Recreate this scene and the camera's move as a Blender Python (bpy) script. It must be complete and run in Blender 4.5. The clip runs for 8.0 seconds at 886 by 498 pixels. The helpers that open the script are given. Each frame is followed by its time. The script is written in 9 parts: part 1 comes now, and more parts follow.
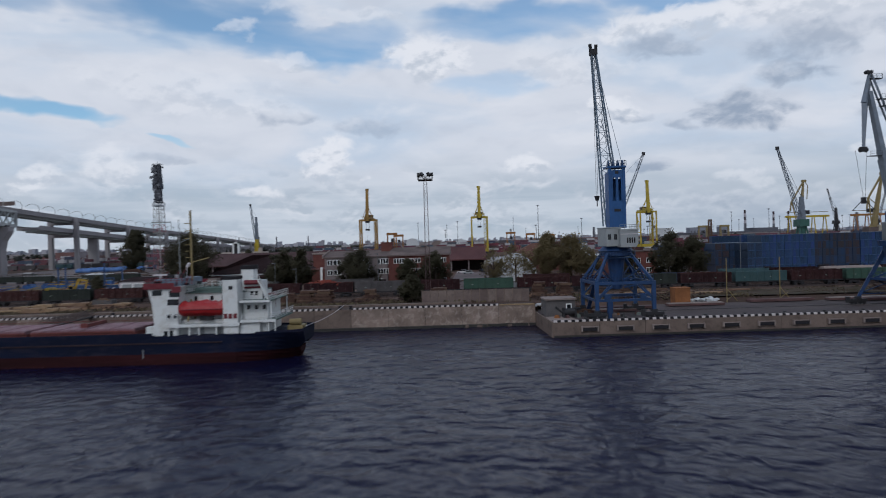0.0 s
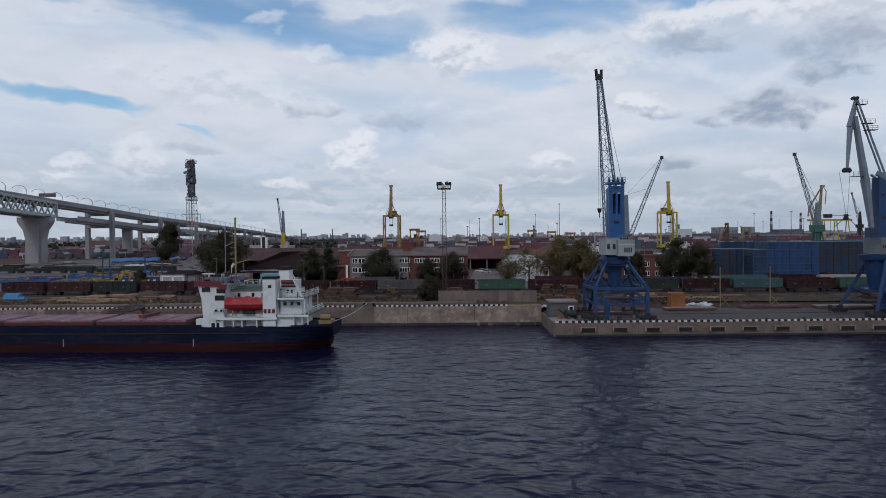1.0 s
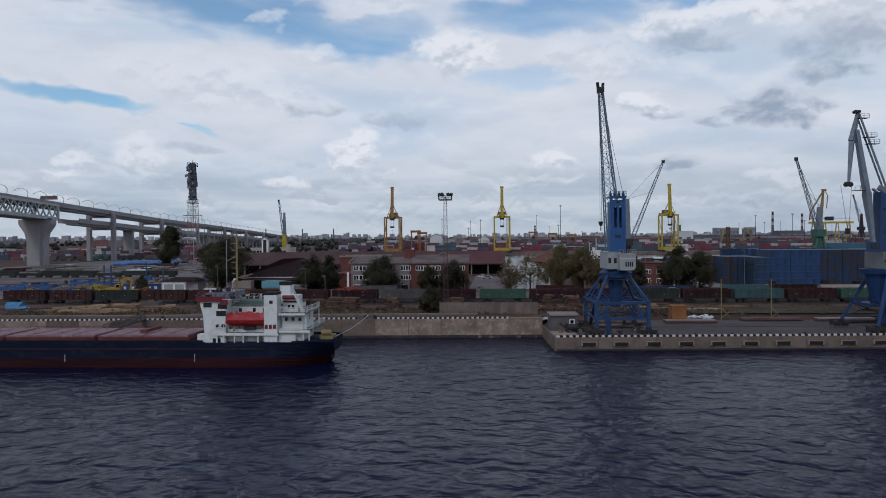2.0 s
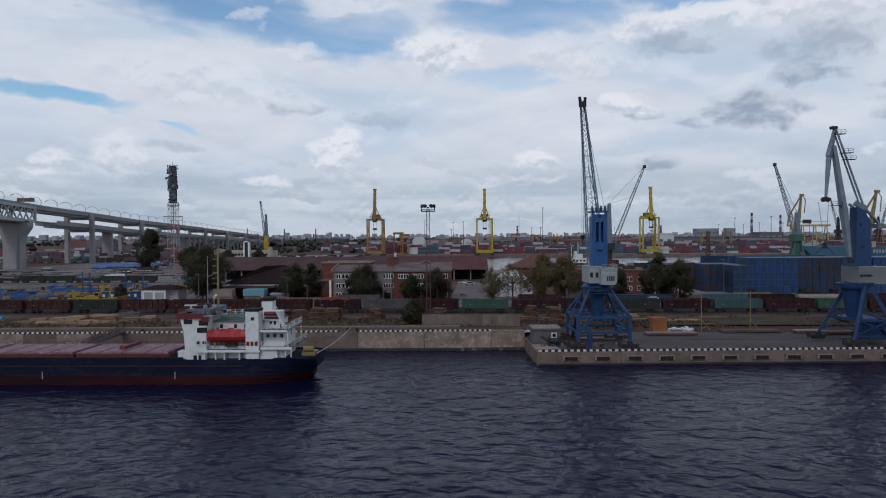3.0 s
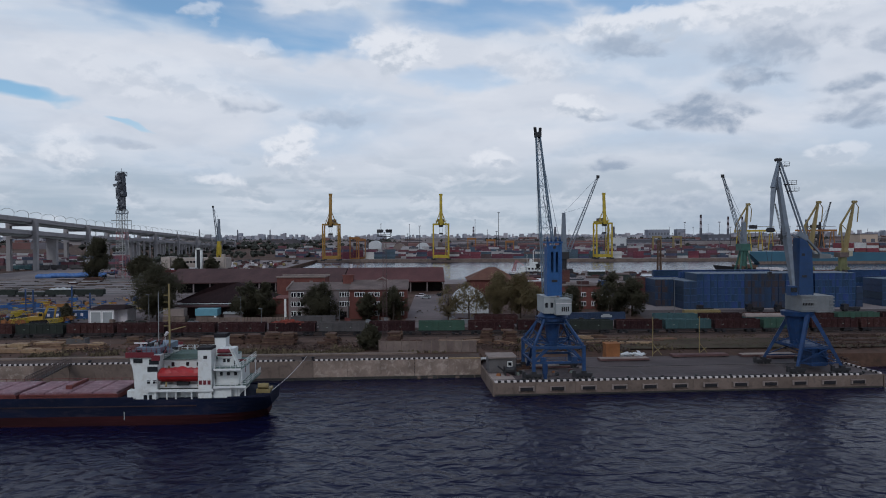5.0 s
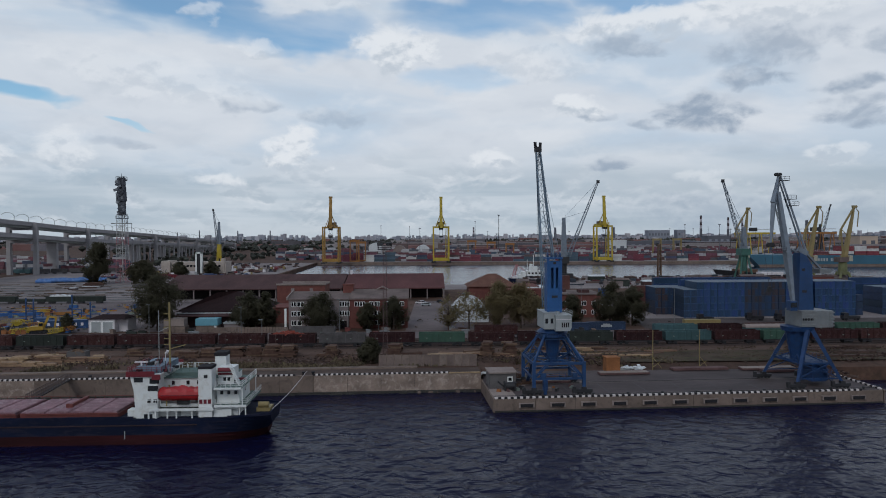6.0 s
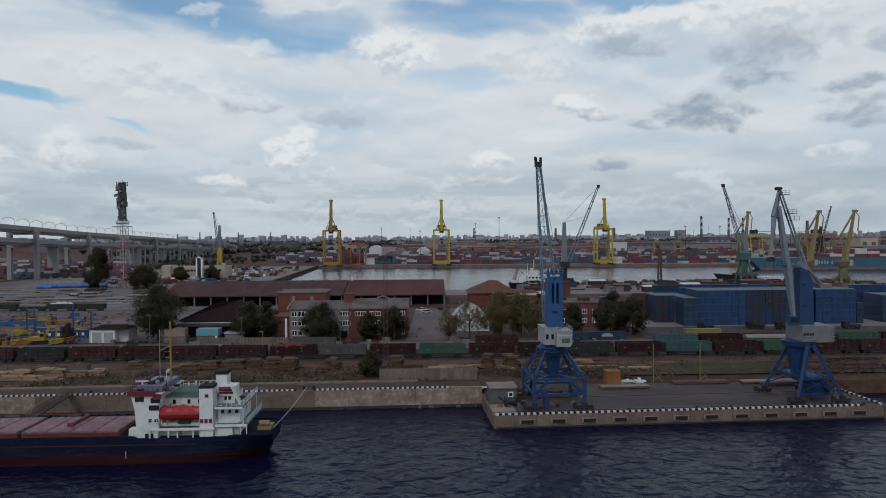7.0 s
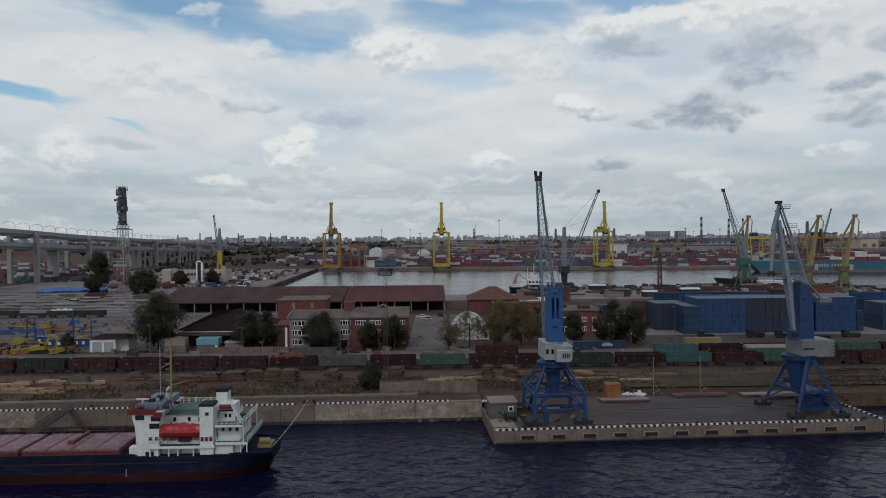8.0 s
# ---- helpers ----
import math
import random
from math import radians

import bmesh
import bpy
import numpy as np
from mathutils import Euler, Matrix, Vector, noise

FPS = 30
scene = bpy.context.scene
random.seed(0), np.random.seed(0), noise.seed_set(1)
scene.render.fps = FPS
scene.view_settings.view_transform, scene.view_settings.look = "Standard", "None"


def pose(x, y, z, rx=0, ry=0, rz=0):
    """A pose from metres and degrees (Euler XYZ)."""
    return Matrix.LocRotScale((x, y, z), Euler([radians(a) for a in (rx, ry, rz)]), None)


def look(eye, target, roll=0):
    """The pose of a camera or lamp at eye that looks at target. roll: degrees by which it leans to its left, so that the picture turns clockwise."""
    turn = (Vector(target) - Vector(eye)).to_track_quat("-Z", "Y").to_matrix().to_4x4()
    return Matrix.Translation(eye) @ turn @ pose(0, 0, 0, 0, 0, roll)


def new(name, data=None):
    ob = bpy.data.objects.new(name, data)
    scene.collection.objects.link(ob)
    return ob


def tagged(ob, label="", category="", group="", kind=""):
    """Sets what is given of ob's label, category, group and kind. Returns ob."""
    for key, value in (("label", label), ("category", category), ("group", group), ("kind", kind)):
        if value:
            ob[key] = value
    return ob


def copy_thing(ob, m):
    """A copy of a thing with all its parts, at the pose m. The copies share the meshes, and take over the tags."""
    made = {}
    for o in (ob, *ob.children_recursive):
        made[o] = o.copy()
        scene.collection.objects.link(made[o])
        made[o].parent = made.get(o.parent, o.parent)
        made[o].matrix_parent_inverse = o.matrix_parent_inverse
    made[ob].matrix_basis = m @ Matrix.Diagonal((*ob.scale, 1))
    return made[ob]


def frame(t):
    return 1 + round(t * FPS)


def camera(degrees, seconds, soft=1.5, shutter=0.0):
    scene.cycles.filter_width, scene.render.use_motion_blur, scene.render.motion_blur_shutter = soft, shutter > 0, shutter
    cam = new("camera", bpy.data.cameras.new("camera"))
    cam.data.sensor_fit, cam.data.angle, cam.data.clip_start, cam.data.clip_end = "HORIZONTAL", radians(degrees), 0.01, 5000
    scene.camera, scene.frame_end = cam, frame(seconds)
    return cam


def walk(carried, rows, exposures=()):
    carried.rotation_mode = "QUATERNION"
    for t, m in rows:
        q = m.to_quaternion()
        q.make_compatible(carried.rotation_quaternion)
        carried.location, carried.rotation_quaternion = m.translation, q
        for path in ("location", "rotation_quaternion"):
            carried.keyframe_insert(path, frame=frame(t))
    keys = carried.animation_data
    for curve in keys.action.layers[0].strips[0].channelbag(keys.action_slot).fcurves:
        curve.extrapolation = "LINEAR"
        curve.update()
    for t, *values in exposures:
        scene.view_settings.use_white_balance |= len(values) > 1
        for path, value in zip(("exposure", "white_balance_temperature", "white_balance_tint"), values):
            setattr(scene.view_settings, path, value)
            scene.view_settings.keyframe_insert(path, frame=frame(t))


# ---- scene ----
cam = camera(64.9, 8.0, soft=1.0, shutter=0.5)
PATH = [
    (0, pose(-3.50, 13.00, 17.30, 89.400, 1.680, 1.500)),
    (0.1, pose(-2.96, 9.42, 17.38, 89.291, 1.396, 1.987)),
    (0.2, pose(-2.55, 6.66, 17.63, 89.207, 1.177, 2.362)),
    (0.3, pose(-2.23, 4.50, 17.88, 89.142, 1.006, 2.656)),
    (0.5, pose(-1.50, 1.00, 18.38, 89.219, 1.145, 2.852)),
    (0.7, pose(-1.59, 0.26, 18.88, 89.013, 0.670, 3.233)),
    (1, pose(-1.40, -1.00, 19.61, 88.975, 0.570, 3.404)),
    (2.5, pose(-1.40, -1.00, 23.98, 88.892, 0.414, 3.502)),
    (3, pose(-1.40, -1.00, 25.43, 88.871, 0.349, 2.067)),
    (3.5, pose(-1.40, -1.00, 27.06, 88.817, 0.360, 1.738)),
    (4, pose(-1.40, -1.00, 28.59, 88.822, 0.316, 0.213)),
    (4.5, pose(-1.40, -1.00, 30.18, 88.804, 0.291, -1.514)),
    (6, pose(-1.40, -1.00, 35.01, 88.803, 0.309, -1.512)),
    (6.5, pose(-1.40, -1.00, 36.65, 88.796, 0.340, -1.497)),
    (7, pose(-1.40, -1.00, 38.23, 88.811, 0.398, -1.479)),
    (7.5, pose(-1.40, -1.00, 39.74, 88.811, 0.391, -1.476)),
    (8, pose(-1.40, -1.00, 41.28, 88.818, 0.410, -1.475)),
]
walk(cam, PATH, exposures=[(0, 0.0, 6050, 12), (5, 0.0, 6050, 11.5), (6, 0.0, 6130, 9), (7, 0.0, 6320, 8), (8, 0.0, 6480, 7.5)])

# ---- daylight ----
SUN_AZ, SUN_EL = 200.0, 42.0


def ramp(nt, value, stops, interp="LINEAR"):
    r = nt.nodes.new("ShaderNodeValToRGB")
    r.color_ramp.interpolation = interp
    els = r.color_ramp.elements
    while len(els) < len(stops):
        els.new(0.5)
    for e, (p, c) in zip(els, stops):
        e.position, e.color = p, (*c, 1) if len(c) == 3 else c
    nt.links.new(value, r.inputs[0])
    return r.outputs[0]


def calc(nt, op, a, b=None, c=None, clamp=False):
    n = nt.nodes.new("ShaderNodeMath")
    n.operation, n.use_clamp = op, clamp
    for i, v in enumerate((a, b, c)):
        if v is None:
            continue
        if isinstance(v, (int, float)):
            n.inputs[i].default_value = v
        else:
            nt.links.new(v, n.inputs[i])
    return n.outputs[0]


def mixed(nt, fac, a, b):
    n = nt.nodes.new("ShaderNodeMix")
    n.data_type = "RGBA"
    for i, v in ((0, fac), (6, a), (7, b)):
        if isinstance(v, (int, float)):
            n.inputs[i].default_value = v
        elif isinstance(v, (tuple, list)):
            n.inputs[i].default_value = (*v, 1)
        else:
            nt.links.new(v, n.inputs[i])
    return n.outputs[2]


def noise_node(nt, vec, scale, detail=4, rough=0.55, distort=0.0):
    n = nt.nodes.new("ShaderNodeTexNoise")
    n.inputs["Scale"].default_value, n.inputs["Detail"].default_value = scale, detail
    n.inputs["Roughness"].default_value, n.inputs["Distortion"].default_value = rough, distort
    nt.links.new(vec, n.inputs["Vector"])
    return n.outputs["Fac"]


def make_sky():
    w = bpy.data.worlds.new("sky")
    scene.world = w
    w.use_nodes = True
    nt = w.node_tree
    nt.nodes.clear()
    out = nt.nodes.new("ShaderNodeOutputWorld")
    bg = nt.nodes.new("ShaderNodeBackground")
    nt.links.new(bg.outputs[0], out.inputs[0])
    sky = nt.nodes.new("ShaderNodeTexSky")
    sky.sky_type, sky.sun_disc = "NISHITA", False
    sky.sun_elevation, sky.sun_rotation = radians(SUN_EL), radians(SUN_AZ)
    sky.air_density, sky.dust_density = 1.0, 0.6
    tc = nt.nodes.new("ShaderNodeTexCoord")
    sep = nt.nodes.new("ShaderNodeSeparateXYZ")
    nt.links.new(tc.outputs["Generated"], sep.inputs[0])
    x, y, z = sep.outputs
    zz = calc(nt, "MAXIMUM", z, 0.0)
    # azimuth and height above the horizon, in degrees
    az = calc(nt, "MULTIPLY", calc(nt, "ARCTAN2", x, y), 57.3)
    el = calc(nt, "MULTIPLY", calc(nt, "ARCSINE", zz), 57.3)

    def field(sa, se, detail, rough, lift=0.0, shift=0.0, lean=0.0, distort=0.2, a=None, e=None):
        """Noise over azimuth and height, so many periods to the degree."""
        a, e = a or az, e or el
        c = nt.nodes.new("ShaderNodeCombineXYZ")
        nt.links.new(calc(nt, "ADD", calc(nt, "MULTIPLY", a, sa), shift), c.inputs[0])
        tilted = calc(nt, "ADD", calc(nt, "ADD", e, lift), calc(nt, "MULTIPLY", a, lean))
        nt.links.new(calc(nt, "MULTIPLY", tilted, se), c.inputs[1])
        return noise_node(nt, c.outputs[0], 1.0, detail, rough, distort)

    def smooth(v, lo, hi, a=0.0, b=1.0):
        n = nt.nodes.new("ShaderNodeMapRange")
        n.interpolation_type = "SMOOTHSTEP"
        for i, x_ in ((1, lo), (2, hi), (3, a), (4, b)):
            n.inputs[i].default_value = x_
        nt.links.new(v, n.inputs[0])
        return n.outputs[0]

    def times(v, k):
        return calc(nt, "MULTIPLY", v, k)

    # crooked coordinates, so that no patch has an even rim
    az_w = calc(nt, "ADD", az, times(calc(nt, "SUBTRACT", field(0.16, 0.34, 3, 0.5, shift=7.3), 0.5), 6.0))
    el_w = calc(nt, "ADD", el, times(calc(nt, "SUBTRACT", field(0.22, 0.45, 3, 0.5, shift=2.9), 0.5), 3.0))
    frill = times(calc(nt, "SUBTRACT", field(0.46, 0.62, 5, 0.58, shift=1.7, distort=0.5), 0.5), 4.2)
    wisp = times(calc(nt, "SUBTRACT", field(0.10, 0.42, 4, 0.5, shift=4.1, lean=0.10), 0.5), 2.6)

    def patch(a0, e0, ra, re, lean=0.0, rag=0.5, strength=1.0, rim=wisp, soft=0.9):
        """How far a soft cloud-sized patch covers the sky, and how high one looks in it."""
        da = calc(nt, "SUBTRACT", az_w, a0)
        de = calc(nt, "SUBTRACT", calc(nt, "SUBTRACT", el_w, e0), times(da, lean))
        r2 = calc(nt, "ADD", calc(nt, "POWER", calc(nt, "ABSOLUTE", calc(nt, "DIVIDE", da, ra)), 2.0), calc(nt, "POWER", calc(nt, "ABSOLUTE", calc(nt, "DIVIDE", de, re)), 2.0))
        v = smooth(calc(nt, "ADD", calc(nt, "SUBTRACT", 1.0, r2), times(rim, rag)), 0.0, soft, 0.0, strength)
        return v, calc(nt, "ADD", 0.5, calc(nt, "DIVIDE", de, 2.0 * re), clamp=True)

    # a pale veil of high cloud with faint streaks
    veil = field(0.045, 0.17, 5, 0.5, shift=3.3, lean=0.06, distort=0.5)
    cloud = mixed(nt, smooth(veil, 0.34, 0.56), (0.61, 0.70, 0.795), (0.765, 0.79, 0.825))
    mass, mass_up = field(0.10, 0.22, 5, 0.48), field(0.10, 0.22, 5, 0.48, lift=0.9)
    relief = calc(nt, "SUBTRACT", mass, mass_up)
    cloud = mixed(nt, times(smooth(relief, 0.0, 0.14), 0.34), cloud, (0.56, 0.61, 0.68))
    cloud = mixed(nt, times(smooth(relief, 0.0, -0.14), 0.5), cloud, (0.87, 0.88, 0.895))
    # the low sky is a blue-grey with level bars and small cumulus
    bars_low = field(0.055, 0.62, 5, 0.5, shift=9.1)
    heap_low, heap_up = field(0.24, 0.48, 5, 0.55, shift=5.5), field(0.24, 0.48, 5, 0.55, lift=0.45, shift=5.5)
    low = mixed(nt, smooth(bars_low, 0.36, 0.64), (0.44, 0.525, 0.59), (0.66, 0.71, 0.75))
    low = mixed(nt, times(smooth(heap_low, 0.44, 0.60), 0.8), low, mixed(nt, smooth(calc(nt, "SUBTRACT", heap_up, heap_low), -0.07, 0.10), (0.50, 0.565, 0.62), (0.80, 0.82, 0.84)))
    low = mixed(nt, times(smooth(az, 2, 26), 0.42), low, (0.46, 0.525, 0.575))
    edge_low = calc(nt, "ADD", el, times(wisp, 1.6))
    cloud = mixed(nt, smooth(edge_low, 2.4, 8.2, 0.95, 0.0), cloud, low)
    cloud = mixed(nt, smooth(el, 0.0, 1.6, 0.55, 0.0), cloud, (0.60, 0.645, 0.675))
    # breaks of blue, thin haze in them
    blue = nt.nodes.new("ShaderNodeMix")
    blue.data_type, blue.blend_type = "RGBA", "MULTIPLY"
    blue.inputs[0].default_value = 1.0
    nt.links.new(sky.outputs[0], blue.inputs[6])
    blue.inputs[7].default_value = (SKY * 0.83, SKY * 0.97, SKY * 0.97, 1)
    above = calc(nt, "MULTIPLY", smooth(el, 19, 30), smooth(veil, 0.40, 0.54))
    hole = times(above, 0.9)
    for g in GAPS:
        hole = calc(nt, "MAXIMUM", hole, patch(*g)[0])
    thin = smooth(field(0.07, 0.30, 5, 0.5, shift=6.2, lean=0.08), 0.38, 0.66, 1.0, 0.62)
    total = mixed(nt, calc(nt, "MULTIPLY", hole, thin), cloud, blue.outputs[2])
    # heaped clouds: bright above, grey beneath
    lit = calc(nt, "MULTIPLY", calc(nt, "SUBTRACT", field(0.36, 0.50, 5, 0.55, shift=1.1), field(0.36, 0.50, 5, 0.55, lift=0.5, shift=1.1)), 3.2)
    for g in WHITES:
        v, up = patch(*g, rim=frill, soft=0.8)
        total = mixed(nt, v, total, mixed(nt, smooth(calc(nt, "ADD", up, lit), 0.0, 0.62), (0.62, 0.665, 0.715), (0.91, 0.915, 0.92)))
    for g in GREYS:
        v, up = patch(*g, rim=frill, soft=1.0)
        total = mixed(nt, v, total, mixed(nt, smooth(calc(nt, "ADD", up, times(lit, 0.7)), 0.25, 1.15), (0.345, 0.415, 0.51), (0.66, 0.70, 0.75)))
    nt.links.new(total, bg.inputs[0])
    bg.inputs[1].default_value = LIGHT
    sun = bpy.data.lights.new("sun", "SUN")
    sun.energy, sun.angle, sun.color = 0.8, radians(14), (1.0, 0.96, 0.9)
    ob = new("sun", sun)
    a, e = radians(SUN_AZ), radians(SUN_EL)
    ob.matrix_world = look((200 * math.sin(a) * math.cos(e), 200 * math.cos(a) * math.cos(e), 200 * math.sin(e)), (0, 0, 0))


SKY, LIGHT = 0.135, 0.86
# azimuth, height, half width, half height (degrees), lean, raggedness, strength
GAPS = [(-20, 17.4, 15, 2.6, -0.10, 0.45, 0.95), (-9.5, 15.6, 7.2, 2.4, -0.06, 0.40, 0.95), (5.5, 17.2, 10, 1.9, 0.0, 0.5, 0.9), (16.5, 18.0, 7, 1.4, 0.0, 0.4, 0.85), (-31.5, 10.2, 6.0, 0.85, -0.13, 0.16, 1.0), (-22.9, 8.5, 1.7, 0.36, -0.24, 0.2, 0.7), (3.0, 12.4, 5.5, 1.4, 0.0, 0.6, 0.45), (-33, 17.6, 5, 1.3, -0.1, 0.4, 0.7), (30, 20.5, 9, 1.0, 0.0, 0.4, 0.8)]
WHITES = [(-2.4, 14.9, 3.8, 2.0, 0.0, 0.6, 0.9), (-9.6, 17.9, 6.2, 0.8, -0.03, 0.5, 0.4), (-17.0, 16.7, 1.9, 0.8, 0.0, 0.6, 0.45), (-12.7, 14.6, 2.8, 0.9, 0.05, 0.6, 0.5), (-21, 11.8, 9, 2.2, -0.12, 0.4, 0.4), (-10.4, 6.7, 2.9, 2.3, 0.0, 0.65, 0.95), (-16.2, 4.2, 2.4, 0.7, 0.0, 0.5, 0.8), (-26.6, 6.2, 3.2, 1.7, 0.0, 0.6, 0.65), (-31.4, 5.4, 1.9, 1.0, 0.0, 0.5, 0.75), (12.6, 10.1, 2.5, 1.5, 0.0, 0.65, 0.9), (5.9, 5.9, 2.6, 1.2, 0.0, 0.6, 0.85), (17.5, 16.3, 6.5, 1.3, 0.06, 0.5, 0.8), (27, 16.2, 8, 1.8, 0.04, 0.4, 0.6), (9, 14.0, 6, 2.0, 0.0, 0.4, 0.35), (22.5, 4.2, 2.2, 0.8, 0.0, 0.5, 0.5), (31.5, 5.4, 2.6, 0.9, 0.0, 0.5, 0.55)]
GREYS = [(25.0, 1.4, 14.0, 2.2, 0.0, 0.6, 0.42), (22.0, 9.2, 3.9, 1.7, 0.0, 0.6, 0.95), (25.5, 11.5, 3.4, 1.0, -0.10, 0.55, 0.8), (16.4, 14.4, 3.2, 1.25, 0.0, 0.55, 0.6), (26.8, 13.6, 5.6, 1.5, 0.08, 0.5, 0.65), (31.4, 10.4, 2.3, 0.85, 0.0, 0.5, 0.8), (31.8, 8.6, 3.2, 1.2, 0.0, 0.55, 0.75), (15.4, 5.8, 2.1, 0.6, 0.05, 0.55, 0.8), (17.4, 8.3, 1.9, 0.65, -0.1, 0.5, 0.6), (-7.2, 9.4, 3.6, 0.9, -0.04, 0.55, 0.45), (-14.1, 10.1, 2.0, 0.8, 0.0, 0.5, 0.5), (-23.5, 6.9, 2.6, 0.6, 0.0, 0.5, 0.45), (13.6, 9.2, 2.0, 0.5, 0.0, 0.5, 0.5), (34.5, 13.2, 3.4, 1.4, 0.0, 0.5, 0.6)]
make_sky()

# ---- materials ----


MAUVE_CAST = (1.05, 0.975, 1.02)


def material(name, base, rough=0.7, metal=0.0, var=0.25, scale=0.6, fine=6.0, stain=None, stain_amount=0.35, bump=0.15, per_object=0.0, per_island=0.0, spec=0.4, stretch=(1, 1, 1)):
    """Base colour broken up at two scales, with stains, bump, and a difference from piece to piece."""
    if rough >= 0.75:
        # the mauve cast of dark, shaded areas is put into the colour of matt surfaces
        base = tuple(c * k for c, k in zip(base, MAUVE_CAST))
        stain = stain and tuple(c * k for c, k in zip(stain, MAUVE_CAST))
    m = bpy.data.materials.new(name)
    m.use_nodes = True
    nt = m.node_tree
    b = nt.nodes["Principled BSDF"]
    tc = nt.nodes.new("ShaderNodeTexCoord")
    mp = nt.nodes.new("ShaderNodeMapping")
    mp.inputs["Scale"].default_value = stretch
    nt.links.new(tc.outputs["Object"], mp.inputs[0])
    v = mp.outputs[0]
    n1, n2 = noise_node(nt, v, scale, 5), noise_node(nt, v, fine, 5, 0.65)
    dark, light = tuple(c * (1 - var) for c in base), tuple(min(1, c * (1 + var)) for c in base)
    col = ramp(nt, n1, [(0.3, dark), (0.7, light)])
    col = mixed(nt, calc(nt, "MULTIPLY", ramp(nt, n2, [(0.35, (0, 0, 0)), (0.7, (1, 1, 1))]), 0.35), col, tuple(c * (1 - 1.5 * var) if var < 0.6 else c * 0.4 for c in base))
    if stain:
        n3 = noise_node(nt, v, scale * 1.7 + 0.13, 7, 0.7, 0.5)
        col = mixed(nt, calc(nt, "MULTIPLY", ramp(nt, n3, [(0.5, (0, 0, 0)), (0.68, (1, 1, 1))]), stain_amount), col, stain)
    for amount, kind in ((per_object, "o"), (per_island, "i")):
        if amount:
            if kind == "o":
                r = nt.nodes.new("ShaderNodeObjectInfo").outputs["Random"]
            else:
                r = nt.nodes.new("ShaderNodeNewGeometry").outputs["Random Per Island"]
            hs = nt.nodes.new("ShaderNodeHueSaturation")
            nt.links.new(calc(nt, "ADD", calc(nt, "MULTIPLY", r, amount * 2), 1 - amount), hs.inputs["Value"])
            nt.links.new(calc(nt, "ADD", calc(nt, "MULTIPLY", r, amount * 0.08), 0.5 - amount * 0.04), hs.inputs["Hue"])
            nt.links.new(col, hs.inputs["Color"])
            col = hs.outputs[0]
    nt.links.new(col, b.inputs["Base Color"])
    nt.links.new(calc(nt, "ADD", rough - 0.08, calc(nt, "MULTIPLY", n2, 0.16)), b.inputs["Roughness"])
    b.inputs["Metallic"].default_value = metal
    b.inputs["Specular IOR Level"].default_value = spec * (0.35 if rough >= 0.75 else 1.0)
    if bump:
        bp = nt.nodes.new("ShaderNodeBump")
        bp.inputs["Strength"].default_value, bp.inputs["Distance"].default_value = bump, 0.05
        nt.links.new(n2, bp.inputs["Height"])
        nt.links.new(bp.outputs[0], b.inputs["Normal"])
    return m


def island_palette(name, colours, rough=0.7, var=0.2, scale=0.4, fine=3.0, per="i"):
    """One of several paints for each loose piece or object."""
    m = material(name, (0.5, 0.5, 0.5), rough, var=var, scale=scale, fine=fine)
    nt = m.node_tree
    b = nt.nodes["Principled BSDF"]
    link = b.inputs["Base Color"].links[0]
    old = link.from_socket
    r = nt.nodes.new("ShaderNodeNewGeometry").outputs["Random Per Island"] if per == "i" else nt.nodes.new("ShaderNodeObjectInfo").outputs["Random"]
    col = ramp(nt, r, [(i / len(colours), c) for i, c in enumerate(colours)], "CONSTANT")
    mul = nt.nodes.new("ShaderNodeMix")
    mul.data_type, mul.blend_type = "RGBA", "MULTIPLY"
    mul.inputs[0].default_value = 1.0
    sc = nt.nodes.new("ShaderNodeMix")
    sc.data_type, sc.blend_type = "RGBA", "ADD"
    sc.inputs[0].default_value = 1.0
    nt.links.new(old, sc.inputs[6]), nt.links.new(old, sc.inputs[7])
    nt.links.new(sc.outputs[2], mul.inputs[6]), nt.links.new(col, mul.inputs[7])
    nt.links.new(mul.outputs[2], b.inputs["Base Color"])
    return m


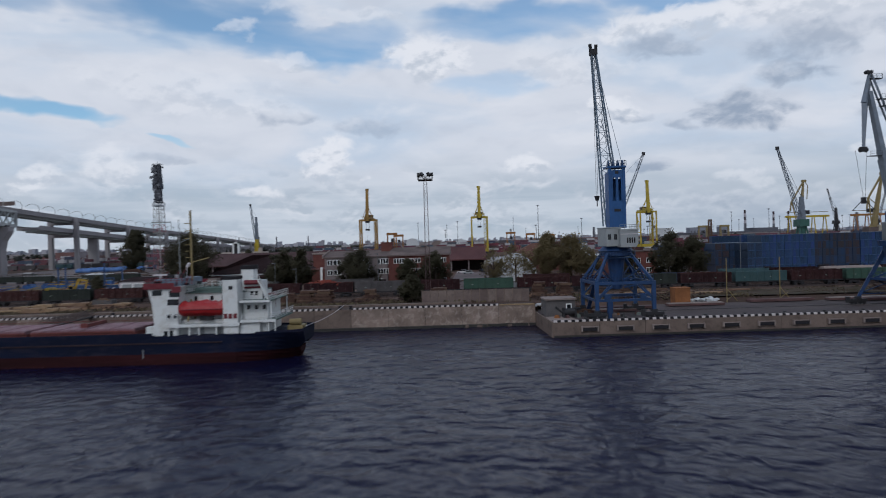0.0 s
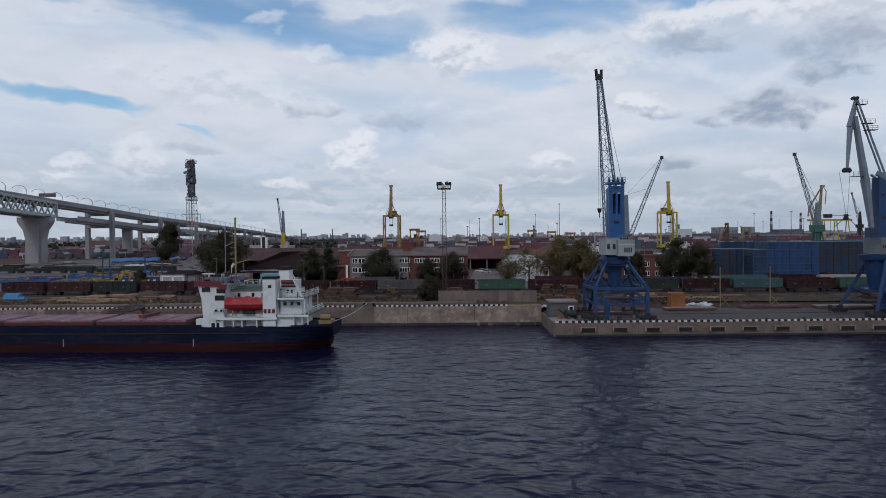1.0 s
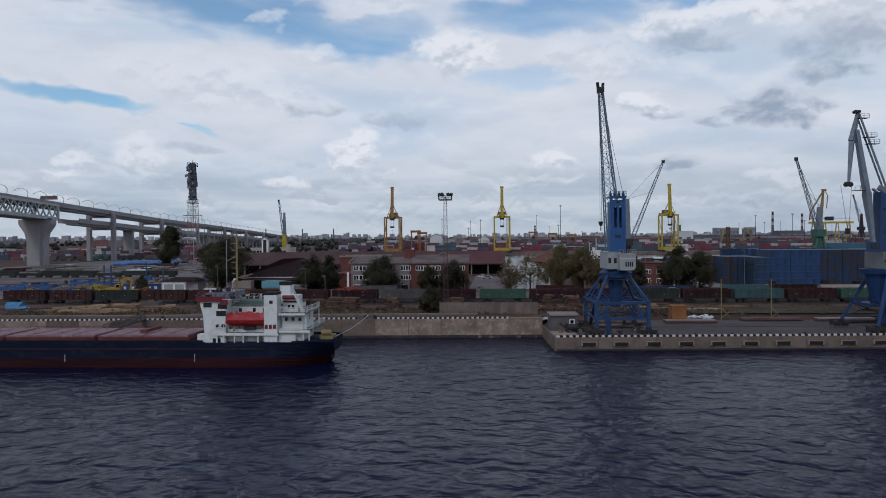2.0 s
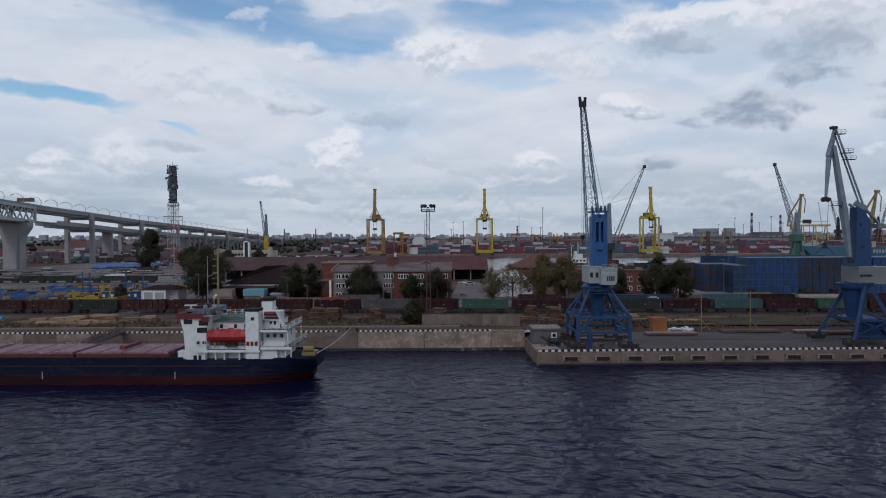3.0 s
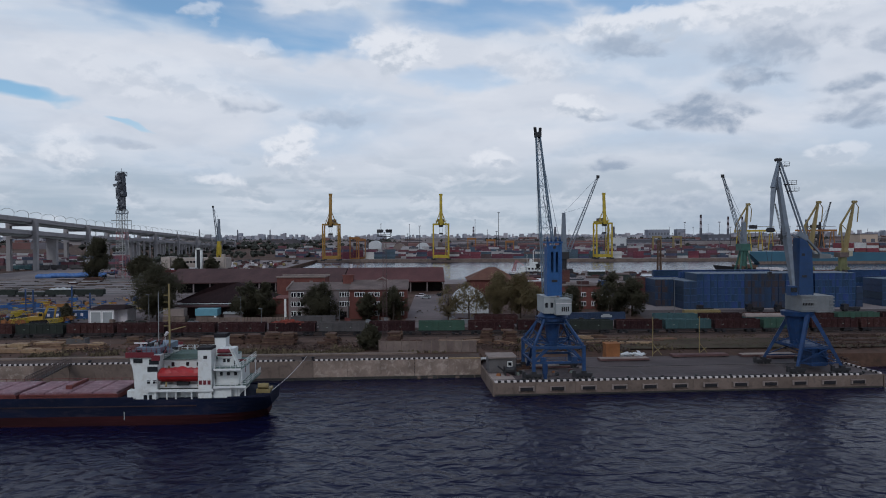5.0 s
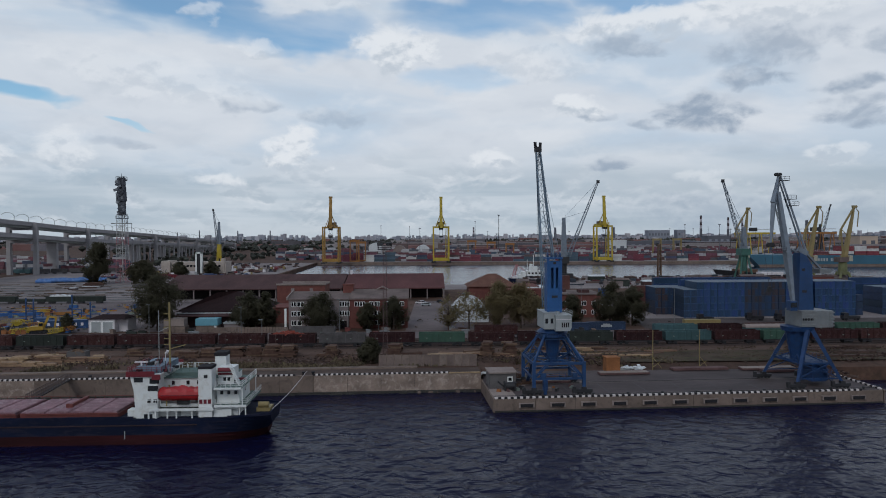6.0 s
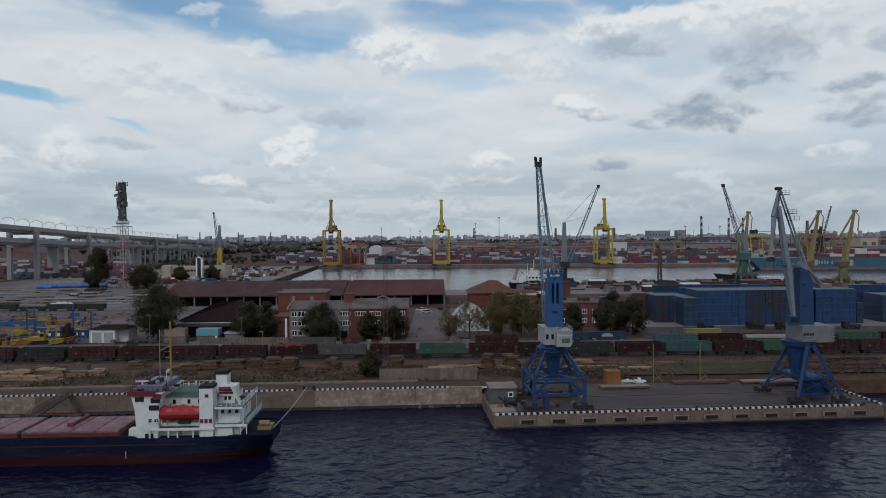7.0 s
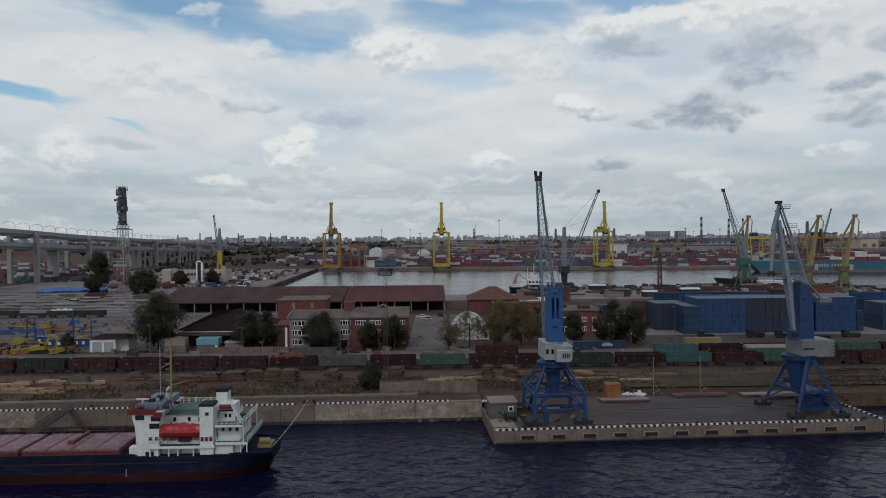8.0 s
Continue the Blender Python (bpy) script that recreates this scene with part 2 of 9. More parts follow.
def make_water():
    m = bpy.data.materials.new("harbour_water")
    m.use_nodes = True
    nt = m.node_tree
    b = nt.nodes["Principled BSDF"]
    b.inputs["Base Color"].default_value = (0.0042, 0.0045, 0.0215, 1)
    tc = nt.nodes.new("ShaderNodeTexCoord")
    mp = nt.nodes.new("ShaderNodeMapping")
    mp.inputs["Scale"].default_value = (0.8, 1.0, 1.0)
    mp.inputs["Rotation"].default_value = (0, 0, radians(24))
    nt.links.new(tc.outputs["Object"], mp.inputs[0])
    v = mp.outputs[0]
    waves = noise_node(nt, v, 0.36, 2, 0.45, 0.5)
    chop = noise_node(nt, v, 0.75, 2, 0.45, 0.4)
    gust = noise_node(nt, v, 0.028, 4, 0.6, 0.5)
    h = calc(nt, "ADD", calc(nt, "MULTIPLY", waves, 1.0), calc(nt, "MULTIPLY", chop, 0.14))
    g = nt.nodes.new("ShaderNodeMapRange")
    for i, val in ((1, 0.35), (2, 0.65), (3, 0.55), (4, 1.15)):
        g.inputs[i].default_value = val
    nt.links.new(gust, g.inputs[0])
    bp = nt.nodes.new("ShaderNodeBump")
    bp.inputs["Distance"].default_value = WAVE
    # choppy where the quay throws the waves back; the basin behind the sheds is sheltered
    sep = nt.nodes.new("ShaderNodeSeparateXYZ")
    nt.links.new(tc.outputs["Object"], sep.inputs[0])
    calm = nt.nodes.new("ShaderNodeMapRange")
    for i, val in ((1, 400), (2, 500), (3, 1.0), (4, 0.28)):
        calm.inputs[i].default_value = val
    nt.links.new(sep.outputs[1], calm.inputs[0])
    lee = nt.nodes.new("ShaderNodeMapRange")
    lee.interpolation_type = "SMOOTHSTEP"
    for i, val in ((1, 45), (2, 125), (3, 0.95), (4, 1.25)):
        lee.inputs[i].default_value = val
    nt.links.new(sep.outputs[1], lee.inputs[0])
    back_water = nt.nodes.new("ShaderNodeMath")
    back_water.operation = "GREATER_THAN"
    back_water.inputs[1].default_value = 300.0
    nt.links.new(sep.outputs[1], back_water.inputs[0])
    nt.links.new(calc(nt, "ADD", 1.20, calc(nt, "MULTIPLY", back_water.outputs[0], 0.46)), b.inputs["IOR"])
    shelter = calc(nt, "MAXIMUM", lee.outputs[0], back_water.outputs[0])
    nt.links.new(calc(nt, "MULTIPLY", calc(nt, "MULTIPLY", calc(nt, "MULTIPLY", h, g.outputs[0]), calm.outputs[0]), shelter), bp.inputs["Height"])
    nt.links.new(bp.outputs[0], b.inputs["Normal"])
    nt.links.new(calc(nt, "ADD", calc(nt, "ADD", 0.20, calc(nt, "MULTIPLY", gust, 0.14)), calc(nt, "MULTIPLY", back_water.outputs[0], -0.06)), b.inputs["Roughness"])
    return m


WAVE = 1.05
WATER = make_water()
CONCRETE = material("concrete", (0.158, 0.128, 0.103), 0.85, var=0.22, scale=0.18, fine=2.2, stain=(0.065, 0.055, 0.045), stain_amount=0.7)
CONCRETE_WET = material("concrete_wet", (0.032, 0.029, 0.026), 0.6, var=0.3, scale=0.3, fine=2.0)
CONCRETE_PALE = material("concrete_pale", (0.22, 0.19, 0.165), 0.85, var=0.2, scale=0.2, fine=2.0, stain=(0.13, 0.115, 0.10), stain_amount=0.6, per_object=0.15)
DECK = material("pier_deck", (0.074, 0.063, 0.061), 0.8, var=0.35, scale=0.09, fine=1.2, stain=(0.045, 0.04, 0.04), stain_amount=0.7, stretch=(0.5, 1.4, 1))
DIRT = material("dirt_ground", (0.080, 0.050, 0.036), 0.95, var=0.5, scale=0.07, fine=0.9, stain=(0.034, 0.032, 0.022), stain_amount=0.55)
GRASS = material("rough_grass", (0.056, 0.043, 0.029), 0.95, var=0.5, scale=0.09, fine=0.8, stain=(0.044, 0.054, 0.020), stain_amount=0.85)
ASPHALT = material("asphalt", (0.125, 0.108, 0.103), 0.9, var=0.3, scale=0.05, fine=1.0, stain=(0.06, 0.057, 0.056))
ASPHALT_PALE = material("asphalt_pale", (0.19, 0.175, 0.165), 0.9, var=0.3, scale=0.05, fine=1.0, stain=(0.09, 0.08, 0.075))
VERGE_GREY = material("dirty_verge", (0.070, 0.062, 0.058), 0.95, var=0.4, scale=0.07, fine=1.0, stain=(0.04, 0.036, 0.032), stain_amount=0.6)
KERB_WHITE = material("kerb_white", (0.58, 0.56, 0.52), 0.8, var=0.15, scale=0.8)
KERB_BLACK = material("kerb_black", (0.02, 0.02, 0.022), 0.8, var=0.2)
CRANE_BLUE = material("crane_blue", (0.008, 0.040, 0.122), 0.5, var=0.25, scale=0.5, stain=(0.03, 0.05, 0.10), spec=0.5)
BRIGHT_BLUE = material("tower_blue", (0.017, 0.076, 0.215), 0.5, var=0.2, scale=0.5, stain=(0.03, 0.07, 0.2))
PORTAL_BLUE = material("portal_dark_blue", (0.007, 0.034, 0.110), 0.55, var=0.3, scale=0.6, stain=(0.025, 0.03, 0.05), stain_amount=0.5, spec=0.4)
BOOM_GREY = material("boom_grey", (0.135, 0.16, 0.195), 0.5, var=0.2, scale=0.6, stain=(0.12, 0.10, 0.09))
BOOM_BLUE = material("boom_lattice_blue", (0.115, 0.16, 0.21), 0.55, var=0.25, scale=0.8)
HOUSE_GREY = material("house_grey", (0.28, 0.295, 0.30), 0.55, var=0.12, scale=0.5, stain=(0.25, 0.24, 0.22))
DARK_STEEL = material("dark_steel", (0.021, 0.020, 0.023), 0.6, var=0.3)
DARK_GLASS = material("dark_glass", (0.012, 0.014, 0.018), 0.12, var=0.2, bump=0, spec=0.6)
CRANE_YELLOW = material("crane_yellow", (0.38, 0.28, 0.022), 0.55, var=0.2, scale=0.2, fine=1.5, stain=(0.25, 0.15, 0.03))
OLD_YELLOW = material("old_yellow", (0.225, 0.172, 0.072), 0.6, var=0.2, scale=0.2, fine=1.5, stain=(0.2, 0.14, 0.06))
ORANGE = material("orange_paint", (0.25, 0.105, 0.025), 0.6, var=0.2, scale=0.3)
CRANE_GREEN = material("crane_green", (0.035, 0.098, 0.080), 0.6, var=0.25, scale=0.3)
SHIP_WHITE = material("ship_white", (0.62, 0.63, 0.62), 0.45, var=0.07, scale=0.5, fine=4, stain=(0.40, 0.36, 0.31), stain_amount=0.5)
HULL_BLUE = material("hull_blue", (0.0045, 0.0085, 0.025), 0.76, var=0.3, scale=0.25, fine=2.0, stain=(0.035, 0.03, 0.04), stain_amount=0.5, stretch=(0.4, 1, 1.6))
HULL_RED = material("hull_red", (0.026, 0.0058, 0.0072), 0.78, var=0.35, scale=0.3, fine=2.0, stain=(0.055, 0.018, 0.018), stretch=(0.2, 1, 2.5))
STRAKE_RUST = material("strake_rust", (0.034, 0.024, 0.026), 0.8, var=0.4, scale=0.25, fine=2, stain=(0.07, 0.042, 0.036), stain_amount=0.6)
DECK_DARK = material("deck_dark_green", (0.028, 0.034, 0.029), 0.8, var=0.3, scale=0.6, stain=(0.05, 0.04, 0.034))
HATCH = material("hatch_pink", (0.185, 0.090, 0.105), 0.7, var=0.3, scale=0.35, fine=2.5, stain=(0.33, 0.24, 0.26), stain_amount=0.75)
RUST_RED = material("rust_red", (0.13, 0.032, 0.028), 0.7, var=0.25, scale=0.6)
LOAD_RED = material("scrap_load_red", (0.20, 0.050, 0.034), 0.8, var=0.35, scale=0.8, stain=(0.10, 0.05, 0.04))
DECK_GREEN = material("deck_green", (0.10, 0.15, 0.13), 0.8, var=0.2)
BOAT_RED = material("boat_orange_red", (0.30, 0.014, 0.016), 0.4, var=0.1, scale=1.0)
RED = material("red_paint", (0.135, 0.014, 0.022), 0.5, var=0.15)
GREEN_GREY = material("green_grey", (0.16, 0.20, 0.17), 0.8, var=0.25, scale=0.3)
WAGON_BROWN = material("wagon_brown", (0.036, 0.0145, 0.0145), 0.75, var=0.4, scale=0.5, fine=3, stain=(0.085, 0.060, 0.056), stain_amount=0.5, per_object=0.4)
WAGON_GREEN = material("wagon_green", (0.028, 0.068, 0.047), 0.7, var=0.25, scale=0.5, stain=(0.06, 0.07, 0.05), per_object=0.2)
WAGON_TEAL = material("wagon_teal", (0.034, 0.078, 0.086), 0.7, var=0.25, scale=0.5, stain=(0.06, 0.08, 0.08), per_object=0.2)
WAGON_GREY = material("wagon_grey", (0.080, 0.080, 0.078), 0.75, var=0.3, scale=0.5, stain=(0.07, 0.06, 0.055), per_object=0.2)
WAGON_DARK = material("wagon_dark_green", (0.030, 0.038, 0.032), 0.75, var=0.3, scale=0.5, per_object=0.2)
BRICK = material("brick_wall", (0.125, 0.052, 0.042), 0.9, var=0.2, scale=0.4, fine=4, stain=(0.13, 0.07, 0.06))
BRICK_PALE = material("render_wall", (0.185, 0.165, 0.155), 0.9, var=0.15, scale=0.3, fine=3, stain=(0.14, 0.12, 0.11))
ROOF_BROWN = material("roof_brown", (0.064, 0.038, 0.036), 0.9, var=0.25, scale=0.12, fine=1.5, stain=(0.11, 0.06, 0.055), stretch=(1, 0.3, 1))
ROOF_RED = material("roof_red", (0.088, 0.040, 0.038), 0.9, var=0.25, scale=0.12, fine=1.5, stain=(0.07, 0.04, 0.036), stretch=(1, 0.3, 1))
ROOF_GREY = material("roof_grey", (0.128, 0.105, 0.094), 0.9, var=0.3, scale=0.2, fine=1.5, stain=(0.055, 0.06, 0.04))
WALL_WHITE = material("wall_white", (0.55, 0.55, 0.54), 0.85, var=0.12, scale=0.4, stain=(0.32, 0.31, 0.29))
CREAM_WALL = material("cream_wall", (0.36, 0.33, 0.28), 0.9, var=0.18, scale=0.2, fine=1.5, stain=(0.22, 0.19, 0.16))
FRAME_WHITE = material("frame_white", (0.72, 0.72, 0.70), 0.6, var=0.08)
# near-black that paints the shade inside open bays and doorways
SHADE_BLACK = material("interior_shade", (0.014, 0.012, 0.012), 0.9, var=0.3)
KIOSK_BLUE = material("kiosk_blue", (0.11, 0.26, 0.32), 0.6, var=0.12)
WOOD_PALE = material("sawn_timber", (0.225, 0.158, 0.098), 0.8, var=0.25, scale=1.0, fine=5, per_object=0.45)
WOOD_OLD = material("weathered_timber", (0.092, 0.060, 0.043), 0.85, var=0.3, scale=1.0, fine=5, per_object=0.4)
SCRAP = material("scrap_heap", (0.062, 0.043, 0.035), 0.9, var=0.5, scale=1.0, fine=4, per_island=0.5)
LEAF = material("leaves_green", (0.096, 0.096, 0.062), 0.95, var=0.18, scale=0.35, fine=2, per_island=0.10, bump=0, spec=0.1)
LEAF_OLIVE = material("leaves_olive", (0.225, 0.195, 0.105), 0.95, var=0.18, scale=0.35, fine=2, per_island=0.10, bump=0, spec=0.1)
RAIL = material("worn_rail", (0.060, 0.042, 0.038), 0.6, var=0.3)


def thin_leaf(m):
    """Lets part of the light pass through the leaves."""
    nt = m.node_tree
    b, out = nt.nodes["Principled BSDF"], nt.nodes["Material Output"]
    tr, mix = nt.nodes.new("ShaderNodeBsdfTranslucent"), nt.nodes.new("ShaderNodeMixShader")
    nt.links.new(b.inputs["Base Color"].links[0].from_socket, tr.inputs[0])
    mix.inputs[0].default_value = 0.55
    nt.links.new(b.outputs[0], mix.inputs[1])
    nt.links.new(tr.outputs[0], mix.inputs[2])
    nt.links.new(mix.outputs[0], out.inputs[0])


thin_leaf(LEAF)
thin_leaf(LEAF_OLIVE)
BARK = material("bark", (0.06, 0.048, 0.038), 0.95, var=0.3, fine=5)
TARP = material("white_sheeting", (0.50, 0.51, 0.52), 0.6, var=0.15, scale=0.7, fine=3)
BRIDGE = material("bridge_concrete", (0.27, 0.275, 0.27), 0.85, var=0.12, scale=0.05, fine=0.5, stain=(0.19, 0.19, 0.185))
BRIDGE_STEEL = material("bridge_girder", (0.26, 0.275, 0.265), 0.6, var=0.12, scale=0.06, fine=0.5)
FAR_GREY = island_palette("far_sheds", [(0.16, 0.15, 0.15), (0.20, 0.19, 0.18), (0.11, 0.085, 0.08), (0.13, 0.13, 0.14), (0.24, 0.23, 0.22), (0.17, 0.10, 0.09), (0.09, 0.09, 0.095)], 0.9, scale=0.02, fine=0.2)
# pale blue-greys: distance haze painted into the base colours
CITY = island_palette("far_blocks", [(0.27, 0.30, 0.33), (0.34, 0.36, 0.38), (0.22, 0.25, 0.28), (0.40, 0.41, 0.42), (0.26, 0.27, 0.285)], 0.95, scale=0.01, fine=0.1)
# container paints, muted so that distance haze is in the colour
BOXES = island_palette("hazed_container_paints", [(0.125, 0.042, 0.056), (0.085, 0.032, 0.046), (0.30, 0.29, 0.30), (0.040, 0.048, 0.080), (0.115, 0.040, 0.050), (0.36, 0.35, 0.36), (0.090, 0.055, 0.058), (0.075, 0.080, 0.095), (0.34, 0.33, 0.33), (0.055, 0.080, 0.115), (0.14, 0.05, 0.075)], 0.7, scale=0.3, fine=2)
FAR_LEAF = material("far_woods", (0.036, 0.040, 0.032), 0.9, var=0.4, scale=0.03, fine=0.3, per_island=0.4, bump=0)

# ---- mesh tools ----


class Shape:
    """Collects corners and faces of one mesh."""

    def __init__(self):
        self.v, self.f = [], []

    def add(self, pts, faces):
        n = len(self.v)
        self.v += [tuple(p) for p in pts]
        self.f += [tuple(n + i for i in f) for f in faces]
        return self

    def box(self, x0, x1, y0, y1, z0, z1, m=None, taper=0.0):
        cx, cy, k = (x0 + x1) / 2, (y0 + y1) / 2, 1 - taper
        p = [(x0, y0, z0), (x1, y0, z0), (x1, y1, z0), (x0, y1, z0)]
        p += [(cx + (x - cx) * k, cy + (y - cy) * k, z1) for x, y, _ in p]
        if m is not None:
            p = [m @ Vector(q) for q in p]
        return self.add(p, [(3, 2, 1, 0), (4, 5, 6, 7), (0, 1, 5, 4), (1, 2, 6, 5), (2, 3, 7, 6), (3, 0, 4, 7)])

    def beam(self, p, q, w, h=None, w2=None):
        p, q, h = Vector(p), Vector(q), h or w
        d = (q - p).normalized()
        side = d.cross(Vector((0, 0, 1)))
        side = Vector((1, 0, 0)) if side.length < 0.05 else side.normalized()
        up = side.cross(d)
        pts = []
        for c, k in ((p, 1), (q, (w2 or w) / w)):
            pts += [c + side * a * w * k / 2 + up * b * h * k / 2 for a, b in ((-1, -1), (1, -1), (1, 1), (-1, 1))]
        return self.add(pts, [(3, 2, 1, 0), (4, 5, 6, 7), (0, 1, 5, 4), (1, 2, 6, 5), (2, 3, 7, 6), (3, 0, 4, 7)])

    def tube(self, p, q, r, r2=None, n=8):
        p, q = Vector(p), Vector(q)
        r2 = r if r2 is None else r2
        d = (q - p).normalized()
        a = d.orthogonal().normalized()
        b = d.cross(a)
        pts = [c + (a * math.cos(t) + b * math.sin(t)) * k for c, k in ((p, r), (q, r2)) for t in [2 * math.pi * i / n for i in range(n)]]
        return self.add(pts, [tuple(range(n - 1, -1, -1)), tuple(range(n, 2 * n))] + [(i, (i + 1) % n, n + (i + 1) % n, n + i) for i in range(n)])

    def path(self, pts, w, h=None):
        for a, b in zip(pts, pts[1:]):
            self.beam(a, b, w, h)
        return self

    def prism(self, poly, z0, z1):
        n = len(poly)
        return self.add([(x, y, z0) for x, y in poly] + [(x, y, z1) for x, y in poly], [tuple(range(n - 1, -1, -1)), tuple(range(n, 2 * n))] + [(i, (i + 1) % n, n + (i + 1) % n, n + i) for i in range(n)])

    def extrude_y(self, poly, y0, y1):
        """A profile in x and z, drawn out along y."""
        n = len(poly)
        return self.add([(x, y0, z) for x, z in poly] + [(x, y1, z) for x, z in poly], [tuple(range(n)), tuple(range(2 * n - 1, n - 1, -1))] + [(i, n + i, n + (i + 1) % n, (i + 1) % n) for i in range(n)])

    def extrude_x(self, poly, x0, x1):
        """A profile in y and z, drawn out along x."""
        n = len(poly)
        return self.add([(x0, y, z) for y, z in poly] + [(x1, y, z) for y, z in poly], [tuple(range(n - 1, -1, -1)), tuple(range(n, 2 * n))] + [(i, (i + 1) % n, n + (i + 1) % n, n + i) for i in range(n)])

    def truss(self, p, q, w0, w1, n, chord=0.18, brace=0.1, h0=None, h1=None):
        """A four-chord lattice from p to q."""
        p, q = Vector(p), Vector(q)
        h0, h1 = h0 or w0, h1 or w1
        d = (q - p).normalized()
        side = Vector((1, 0, 0)) - d * d.x
        side.normalize()
        up = side.cross(d)
        rings = []
        for i in range(n + 1):
            k = i / n
            c, w, h = p.lerp(q, k), w0 + (w1 - w0) * k, h0 + (h1 - h0) * k
            rings.append([c + side * a * w / 2 + up * b * h / 2 for a, b in ((-1, -1), (1, -1), (1, 1), (-1, 1))])
        for j in range(4):
            self.beam(rings[0][j], rings[-1][j], chord)
        for i in range(n):
            for j in range(4):
                a, b = (j, (j + 1) % 4) if (i + j) % 2 else ((j + 1) % 4, j)
                self.beam(rings[i][a], rings[i + 1][b], brace)
                self.beam(rings[i + 1][j], rings[i + 1][(j + 1) % 4], brace)
        return self

    def rail(self, pts, height=1.1, gap=1.5, t=0.06, bars=2):
        """A hand rail along pts."""
        for a, b in zip(pts, pts[1:]):
            a, b = Vector(a), Vector(b)
            n = max(1, round((b - a).length / gap))
            for i in range(n + 1):
                c = a.lerp(b, i / n)
                self.beam(c, c + Vector((0, 0, height)), t)
            for k in range(bars):
                z = Vector((0, 0, height * (k + 1) / bars))
                self.beam(a + z, b + z, t)
        return self

    def mesh(self, name):
        me = bpy.data.meshes.new(name)
        me.from_pydata(self.v, [], self.f)
        me.update()
        return me


def S():
    return Shape()


def part(name, shape, mat, parent, label=""):
    """One mesh under a thing or a part."""
    me = shape.mesh(name) if isinstance(shape, Shape) else shape
    if not me.materials:
        me.materials.append(mat)
    ob = new(name, me)
    ob.parent = parent
    if label:
        ob["label"] = label
    return ob


def thing(name, label, category, m=None, group="", kind=""):
    ob = new(name)
    ob.empty_display_size = 0.5
    if m is not None:
        ob.matrix_world = m
    return tagged(ob, label, category, group, kind)


def solid(name, shape, mat, label="", category="", kind="", m=None, group=""):
    """A thing that is one mesh."""
    me = shape.mesh(name) if isinstance(shape, Shape) else shape
    if not me.materials:
        me.materials.append(mat)
    ob = new(name, me)
    if m is not None:
        ob.matrix_world = m
    return tagged(ob, label, category, group, kind)


def rnd(seed):
    return random.Random(seed)

# ---- water, land, quays ----
GZ = 3.2
PIER = pose(12.2, 134.6, 0, 0, 0, 2.86)
PLEN, PDEEP, PTOP = 80.4, 28.0, 2.65
QTOP = 4.15


def bank_y(x):
    """The line of the old embankment wall."""
    return 153.3 + 0.037 * (x - 11)


def far_bank_y(x):
    return 806 - 0.078 * (x + 60)


def land_z(x, y):
    if x <= 11.5:
        k = min(1, max(0, (y - bank_y(x) - 9) / 24))
        return QTOP - 0.02 + (GZ - QTOP) * k
    k = min(1, max(0, (y - 160.5) / 6))
    return PTOP - 0.25 + (GZ + 0.35 - PTOP) * k - 0.1 * min(1, max(0, (y - 175) / 15))


def build_water():
    s = S()
    s.add([(-4800, -1500, 0), (4800, -1500, 0), (4800, 4900, 0), (-4800, 4900, 0)], [(0, 1, 2, 3)])
    solid("water", s, WATER, "dark rippled harbour water", "water", "structure")


def build_ground():
    s = S()
    g = rnd(3)
    xs = [-180 + 5 * i for i in range(77)]
    cols = []
    for x in xs:
        y0 = bank_y(x) + 0.4 if x <= 11.5 else 160.6
        ys = [y0 + (200 - y0) * j / 18 for j in range(19)] + [215, 240, 300, 380, 440 if -118 < x < 62 else 486]
        cols.append([(x, y, land_z(x, y) + (g.uniform(-0.06, 0.10) if j > 4 and y < 195 else 0)) for j, y in enumerate(ys)])
    n = len(cols[0])
    s.v += [p for c in cols for p in c]
    for i in range(len(xs) - 1):
        for j in range(n - 1):
            a = i * n + j
            s.f.append((a, a + n, a + n + 1, a + 1))
    z = GZ
    s.add([(-4800, bank_y(-180) + 0.4, z), (-180, bank_y(-180) + 0.4, z), (-180, 486, z), (-4800, 486, z)], [(0, 1, 2, 3)])
    s.add([(200, 160.6, z), (4800, 160.6, z), (4800, 486, z), (200, 486, z)], [(0, 1, 2, 3)])
    s.add([(-4800, 486, z), (-118, 486, z), (-126, far_bank_y(-126), z), (-4800, far_bank_y(-126), z)], [(0, 1, 2, 3)])
    s.add([(-4800, far_bank_y(-126), z), (-126, far_bank_y(-126), z), (2500, far_bank_y(2500), z), (4800, 600, z), (4800, 4900, z), (-4800, 4900, z)], [(0, 1, 2, 3, 4, 5)])
    # walls of the basin and of the shore
    for a, b in (((65, 486), (4800, 486)), ((60, 440), (65, 486)), ((-115, 440), (60, 440)), ((-120, 486), (-115, 440)), ((-126, far_bank_y(-126)), (-118, 486)), ((2500, far_bank_y(2500)), (-126, far_bank_y(-126))), ((4800, 160.6), (92, 160.6)), ((-180, bank_y(-180) + 0.4), (-4800, bank_y(-180) + 0.4))):
        s.add([(*a, -2), (*b, -2), (*b, z), (*a, z)], [(3, 2, 1, 0)])
    s.add([(11.5, 153, -2), (11.5, 161, -2), (11.5, 161, 4), (11.5, 153, 4)], [(0, 1, 2, 3)])
    solid("ground", s, DIRT, "bare grey-brown port ground with dirt and rubble", "ground", "structure")


